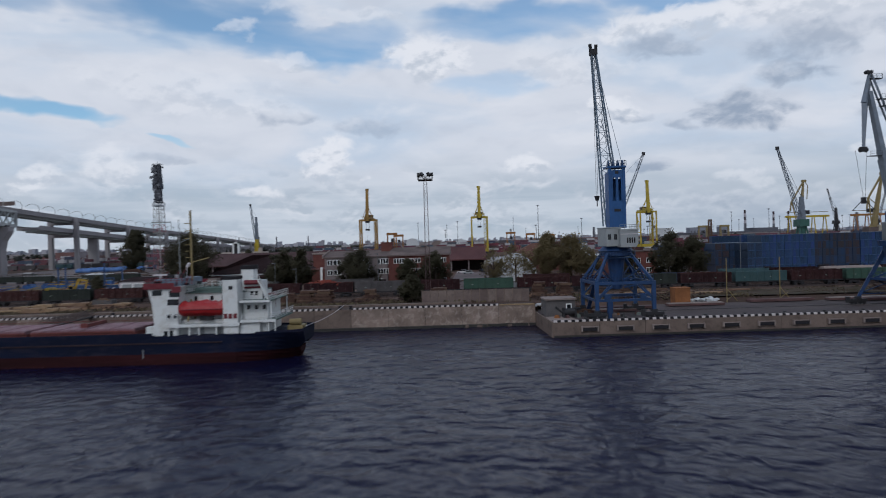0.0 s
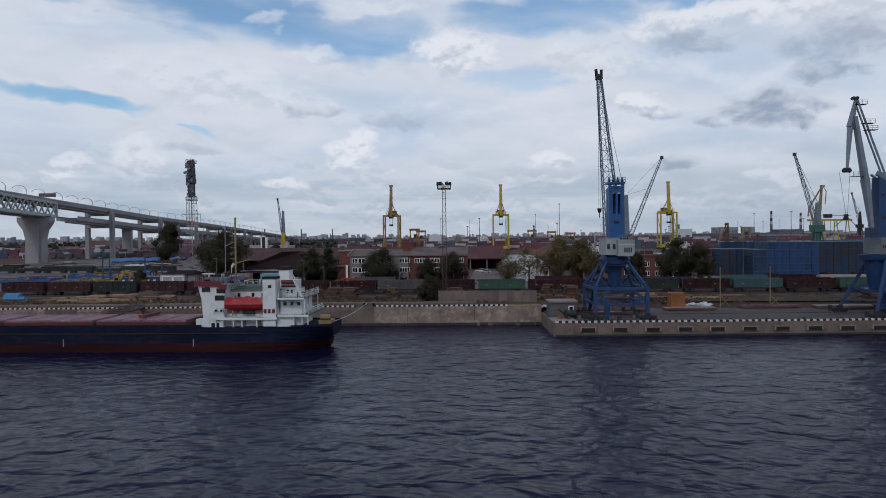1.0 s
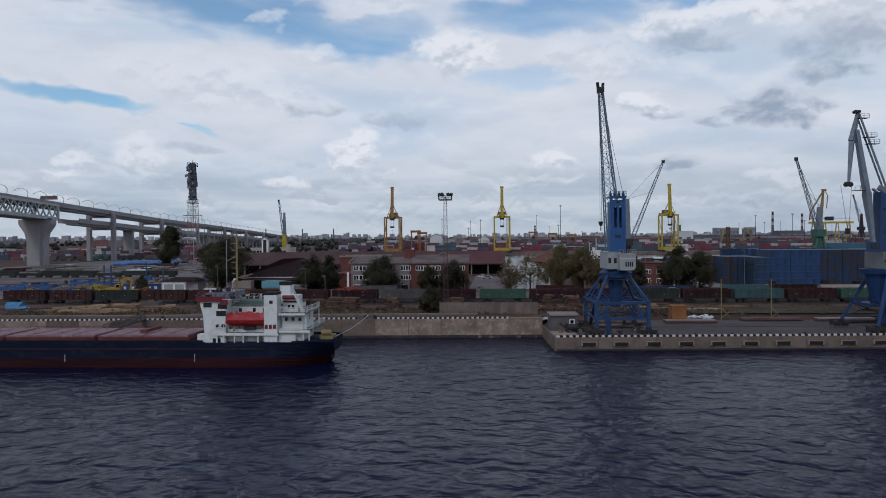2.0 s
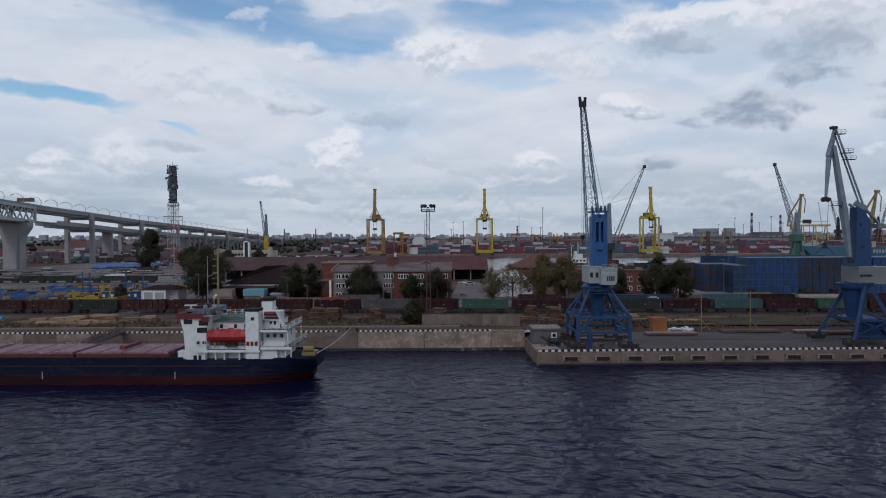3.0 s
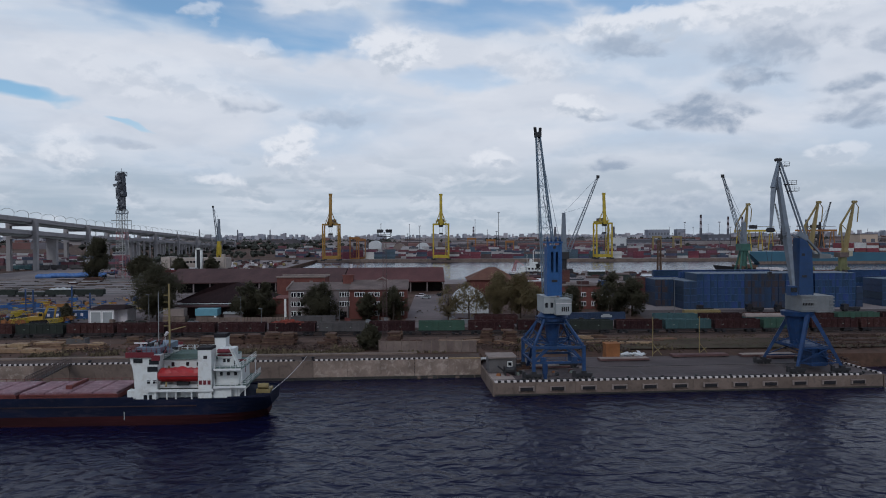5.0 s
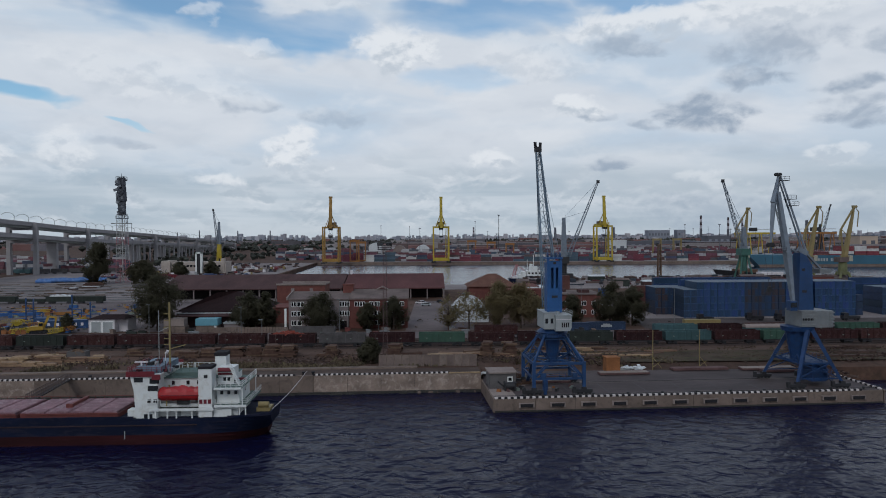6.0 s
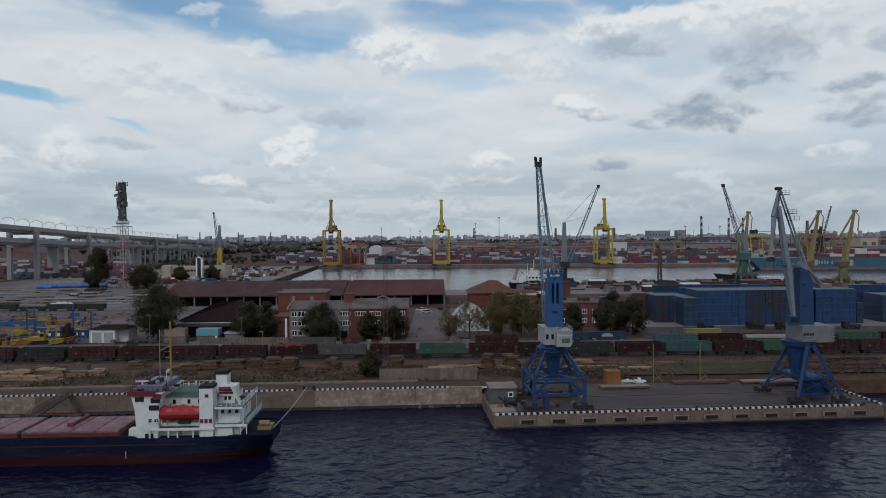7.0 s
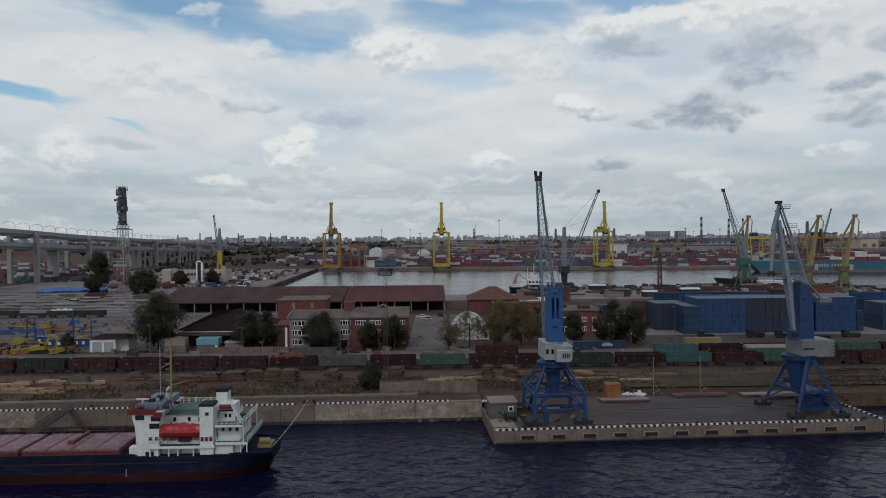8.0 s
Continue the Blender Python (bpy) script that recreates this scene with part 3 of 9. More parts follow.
def kerb_run(parent, m, length, z, skip=(), block=0.78, mat=KERB_WHITE, mat2=KERB_BLACK):
    """A kerb of alternating white and black blocks."""
    meshes = []
    for mm in (mat, mat2):
        me = S().box(0.01, block - 0.01, 0, 0.42, 0, 0.34).mesh("kerb_block")
        me.materials.append(mm)
        meshes.append(me)
    for i in range(int(length / block)):
        if any(a <= i * block <= b for a, b in skip):
            continue
        ob = new("kerb_block", meshes[i % 2])
        ob.parent = parent
        ob.matrix_local = m @ pose(i * block, 0, z)


def build_pier():
    t = thing("pier", "concrete cargo pier with striped kerb and rubber fenders", "pier", PIER, kind="structure")
    part("deck", S().box(0, PLEN, 0.5, PDEEP, -2, PTOP), DECK, t, "grey asphalt pier deck")
    # the front wall: panels between vertical joints
    w = 8.02
    for i in range(10):
        part("wall_panel", S().box(i * w + 0.03, (i + 1) * w - 0.03, 0.0, 0.5, 0.35, PTOP - 0.02), CONCRETE, t)
    part("wall_base", S().box(-0.02, PLEN + 0.02, 0.06, 0.5, -2, 0.35), CONCRETE_WET, t, "dark wet waterline band")
    part("side_wall", S().box(-0.3, 0.0, 0.0, 19.5, -2, PTOP + 0.02), CONCRETE, t)
    part("end_wall", S().box(PLEN, PLEN + 0.3, 0.0, 26, -2, PTOP + 0.02), CONCRETE, t)
    part("coping", S().box(0.0, 4.6, 0.4, 9.0, PTOP, PTOP + 0.05), CONCRETE_PALE, t, "pale worn concrete corner slab")
    for y0, y1 in ((1.4, 3.2), (12.6, 14.4)):
        part("rail_bed", S().box(4.8, PLEN - 1, y0, y1, PTOP, PTOP + 0.02), RAIL_BED, t, "paler concrete strip under the crane rail")
    for k in range(9):
        part("deck_seam", S().box(8.02 * (k + 1) - 0.06, 8.02 * (k + 1) + 0.06, 3.4, 12.5, PTOP, PTOP + 0.008), DARK_STEEL, t)
    part("crane_rail", S().box(0, PLEN, 2.23, 2.37, PTOP, PTOP + 0.12).box(0, PLEN, 13.43, 13.57, PTOP, PTOP + 0.12), DARK_STEEL, t)
    kerb_run(t, Matrix(), PLEN - 4.6, PTOP, block=0.62)
    kerb_run(t, pose(PLEN - 0.1, 0.6, 0, 0, 0, 90), 16, PTOP)
    fender = S().box(0, 2.6, -0.42, 0, 0, 0.6).mesh("fender")
    fender.materials.append(KERB_BLACK)
    fplate = S().box(-0.24, 0.02, -0.5, 0.02, -0.1, 0.8).box(2.58, 2.84, -0.5, 0.02, -0.1, 0.8).box(0, 2.6, -0.3, 0.0, 0.6, 0.74).mesh("fender_edge")
    fplate.materials.append(CONCRETE_PALE)
    for i in range(12):
        f = new("fender", fender)
        f.parent, f.matrix_local = t, pose(4.95 + i * 6.22, 0, 1.05)
        e = new("fender_plate", fplate)
        e.parent, e.matrix_local = f, Matrix()
    for i in range(11):
        part("bollard", S().tube((5.8 + i * 7.1, 1.2, PTOP), (5.8 + i * 7.1, 1.2, PTOP + 0.45), 0.2, 0.2).tube((5.8 + i * 7.1, 1.2, PTOP + 0.42), (5.8 + i * 7.1, 1.2, PTOP + 0.6), 0.34, 0.28), DARK_STEEL, t)


FENCE_GREY = material("fence_grey", (0.162, 0.134, 0.115), 0.9, var=0.25, scale=0.4, fine=2.5, stain=(0.085, 0.075, 0.062), stain_amount=0.6, per_object=0.18)
RAIL_BED = material("rail_bed_concrete", (0.105, 0.092, 0.085), 0.85, var=0.3, scale=0.2, fine=1.5, stain=(0.05, 0.045, 0.043), stain_amount=0.6, stretch=(0.4, 1, 1))
QUAY_ROAD = material("quay_roadway", (0.073, 0.056, 0.046), 0.95, var=0.35, scale=0.15, fine=1.4, stain=(0.10, 0.082, 0.064), stain_amount=0.5)


def build_embankment():
    t = thing("embankment", "old stained concrete quay wall with striped kerb", "quay wall", pose(11, bank_y(11), 0, 0, 0, 2.12), kind="structure")
    w = 7.4
    g = rnd(5)
    for i in range(26):
        part("wall_panel", S().box(-(i + 1) * w + 0.03, -i * w - 0.03, 0.0, 0.6 , 0.55, QTOP + g.uniform(-0.03, 0.03)), CONCRETE if g.random() < (0.3 if i < 9 else 0.65) else CONCRETE_OLD, t)
    part("wall_foot", S().box(-26 * w, 0, -0.35, 0.6, -2, 0.55), CONCRETE_WET, t, "dark broken footing at the waterline")
    part("quay_road", S().box(-26 * w, 0, 0.6, 6.5, QTOP - 0.4, QTOP + 0.03), QUAY_ROAD, t, "grey quay roadway")
    part("weedy_verge", S().box(-26 * w, -14, 6.5, 8.4, QTOP - 0.4, QTOP + 0.34), CONCRETE, t, "low concrete step with weeds")
    for i in range(90):
        x, a = -g.uniform(0, 26 * w), g.uniform(0.3, 1.6)
        part("footing_stone", S().box(x - a, x + a, -0.4 - g.uniform(0.1, 0.7), -0.3, -0.4, g.uniform(0.15, 0.6), None, 0.15), CONCRETE_WET if i % 3 else CONCRETE, t)
    kerb_run(t, pose(-0.4, 0.02, 0, 0, 0, 180) @ pose(7.0, -0.44, 0), 118, QTOP, skip=((29.5, 33.5),), block=0.55)
    for x in (-39.3, -37.2, -60, -85):
        part("bollard", S().tube((x, 1.1, QTOP), (x, 1.1, QTOP + 0.55), 0.28, 0.24).tube((x, 1.1, QTOP + 0.5), (x, 1.1, QTOP + 0.75), 0.42, 0.36), KERB_BLACK, t)
    part("timber_rail", S().box(-7.2, -0.2, -0.12, 0.2, QTOP + 0.02, QTOP + 0.28), WOOD_PALE, t, "weathered timber fender rail")
    # a free-standing wall of concrete panels behind the roadway
    f = thing("panel_fence", "weathered concrete panel fence beside the quay road", "fence", pose(-12.2, 162.0, 0, 0, 0, -0.6), kind="structure")
    for i in range(13):
        z = QTOP - 0.35
        part("panel", S().box(i * 1.76 + 0.04, i * 1.76 + 1.72, 0, 0.16, z, z + 3.05), FENCE_GREY, f)
        part("post", S().box(i * 1.76 - 0.1, i * 1.76 + 0.1, -0.05, 0.22, z, z + 3.2), CONCRETE, f)


CONCRETE_OLD = material("concrete_patched", (0.225, 0.183, 0.146), 0.9, var=0.35, scale=0.30, fine=2.5, stain=(0.38, 0.34, 0.28), stain_amount=0.85)


def build_yards():
    def sheet(name, pts, mat, label, z=0.03):
        n = len(pts)
        solid(name, S().add([(x, y, GZ + z) for x, y in pts], [tuple(range(n))]), mat, label, "ground", "structure")

    sheet("yard_road", [(-175, 212.8), (175, 210.8), (175, 226), (-175, 229)], ASPHALT, "grey access road along the railway")
    sheet("west_yard", [(-330, 232), (-62, 232), (-62, 330), (-128, 486), (-330, 486)], ASPHALT, "wide grey asphalt storage yard", 0.05)
    sheet("siding_yard", [(-328, 338), (-66, 338), (-130, 484), (-328, 484)], ASPHALT_PALE, "pale worn asphalt between the sidings", 0.075)
    sheet("west_quay", [(-330, 489), (-121, 489), (-127, 800), (-330, 800)], ASPHALT_PALE, "pale worn quay with parked trucks", 0.05)
    sheet("forecourt", [(-8, 229), (16, 229), (14, 330), (-6, 330)], ASPHALT, "pale concrete forecourt beside the brick building", 0.06)
    sheet("yard_verge", [(72, 229), (190, 228), (190, 252), (96, 256), (76, 256)], VERGE_GREY, "dirty grey-brown verge before the container stacks", 0.075)
    sheet("east_yard", [(76, 240), (190, 240), (190, 330), (76, 330)], ASPHALT_PALE, "pale worn container yard", 0.05)
    sheet("quay_apron", [(-60, 400), (330, 400), (330, 484), (66, 484), (61, 438), (-60, 438)], ASPHALT_PALE, "pale worn quay apron at the basin", 0.05)
    sheet("meadow", [(44, 167.5), (120, 167.5), (136, 183.0), (40, 183.0)], GRASS, "rough grass bank behind the pier", 0.42)
    sheet("dirt_track", [(-175, 185), (175, 183), (175, 191.6), (-175, 193.6)], DIRT_PALE, "pale trodden dirt track beside the rails", 0.12)
    sheet("far_quay", [(-126, far_bank_y(-126) + 0.2), (900, far_bank_y(900) + 0.2), (900, far_bank_y(900) + 36), (-126, far_bank_y(-126) + 36)], ASPHALT_PALE, "pale worn quay of the far container yard", 0.05)
    solid("far_quay_wall", S().beam((-126, far_bank_y(-126), 1.2), (900, far_bank_y(900), 1.2), 0.8, 4.3), CONCRETE, "grey concrete quay wall across the basin", "quay wall", "structure")
    # railway tracks with ballast
    for y in (195.0, 202.0, 209.0):
        t = thing("railway_track", "rusty railway track on dark ballast", "railway track", pose(0, y, GZ, 0, 0, -0.344), kind="structure", group="harbour railway tracks")
        part("ballast", S().extrude_x([(-2.6, -0.6), (2.6, -0.6), (1.7, 0.22), (-1.7, 0.22)], -180, 200), SCRAP_DARK, t, "dark stone ballast")
        for dy in (-0.76, 0.76):
            part("rail", S().box(-180, 200, dy - 0.05, dy + 0.05, 0.22, 0.40), RAIL, t)


DIRT_PALE = material("trodden_dirt", (0.106, 0.075, 0.058), 0.95, var=0.35, scale=0.06, fine=0.8, stain=(0.055, 0.044, 0.034), stain_amount=0.6)
SCRAP_DARK = material("ballast", (0.055, 0.043, 0.038), 0.95, var=0.4, scale=0.3, fine=4)
build_water()
build_ground()
build_pier()
build_embankment()
build_yards()

# ---- the two portal cranes on the pier ----


def bars(parent, x0, x1, y, z0, z1, n, mat, name="sign_bar"):
    """Lettering that is not copied: plain upright bars."""
    w = (x1 - x0) / n
    for i in range(n):
        part(name, S().box(x0 + i * w, x0 + (i + 0.62) * w, y - 0.03, y, z0, z1), mat, parent)


def bogie(parent, x, y, z0):
    b = part("bogie", S().box(x - 1.7, x + 1.7, y - 0.35, y + 0.35, z0 + 0.45, z0 + 1.0).box(x - 0.5, x + 0.5, y - 0.4, y + 0.4, z0 + 0.9, z0 + 1.5).box(x - 2.3, x - 1.7, y - 0.3, y + 0.3, z0 + 0.3, z0 + 1.5), DARK_STEEL, parent, "black wheel bogie")
    for dx in (-1.2, -0.45, 0.45, 1.2):
        part("wheel", S().tube((x + dx, y - 0.12, z0 + 0.36), (x + dx, y + 0.12, z0 + 0.36), 0.36, n=12), DARK_STEEL, b)


def crane_one():
    c = PIER @ Vector((13.3, 7.9, 0))
    t = thing("portal_crane", "blue portal harbour crane with upright lattice boom", "crane", pose(c.x, c.y, PTOP + 0.12, 0, 0, 2.86))
    gx, gy = 5.1, 5.6
    for sx in (-1, 1):
        for sy in (-1, 1):
            bogie(t, sx * gx, sy * gy, 0)
            leg = S().beam((sx * gx, sy * gy, 1.3), (sx * gx, sy * gy, 6.6), 0.66, 0.66)
            leg.beam((sx * gx, sy * gy, 6.3), (sx * 2.1, sy * 2.2, 11.4), 0.46, 0.46)
            part("leg", leg, CRANE_BLUE, t)
            part("brace", S().beam((sx * gx, sy * gy, 6.4), (sx * 1.2, sy * 1.2, 5.2), 0.3).beam((sx * gx, sy * gy, 3.4), (sx * 2.6, sy * gy, 6.1), 0.26), CRANE_BLUE, t)
    for sy in (-1, 1):
        part("cross_beam", S().box(-gx, gx, sy * gy - 0.25, sy * gy + 0.25, 6.0, 6.5), CRANE_BLUE, t)
        part("tie_beam", S().box(-gx, gx, sy * gy - 0.2, sy * gy + 0.2, 3.0, 3.45), CRANE_BLUE, t)
    for sx in (-1, 1):
        part("side_beam", S().box(sx * gx - 0.22, sx * gx + 0.22, -gy, gy, 6.0, 6.5), CRANE_BLUE, t)
        part("side_tie", S().box(sx * gx - 0.18, sx * gx + 0.18, -gy, gy, 3.0, 3.4), CRANE_BLUE, t)
    part("platform_rail", S().rail([(-gx, -gy, 6.5), (gx, -gy, 6.5), (gx, gy, 6.5), (-gx, gy, 6.5), (-gx, -gy, 6.5)], 1.0, 1.8), CRANE_BLUE, t)
    part("stair", S().beam((-4.6, 3.2, 1.0), (-4.6, -2.0, 6.0), 0.7, 0.15).beam((-4.9, 3.2, 2.0), (-4.9, -2.0, 7.0), 0.06).beam((-4.3, 3.2, 2.0), (-4.3, -2.0, 7.0), 0.06), CRANE_BLUE, t)
    for sx in (-1, 1):
        part("knee_brace", S().beam((sx * gx, -gy, 3.2), (sx * 2.2, -gy, 5.9), 0.28), CRANE_BLUE, t)
        part("cross_tie", S().beam((sx * gx, -gy, 5.9), (0, 0, 6.2), 0.34), CRANE_BLUE, t)
        part("cross_tie", S().beam((sx * gx, gy, 5.9), (0, 0, 6.2), 0.34), CRANE_BLUE, t)
        part("motor_box", S().box(sx * 3.2 - 0.5, sx * 3.2 + 0.5, -gy - 0.3, -gy + 0.5, 3.45, 4.3), CRANE_BLUE, t)
    for sx in (-1, 1):
        for sy in (-1, 1):
            part("inner_strut", S().beam((sx * 1.0, sy * 1.0, 6.4), (sx * 3.6, sy * 3.9, 8.9), 0.22).beam((sx * gx, sy * gy * 0.2, 6.4), (sx * 2.7, sy * 2.9, 10.2), 0.2), PORTAL_BLUE, t)
    part("upper_gallery", S().box(-2.9, 2.9, -2.9, 2.9, 10.6, 10.72).rail([(-2.9, -2.9, 10.7), (2.9, -2.9, 10.7), (2.9, 2.9, 10.7), (-2.9, 2.9, 10.7), (-2.9, -2.9, 10.7)], 1.0, 1.2, 0.05), CRANE_BLUE, t)
    part("lower_rail", S().rail([(-gx, -gy - 0.3, 3.45), (gx, -gy - 0.3, 3.45)], 0.9, 1.3, 0.05), CRANE_BLUE, t)
    part("house_rail", S().rail([(-0.4, -4.7, 15.85), (3.0, -4.7, 15.85), (3.0, 0.6, 15.85)], 0.8, 0.9, 0.05), HOUSE_GREY, t)
    part("cable_drum_box", S().box(-3.2, -2.3, -gy - 0.2, -gy + 0.7, 0.9, 3.0).box(-3.05, -2.45, -gy - 0.1, -gy + 0.6, 0.0, 0.9), PORTAL_BLUE, t)
    part("pillar", S().tube((0, 0, 4.9), (0, 0, 6.4), 1.05, 1.05, 16).tube((0, 0, 6.2), (0, 0, 11.2), 1.1, 1.75, 16), PORTAL_BLUE, t)
    part("slew_ring", S().tube((0, 0, 11.0), (0, 0, 11.9), 2.9, 2.9, 20).tube((0, 0, 11.9), (0, 0, 12.8), 3.3, 2.3, 20), PORTAL_BLUE, t, "dark blue slewing ring")
    part("ladder", S().rail([(2.4, -2.4, 6.5), (2.9, -2.4, 11.5)], 0.5, 0.35, 0.07), CRANE_BLUE, t)
    # the machine house: a long box and a wide front box with a sign
    h = part("machine_house", S().box(-2.4, 0.2, -3.2, 3.6, 12.8, 16.1).box(-2.5, 0.3, -3.3, 3.7, 16.1, 16.25), HOUSE_GREY, t, "pale grey machine house")
    f = part("front_house", S().extrude_y([(-0.3, 12.6), (2.5, 12.6), (2.9, 13.2), (2.9, 15.7), (-0.3, 15.7)], -4.6, 0.5).box(-0.4, 3.0, -4.7, 0.6, 15.55, 15.85), HOUSE_GREY, t, "pale grey front house with black lettering")
    part("house_band", S().box(-0.32, 2.92, -4.63, -4.6, 14.9, 15.0), WALL_WHITE, f)
    bars(f, 0.85, 2.5, -4.62, 13.35, 14.3, 4, KERB_BLACK)
    for x in (-2.2, -1.1):
        part("window", S().box(x, x + 0.55, -3.24, -3.19, 14.0, 15.0), DARK_GLASS, h)
    part("rear_house", S().box(0.2, 2.8, 0.5, 5.6, 12.8, 15.4), HOUSE_GREY, t)
    # tower above the house: four blue plates with openings, crossed platforms and sheaves
    z0, z1 = 16.1, 27.3
    tower = S()
    for sx in (-1.3, 1.3):
        tower.box(sx - 0.25, sx + 0.25, -2.2, -1.5, z0, z1)
    tower.box(-1.3, 1.3, -2.1, -1.8, z0 + 0.2, z0 + 5.0).box(-1.3, 1.3, -2.1, -1.8, z0 + 9.2, z1 - 0.6)
    tower.box(-1.5, -1.3, -2, 0.6, z0, z1 - 1).box(1.3, 1.5, -2, 0.6, z0, z1 - 1).box(-1.3, 1.3, 0.4, 0.6, z0, z1 - 2)
    part("tower", tower, BRIGHT_BLUE, t, "bright blue plate tower with slots")
    part("tower_front", S().box(-1.3, -0.75, -2.15, -1.95, z0 + 5.0, z0 + 9.2).box(0.75, 1.3, -2.15, -1.95, z0 + 5, z0 + 9.2).box(-0.2, 0.25, -2.15, -1.95, z0 + 5, z0 + 9.2), BRIGHT_BLUE, t)
    part("tower_hatch", S().box(-0.6, 0.6, -2.14, -2.09, z0 + 3.0, z0 + 3.5), DARK_STEEL, t)
    part("tower_hatch", S().box(-0.3, 0.3, -2.14, -2.09, z0 + 9.9, z0 + 10.4), DARK_STEEL, t)
    part("tower_cap", S().box(-1.7, 1.7, -2.4, 1.0, z1 - 0.2, z1 + 0.15), BRIGHT_BLUE, t)
    for x in (-1.3, -0.45, 0.45, 1.3):
        part("sheave", S().tube((x - 0.1, -1.2, z1 + 0.6), (x + 0.1, -1.2, z1 + 0.6), 0.6, n=14).box(x - 0.2, x + 0.2, -1.6, -0.8, z1, z1 + 0.7), CRANE_BLUE, t)
    part("cap_rail", S().rail([(-1.7, -2.4, z1 + 0.1), (1.7, -2.4, z1 + 0.1), (1.7, 1.0, z1 + 0.1)], 1.0, 1.2), BOOM_GREY, t)
    # lattice boom, luffed almost upright
    foot, tip = Vector((0.5, 3.0, 16.8)), Vector((-1.45, 7.0, 50.6))
    part("boom", S().truss(foot, tip, 3.3, 0.8, 15, 0.21, 0.08, 2.2, 0.8), BOOM_BLUE, t, "grey-blue lattice boom")
    part("boom_head", S().beam(tip + Vector((-0.4, 0, -0.4)), tip + Vector((-0.75, -0.5, 1.5)), 0.5).beam(tip + Vector((0.4, 0, -0.4)), tip + Vector((0.45, -0.5, 1.4)), 0.5).box(tip.x - 0.7, tip.x + 0.7, tip.y - 0.6, tip.y + 0.6, tip.z - 0.6, tip.z + 0.5), DARK_STEEL, t)
    part("luffing_rope", S().beam((-1.2, -1.2, z1 + 0.9), tip, 0.06).beam((1.2, -1.2, z1 + 0.9), tip, 0.06).beam((0.6, 1.5, z1), foot.lerp(tip, 0.6), 0.1), BOOM_GREY, t)
    hook = Vector((tip.x - 0.4, tip.y - 1.0, 22.5))
    part("hoist_rope", S().beam(tip + Vector((-0.4, -1.0, 0)), hook, 0.05).beam(tip + Vector((-0.1, -1.0, 0)), hook + Vector((0.3, 0, 0)), 0.05), DARK_STEEL, t)
    part("hook_block", S().tube(hook + Vector((0.15, 0, 0)), hook + Vector((0.15, 0, -0.9)), 0.55, 0.3, 10).beam(hook + Vector((0.15, 0, -0.9)), hook + Vector((0.15, 0, -2.0)), 0.16), DARK_STEEL, t)


HOUSE_DULL = material("house_dull_grey", (0.16, 0.168, 0.175), 0.6, var=0.18, scale=0.5, stain=(0.13, 0.12, 0.11), stain_amount=0.5)


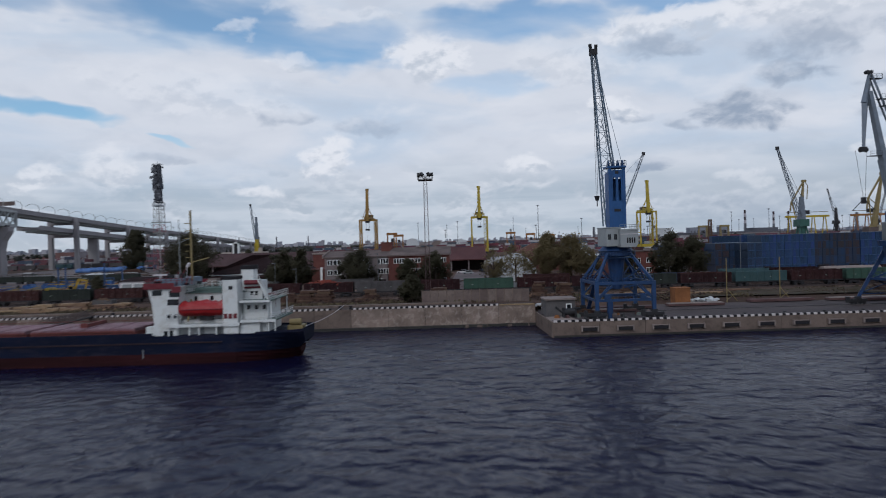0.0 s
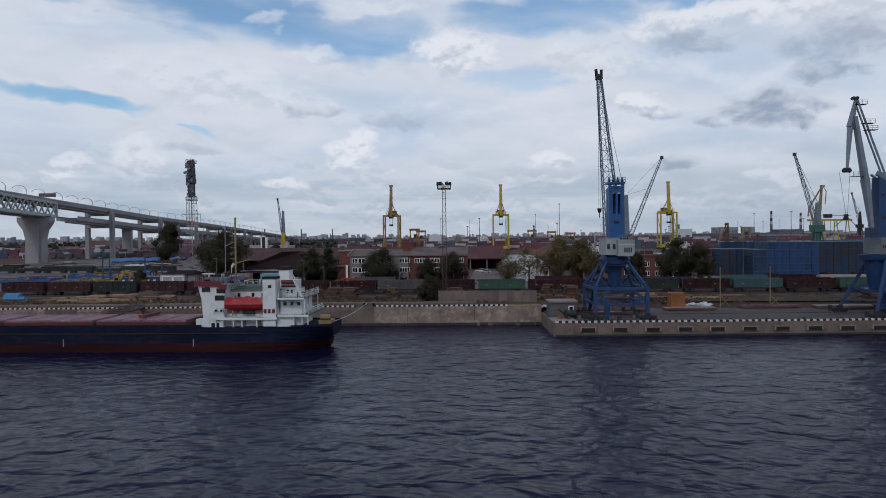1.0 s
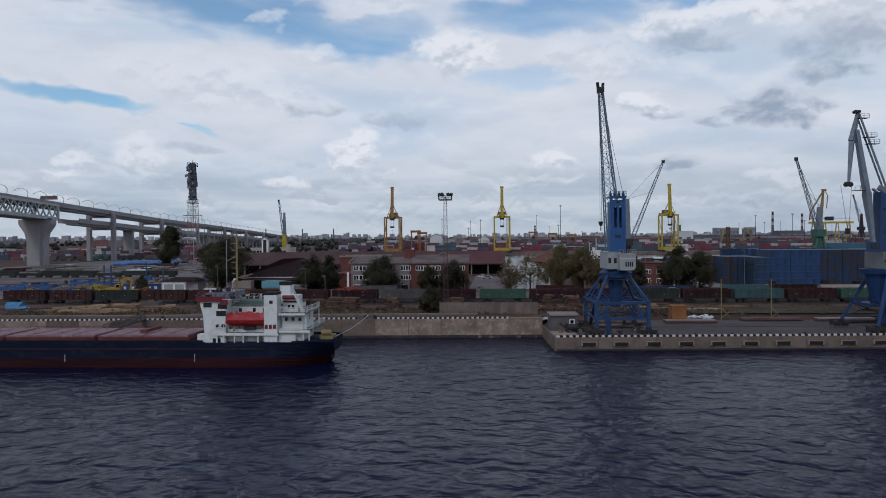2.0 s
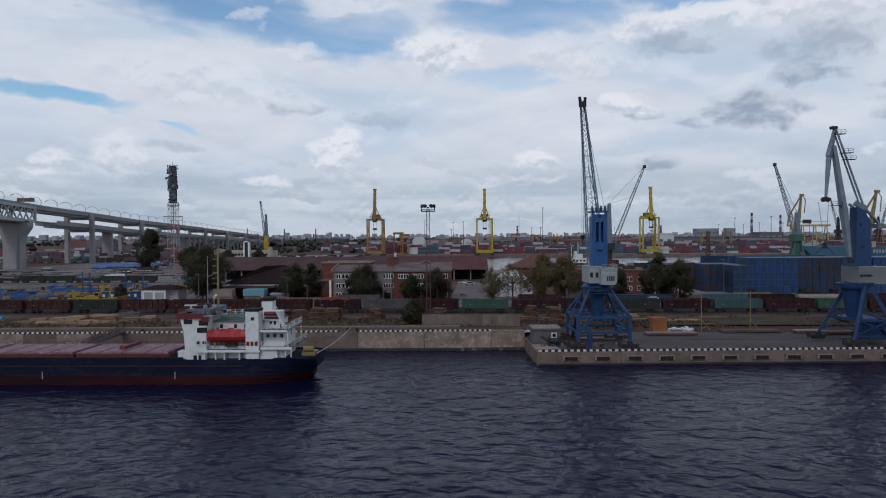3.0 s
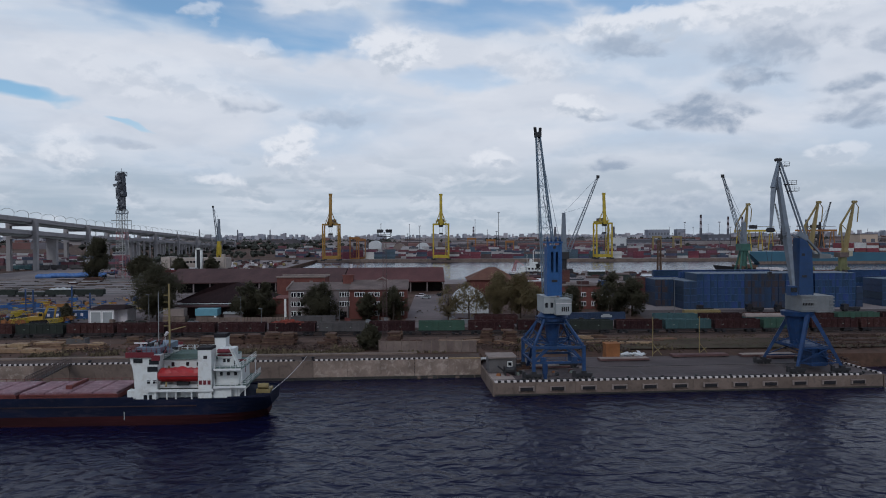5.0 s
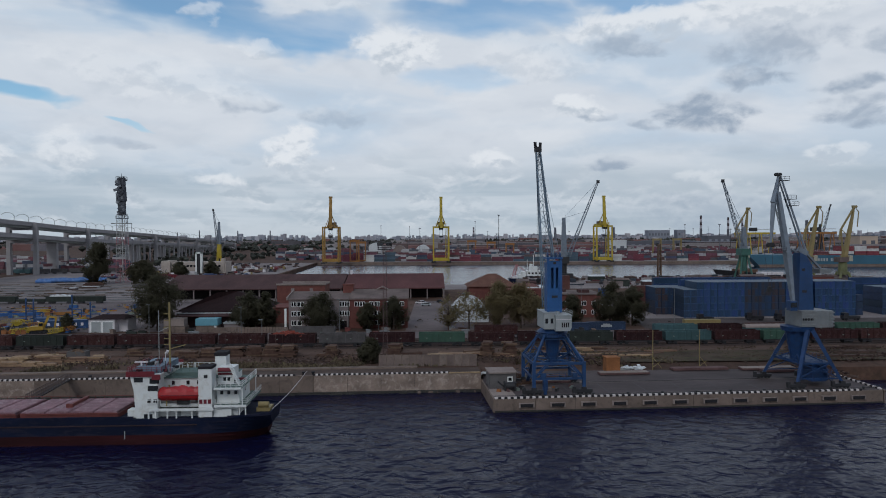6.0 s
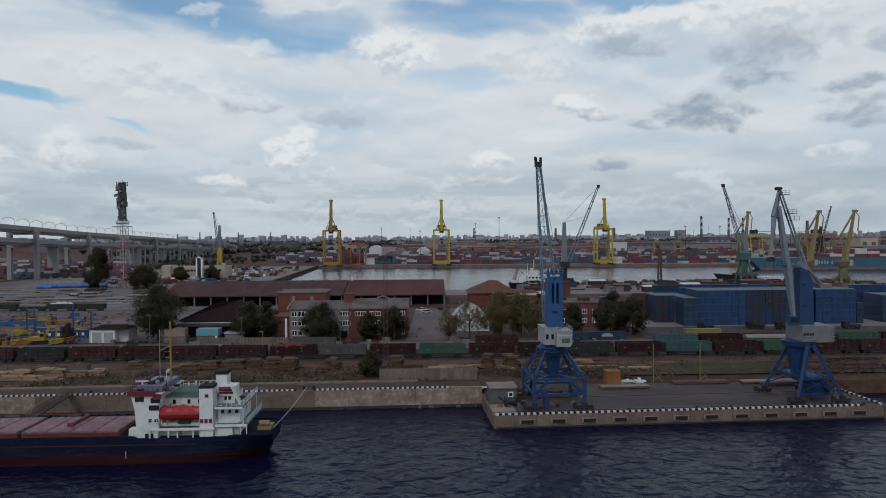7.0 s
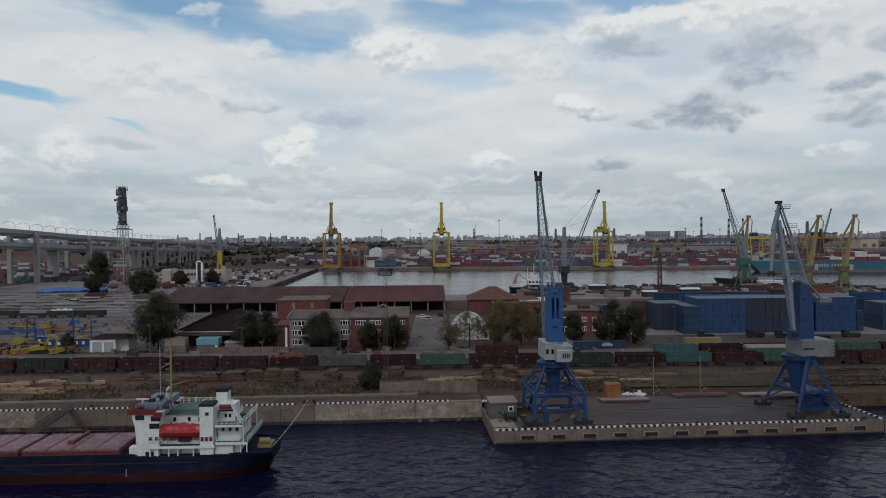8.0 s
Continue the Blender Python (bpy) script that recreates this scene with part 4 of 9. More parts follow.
def crane_two():
    c = PIER @ Vector((66.6, 7.9, 0))
    t = thing("portal_crane", "blue splayed-leg portal crane with grey double-link jib", "crane", pose(c.x, c.y, PTOP + 0.12, 0, 0, 2.86))
    gx, gy = 6.4, 5.6
    # the feet on the land side stand further out than those by the water
    foot_x = {(-1, -1): -3.3, (-1, 1): -4.4, (1, -1): 6.3, (1, 1): 5.2}

    def on_leg(sx, sy, z):
        k = (z - 1.2) / 10.0
        return (foot_x[sx, sy] * (1 - k) + (0.9 + sx * 0.4) * k, sy * (gy * (1 - k) + 3.0 * k), z)

    for sx in (-1, 1):
        for sy in (-1, 1):
            bogie(t, foot_x[sx, sy], sy * gy, 0)
            part("leg", S().beam((foot_x[sx, sy], sy * gy, 1.2), on_leg(sx, sy, 10.9), 0.56, 0.56, 0.8), PORTAL_BLUE, t)
            part("brace", S().beam(on_leg(sx, sy, 4.6), (sx * 0.6, sy * 0.6, 6.6), 0.26).beam(on_leg(sx, sy, 2.2), on_leg(-sx, sy, 5.0), 0.2), PORTAL_BLUE, t)
    for sy in (-1, 1):
        part("cross_beam", S().beam(on_leg(-1, sy, 5.0), on_leg(1, sy, 5.0), 0.4), PORTAL_BLUE, t)
        part("foot_tie", S().beam(on_leg(-1, sy, 2.0), on_leg(1, sy, 2.0), 0.22), PORTAL_BLUE, t)
    for sx in (-1, 1):
        part("side_beam", S().beam(on_leg(sx, -1, 5.0), on_leg(sx, 1, 5.0), 0.4), PORTAL_BLUE, t)
    part("gallery", S().box(-2.2, 4.3, -4.2, 4.2, 5.2, 5.28).rail([(-2.2, -4.2, 5.25), (4.3, -4.2, 5.25), (4.3, 4.2, 5.25), (-3.0, 4.2, 5.25), (-2.2, -4.2, 5.25)], 1.0, 1.3, 0.05), PORTAL_BLUE, t)
    part("drive_house", S().box(1.0, 4.2, -3.6, 0.6, 1.0, 4.7).box(4.2, 5.1, -2.8, 0.2, 1.0, 3.4), PORTAL_BLUE, t, "blue plated drive house between the legs")
    for k in range(7):
        part("stair_tread", S().box(2.0 + k * 0.45, 2.5 + k * 0.45, -4.6, -3.7, 4.6 - k * 0.5, 4.7 - k * 0.5), PORTAL_BLUE, t)
    part("stair_rail", S().beam((2.0, -4.65, 5.9), (5.2, -4.65, 2.2), 0.09).beam((2.0, -4.65, 4.7), (5.2, -4.65, 1.0), 0.14).beam((2.0, -3.65, 4.7), (5.2, -3.65, 1.0), 0.14), PORTAL_BLUE, t)
    part("cable_drum", S().tube((3.0, -2.0, 1.9), (3.0, 0.4, 1.9), 1.0, 1.0, 14), PORTAL_BLUE, t)
    part("gallery_rail", S().rail([(-3.2, -5.3, 3.0), (5.4, -5.3, 3.0)], 0.9, 1.2, 0.05), PORTAL_BLUE, t)
    part("pillar", S().tube((0, 0, 5.0), (0, 0, 10.8), 1.3, 2.6, 16), PORTAL_BLUE, t)
    part("slew_ring", S().tube((0, 0, 10.6), (0, 0, 11.5), 3.2, 3.4, 20), PORTAL_BLUE, t, "dark blue slewing ring")
    h = part("machine_house", S().box(-0.9, 2.3, -3.0, 3.2, 11.6, 15.0), HOUSE_DULL, t, "grey ribbed machine house")
    for k in range(5):
        part("rib", S().box(-1.0, 2.4, -3.12, -3.0, 11.9 + k * 0.68, 12.12 + k * 0.68), HOUSE_DULL, h)
    bars(h, -0.7, 1.7, -3.13, 12.95, 13.45, 7, KERB_BLACK)
    q = part("counter_house", S().box(2.3, 6.2, -2.8, 3.0, 11.4, 14.9), HOUSE_DULL, t, "pale grey counterweight house")
    for k in range(5):
        part("rib", S().box(5.3, 6.4, -2.95, 3.1, 11.7 + k * 0.68, 11.95 + k * 0.68), HOUSE_DULL, q)
    z0, z1 = 15.5, 28.0
    part("tower", S().extrude_y([(-0.5, z0 - 0.6), (2.8, z0 - 0.6), (2.4, z1 - 3.2), (0.7, z1 - 0.4), (-0.3, z1 - 0.4)], -1.3, 1.3), CRANE_BLUE, t, "blue plate tower with sloping top")
    part("tower_hatch", S().box(0.2, 1.2, -1.36, -1.3, z0 + 3.2, z0 + 3.7), DARK_STEEL, t)
    part("tower_hatch", S().box(0.1, 0.8, -1.36, -1.3, z0 + 8, z0 + 8.6), DARK_STEEL, t)
    part("cab", S().box(-3.0, -1.6, -2.6, -0.9, 15.0, 17.0), CRANE_BLUE, t)
    part("cab_glass", S().box(-3.04, -1.7, -2.66, -2.55, 15.7, 16.7), DARK_GLASS, t)
    # boom, jib and stays
    foot, knee, apex, tip = Vector((-1.3, -1.4, 16.0)), Vector((-1.9, 4.5, 41.6)), Vector((-1.4, 5.4, 45.3)), Vector((-5.2, 1.5, 29.6))
    bm = S()
    bm.beam(foot + Vector((-0.5, 0, 0)), foot.lerp(knee, 0.45) + Vector((-0.1, 0, 0)), 0.5, 0.9, 1.05)
    bm.beam(foot.lerp(knee, 0.45) + Vector((-0.1, 0, 0)), knee, 1.05, 1.25, 0.75)
    part("boom", bm, BOOM_GREY, t, "grey box-girder boom")
    part("jib", S().beam(apex + Vector((0.4, 0.2, 0.2)), apex.lerp(tip, 0.4) + Vector((-0.35, 0, 0)), 0.5, 0.7, 0.95).beam(apex.lerp(tip, 0.4) + Vector((-0.35, 0, 0)), tip, 0.95, 1.0, 0.45), BOOM_GREY, t, "grey tapering jib")
    part("jib_head", S().tube(tip + Vector((-0.5, -0.2, -0.2)), tip + Vector((-0.5, 0.2, -0.2)), 0.5, n=14).tube(tip + Vector((0.4, -0.2, -0.2)), tip + Vector((0.4, 0.2, -0.2)), 0.5, n=14).box(tip.x - 0.7, tip.x + 0.6, tip.y - 0.3, tip.y + 0.3, tip.z - 0.4, tip.z + 0.4), DARK_STEEL, t)
    part("apex_head", S().tube(apex + Vector((-0.3, -0.4, 0.5)), apex + Vector((-0.3, 0.4, 0.5)), 0.38, n=12).tube(apex + Vector((0.4, -0.4, 0.5)), apex + Vector((0.4, 0.4, 0.5)), 0.38, n=12), DARK_STEEL, t)
    end = Vector((2.4, 0.0, 26.2))
    part("back_stay", S().beam(apex + Vector((0.3, -0.5, 0)), end, 0.34, 0.34).beam(apex + Vector((0.3, 0.6, 0)), end + Vector((0, 1.2, 0)), 0.3), BOOM_GREY, t, "grey strut to the tower")
    for k in (0.05, 0.28, 0.36):
        p = apex.lerp(end, k)
        part("stay_platform", S().box(p.x - 0.4, p.x + 2.0, p.y - 0.6, p.y + 0.6, p.z - 0.06, p.z + 0.06).rail([(p.x - 0.2, p.y - 0.6, p.z), (p.x + 2.0, p.y - 0.6, p.z)], 0.9, 0.9), DARK_STEEL, t)
    part("boom_platform", S().box(-4.4, -2.2, 0.6, 1.8, 28.0, 28.12).rail([(-4.4, 0.6, 28.1), (-2.2, 0.6, 28.1)], 0.9, 0.9), DARK_STEEL, t)
    part("counterweight_lever", S().beam((-0.6, -1.0, 28.6), (1.4, -1.0, 27.4), 0.7, 1.1).beam((1.2, -1.0, 27.6), (4.6, -1.0, 23.8), 0.5, 0.4).beam((-0.6, 1.0, 28.4), (4.6, 1.0, 23.8), 0.5, 0.4), BOOM_GREY, t, "pale grey counterweight lever")
    part("counterweight", S().box(4.0, 6.6, -1.4, 1.4, 22.9, 23.9), HOUSE_DULL, t)
    hk = Vector((tip.x - 0.2, tip.y, 19.5))
    part("hoist_rope", S().beam((tip.x - 1.6, tip.y, tip.z - 0.4), hk, 0.05).beam((tip.x + 0.6, tip.y, tip.z - 0.4), hk + Vector((0.3, 0, 0)), 0.05), DARK_STEEL, t)
    part("hook_frame", S().box(hk.x - 0.35, hk.x + 0.35, hk.y - 0.3, hk.y + 0.3, hk.z - 0.9, hk.z + 0.3).beam(hk, hk + Vector((-2.2, 0, -2.2)), 0.1).beam(hk, hk + Vector((2.2, 0, -2.2)), 0.1), DARK_STEEL, t)
    # the portal is 0.8 m taller, the boom's head stays where it is
    for ob in t.children_recursive:
        for v in ob.data.vertices:
            if ob.name.split(".")[0] != "wheel":
                v.co.z += 0.8 * float(np.interp(v.co.z, (6, 11, 20, 32, 46), (0, 1, 1, 0, -0.9)))


crane_one()
crane_two()

# ---- the moored cargo ship ----


def loft(sections):
    """A skin over rings of equal length; the ends are closed."""
    s = S()
    n = len(sections[0])
    for r in sections:
        s.v += [tuple(p) for p in r]
    for i in range(len(sections) - 1):
        for j in range(n - 1):
            a = i * n + j
            s.f.append((a, a + 1, a + n + 1, a + n))
    s.f.append(tuple(range(n - 1, -1, -1)))
    s.f.append(tuple(range((len(sections) - 1) * n, len(sections) * n)))
    return s


def hull_ring(x, wl, dk, zt, z0, z1, steps=4):
    def half(z):
        k = min(1, max(0, z / zt))
        return wl + (dk - wl) * k ** 0.7

    zs = [z0 + (z1 - z0) * i / steps for i in range(steps + 1)]
    return [(x, -half(z), z) for z in zs] + [(x, half(z), z) for z in reversed(zs)]


def build_ship():
    t = thing("cargo_ship", "dark blue general cargo ship with white superstructure moored", "ship", pose(-27, 122.8, 0, 0, 0, 0.6))
    st = [(-1.0, 0.1, 4.3, 4.35), (-1.8, 0.3, 4.9, 4.35), (-3.4, 1.2, 5.4, 4.34), (-6.5, 3.6, 5.75, 4.32), (-11, 5.5, 5.95, 4.3), (-18, 5.95, 6.0, 4.3), (-40, 6.0, 6.0, 4.25), (-78, 6.0, 6.0, 4.3), (-88, 4.6, 5.6, 5.2), (-95, 1.6, 3.6, 6.6), (-99, 0.1, 0.5, 7.2)]
    part("hull", loft([hull_ring(x, w, d, z, 2.6 if x > -1.5 else 1.8 if x > -3 else 1.6, z) for x, w, d, z in st]), HULL_BLUE, t, "dark navy hull side")
    part("hull_bottom", loft([hull_ring(x - (1.0 if i < 2 else 0), w, d, z, -1.0 if i else 0.8, 1.6) for i, (x, w, d, z) in enumerate(st)]), HULL_RED, t, "faded red boot topping")
    part("rubbing_strake", S().box(-86, -13, -6.12, -5.9, 3.15, 3.32), STRAKE_RUST, t, "rust-streaked rubbing strake")
    for x in (-48.15, -25):
        part("draught_mark", S().box(x, x + 0.13, -6.06, -6.0, 1.0, 2.3), HOUSE_GREY, t)
    part("main_deck", S().prism([(-88, -5.3), (-9, -5.3), (-6, -5.2), (-1.6, -3.8), (-1.6, 3.8), (-6, 5.2), (-9, 5.3), (-88, 5.3)], 3.6, 3.9), DECK_GREEN, t)
    part("bulwark", S().box(-86, -23.5, -6.02, -5.85, 4.2, 4.75).box(-86, -23.5, 5.85, 6.02, 4.2, 4.75), HULL_BLUE, t)
    part("stern_bulwark", S().path([(-8, -5.62, 4.42), (-6, -5.55, 4.44), (-3.4, -5.2, 4.48), (-1.1, -4.1, 4.52), (-1.1, 4.1, 4.52), (-3.4, 5.2, 4.48), (-8, 5.62, 4.42)], 0.14, 0.3), HULL_BLUE, t)
    # hatches
    for x0, x1 in ((-42.6, -26.5), (-59.4, -43.4), (-77, -60.2)):
        h = part("hatch_coaming", S().box(x0 - 0.1, x1 + 0.1, -4.9, 4.9, 3.8, 5.0), RUST_RED, t, "dark red hatch coaming")
        n = 4
        w = (x1 - x0) / n
        for i in range(n):
            part("hatch_cover", S().box(x0 + i * w + 0.09, x0 + (i + 1) * w - 0.09, -5.0, 5.0, 5.0, 5.42).box(x0 + i * w + 0.3, x0 + (i + 1) * w - 0.3, -4.7, 4.7, 5.42, 5.47), HATCH, h, "faded pink steel hatch cover")
        part("cover_edge", S().box(x0, x1, -5.06, -5.0, 4.95, 5.2), RUST_RED, h)
    part("hatch_gantry", S().box(-36.1, -35.6, -1.8, 4.6, 5.5, 6.0).box(-36.4, -35.3, -2.2, -1.7, 5.4, 6.1), RUST_RED, t, "dark red hatch gantry beam")
    part("far_rail", S().rail([(-62, 5.7, 4.2), (-27, 5.7, 4.2)], 1.5, 1.6, 0.08), RUST_RED, t, "rusty deck rail on the quay side")
    part("deck_winch", S().box(-25.9, -24.6, 0.5, 3.0, 3.9, 5.2).tube((-25.4, 0.2, 5.0), (-25.4, 3.2, 5.0), 0.5, n=10), STRAKE_RUST, t)
    part("deck_pipe", S().box(-85, -27, 5.0, 5.3, 4.0, 4.6), RUST_RED, t)
    part("deck_pipe", S().box(-58, -44, 5.1, 5.5, 4.9, 5.2), RUST_RED, t)
    # superstructure
    part("lower_house", S().box(-22.4, -6.5, -4.4, 4.4, 3.9, 6.5), SHIP_WHITE, t, "white lower deckhouse")
    f = part("front_tower", S().extrude_y([(-23.2, 3.9), (-19.6, 3.9), (-19.6, 12.2), (-24.2, 12.2), (-23.6, 9.5)], -5.5, 5.5), SHIP_WHITE, t, "white accommodation front")
    part("bridge_deck", S().box(-24.6, -19.0, -5.7, 5.7, 12.2, 12.4), SHIP_WHITE, t)
    part("red_bulwark", S().box(-24.7, -24.5, -5.8, 5.8, 12.1, 13.0).box(-24.7, -20.0, -5.85, -5.65, 12.0, 13.0).box(-24.7, -19.0, 5.65, 5.85, 12.0, 13.0).box(-20.4, -19.0, -5.9, -5.7, 11.4, 12.4), RED, t, "dark red bridge bulwark")
    for x, z, w, hh in ((-23.5, 10.9, 1.5, 0.9), (-20.9, 10.6, 1.6, 1.0), (-21.2, 9.2, 1.7, 1.0), (-21.3, 6.9, 0.6, 0.7), (-20.3, 6.9, 0.6, 0.7), (-21.9, 4.3, 0.6, 0.7), (-21.1, 4.3, 0.6, 0.7)):
        part("window", S().box(x, x + w, -5.54, -5.49, z, z + hh), DARK_GLASS, f)
    for y in range(-4, 5, 2):
        part("window", S().box(-24.24, -24.1, y - 0.6, y + 0.6, 10.7, 11.7), DARK_GLASS, f)
    part("bow_block", S().box(-24.9, -23.2, -4.8, -3.2, 3.9, 5.6), SHIP_WHITE, t)
    m = part("mid_house", S().box(-19.6, -8.0, -2.3, 4.6, 6.4, 10.9), SHIP_WHITE, t, "white middle deckhouse")
    for x in (-18.3, -15.8, -14.0, -7.9):
        part("window", S().box(x, x + 0.5, -2.35, -2.28, 9.6, 10.4), DARK_GLASS, m)
    part("boat_deck", S().box(-21.5, -10.2, -5.85, 4.9, 5.75, 5.9), DECK_DARK, t)
    part("deck_edge", S().box(-21.5, -10.2, -5.98, -5.85, 5.55, 6.0), SHIP_WHITE, t)
    for x in (-21, -19.8, -17.9, -16.4, -13.8):
        part("deck_post", S().beam((x, -5.8, 3.9), (x, -5.8, 5.6), 0.2), SHIP_WHITE, t)
    part("upper_deck", S().box(-19.6, -8.0, -2.6, 4.8, 10.9, 11.05).rail([(-19.4, -2.5, 11.0), (-11.2, -2.5, 11.0)], 1.0, 1.2), DECK_GREEN, t)
    part("monkey_island", S().box(-18.6, -11.4, -1.2, 3.6, 11.05, 11.7).rail([(-18.4, -1.1, 11.7), (-11.5, -1.1, 11.7)], 0.9, 1.4, 0.05), DECK_GREEN, t, "pale green roof deck with rail")
    c = part("funnel_casing", S().box(-12.75, -10.5, -5.7, -3.0, 4.4, 13.3), SHIP_WHITE, t, "white funnel casing with black top")
    part("casing_cap", S().box(-12.8, -10.45, -5.75, -2.95, 13.3, 13.8), KERB_BLACK, c)
    for i in range(3):
        part("red_lamp_box", S().box(-12.6 + i * 0.72, -12.1 + i * 0.72, -5.78, -5.68, 6.7, 7.5), RED, c)
    part("door", S().box(-11.8, -11.2, -5.76, -5.7, 11.6, 12.2), DARK_STEEL, c)
    a = part("funnel", S().box(-11.4, -9.5, -0.5, 2.0, 10.9, 15.0), SHIP_WHITE, t, "white square funnel with black top")
    part("funnel_cap", S().box(-11.5, -9.4, -0.6, 2.1, 14.8, 15.5), KERB_BLACK, a)
    b = part("aft_house", S().box(-10.3, -7.6, -2.6, 0.6, 8.0, 12.9), SHIP_WHITE, t)
    part("red_band", S().tube((-10.1, -3.2, 12.6), (-7.8, -3.2, 12.6), 0.42, 0.42, 10).box(-10.32, -7.55, -2.7, -2.58, 11.5, 11.85), RED, b)
    for x in (-9.4, -8.7):
        part("window", S().box(x, x + 0.45, -2.65, -2.6, 10.3, 11.0), DARK_GLASS, b)
    part("aft_deck", S().box(-10.2, -5.6, -5.6, 5.6, 9.45, 9.6), DECK_GREEN, t)
    part("aft_deck_edge", S().box(-10.2, -5.6, -5.7, -5.55, 9.3, 9.68), SHIP_WHITE, t)
    part("aft_wall", S().box(-10.2, -6.4, -3.9, 3.8, 6.3, 9.45), SHIP_WHITE, t)
    part("aft_lower_wall", S().box(-10.4, -7.4, -5.2, -4.6, 3.9, 6.2), SHIP_WHITE, t, "white lower aft wall")
    part("aft_walk", S().box(-10.2, -4.8, -5.6, 5.6, 6.15, 6.3), DECK_GREEN, t)
    part("aft_walk_edge", S().box(-10.2, -4.8, -5.7, -5.55, 6.0, 6.4), SHIP_WHITE, t)
    part("aft_rail", S().rail([(-10.0, -5.6, 9.65), (-5.6, -5.6, 9.65), (-5.6, 5.6, 9.65)], 1.2, 0.9, 0.055, 3).rail([(-10, -5.6, 6.4), (-4.8, -5.6, 6.4), (-4.8, 5.6, 6.4)], 1.1, 0.9, 0.055, 3), SHIP_WHITE, t, "white stern hand rails")
    part("aft_post", S().beam((-6.0, -5.4, 3.9), (-6.0, -5.4, 6.1), 0.17).beam((-5.0, -5.3, 4.2), (-5.0, -5.3, 6.1), 0.17).beam((-5.5, -5.4, 6.3), (-5.5, -5.4, 9.4), 0.14).beam((-5.7, 5.3, 6.3), (-5.7, 5.3, 9.4), 0.14), SHIP_WHITE, t)
    for k in range(7):
        part("stair_tread", S().box(-7.9 + k * 0.2, -7.5 + k * 0.2, -3.8, -2.9, 13.0 - k * 0.48, 13.1 - k * 0.48), SHIP_WHITE, t)
    part("stair_side", S().beam((-7.9, -3.85, 13.2), (-6.4, -3.85, 9.6), 0.1, 0.25).beam((-7.9, -2.85, 13.2), (-6.4, -2.85, 9.6), 0.1, 0.25).beam((-7.9, -3.85, 14.1), (-6.4, -3.85, 10.5), 0.07).rail([(-8.6, -3.85, 13.1), (-7.9, -3.85, 13.1)], 1.0, 0.5), SHIP_WHITE, t)
    for k in range(7):
        part("vent_pipe", S().tube((-17.6 + k * 1.3, 4.0, 11.0), (-17.6 + k * 1.3, 4.0, 12.2 + 0.4 * (k % 2)), 0.16, 0.16, 8), SHIP_WHITE, t)
    for x in (-9.6, -8.4, -7.2):
        part("window", S().box(x, x + 0.5, -3.96, -3.9, 8.0, 8.7), DARK_GLASS, t)
    for x in (-16.8, -14.2, -11.8):
        part("deck_door", S().box(x, x + 0.7, -4.46, -4.4, 4.1, 5.9), HOUSE_GREY, t)
    # lifeboat under its davits
    rings = []
    lump = rnd(17)
    for i in range(15):
        u = i / 14
        k = (1 - abs(2 * u - 1) ** 6) ** 0.5 * 0.46 + 0.56
        rings.append([(-19.9 + 7.8 * u, -4.5 + 1.32 * k * math.cos(q), 8.35 + (1.35 + lump.uniform(-0.22, 0.24) if math.sin(q) > 0 else 1.25) * k * math.sin(q) + lump.uniform(-0.07, 0.07)) for q in [2 * math.pi * j / 14 for j in range(14)]])
        rings[-1].append(rings[-1][0])
    lb = part("lifeboat", loft(rings), BOAT_RED, t, "lumpy orange-red covered lifeboat")
    part("boat_strake", S().box(-19.0, -12.8, -5.88, -5.7, 8.3, 8.44), RED, lb)
    part("davit", S().beam((-18.1, -5.6, 6.4), (-18.4, -4.6, 7.6), 0.25).beam((-18.1, -2.6, 6.4), (-18.1, -4.2, 10.0), 0.22), OLD_YELLOW, t)
    part("davit", S().beam((-12.8, -5.6, 6.4), (-12.5, -4.6, 7.6), 0.25).beam((-12.8, -2.6, 6.4), (-12.8, -4.2, 10.0), 0.22), OLD_YELLOW, t)
    part("boat_cradle", S().box(-16.6, -14.6, -4.9, -4.1, 6.4, 7.3), DARK_STEEL, t)
    # mast, aerials and gear
    my = S().beam((-19.2, -0.5, 12.4), (-19.2, -0.5, 23.4), 0.26, 0.26)
    for z in (14.5, 16.0, 17.0, 18.0, 19.0, 20.2, 21.4):
        my.beam((-20.2, -0.5, z), (-19.2, -0.5, z), 0.12)
    my.beam((-19.2, -0.5, 15.2), (-16.4, -0.5, 15.9), 0.14)
    part("signal_mast", my, OLD_YELLOW, t, "yellow signal mast with rungs")
    part("whip_aerial", S().beam((-20.9, -1.0, 12.4), (-20.9, -1.0, 22.0), 0.085).beam((-20.9, -1.0, 18.3), (-19.2, -0.5, 19.1), 0.08), HOUSE_GREY, t)
    part("radar_bar", S().box(-24.2, -22.0, -3.4, -3.1, 14.2, 14.45).beam((-23.1, -3.2, 12.4), (-23.1, -3.2, 14.2), 0.2), WALL_WHITE, t)
    part("wheelhouse_top", S().box(-23.6, -19.4, -4.4, 4.4, 12.4, 13.6).box(-22.2, -20.2, -4.8, -3.4, 12.4, 13.2), BOOM_BLUE, t, "dark grey-blue instrument housing")
    gg = rnd(12)
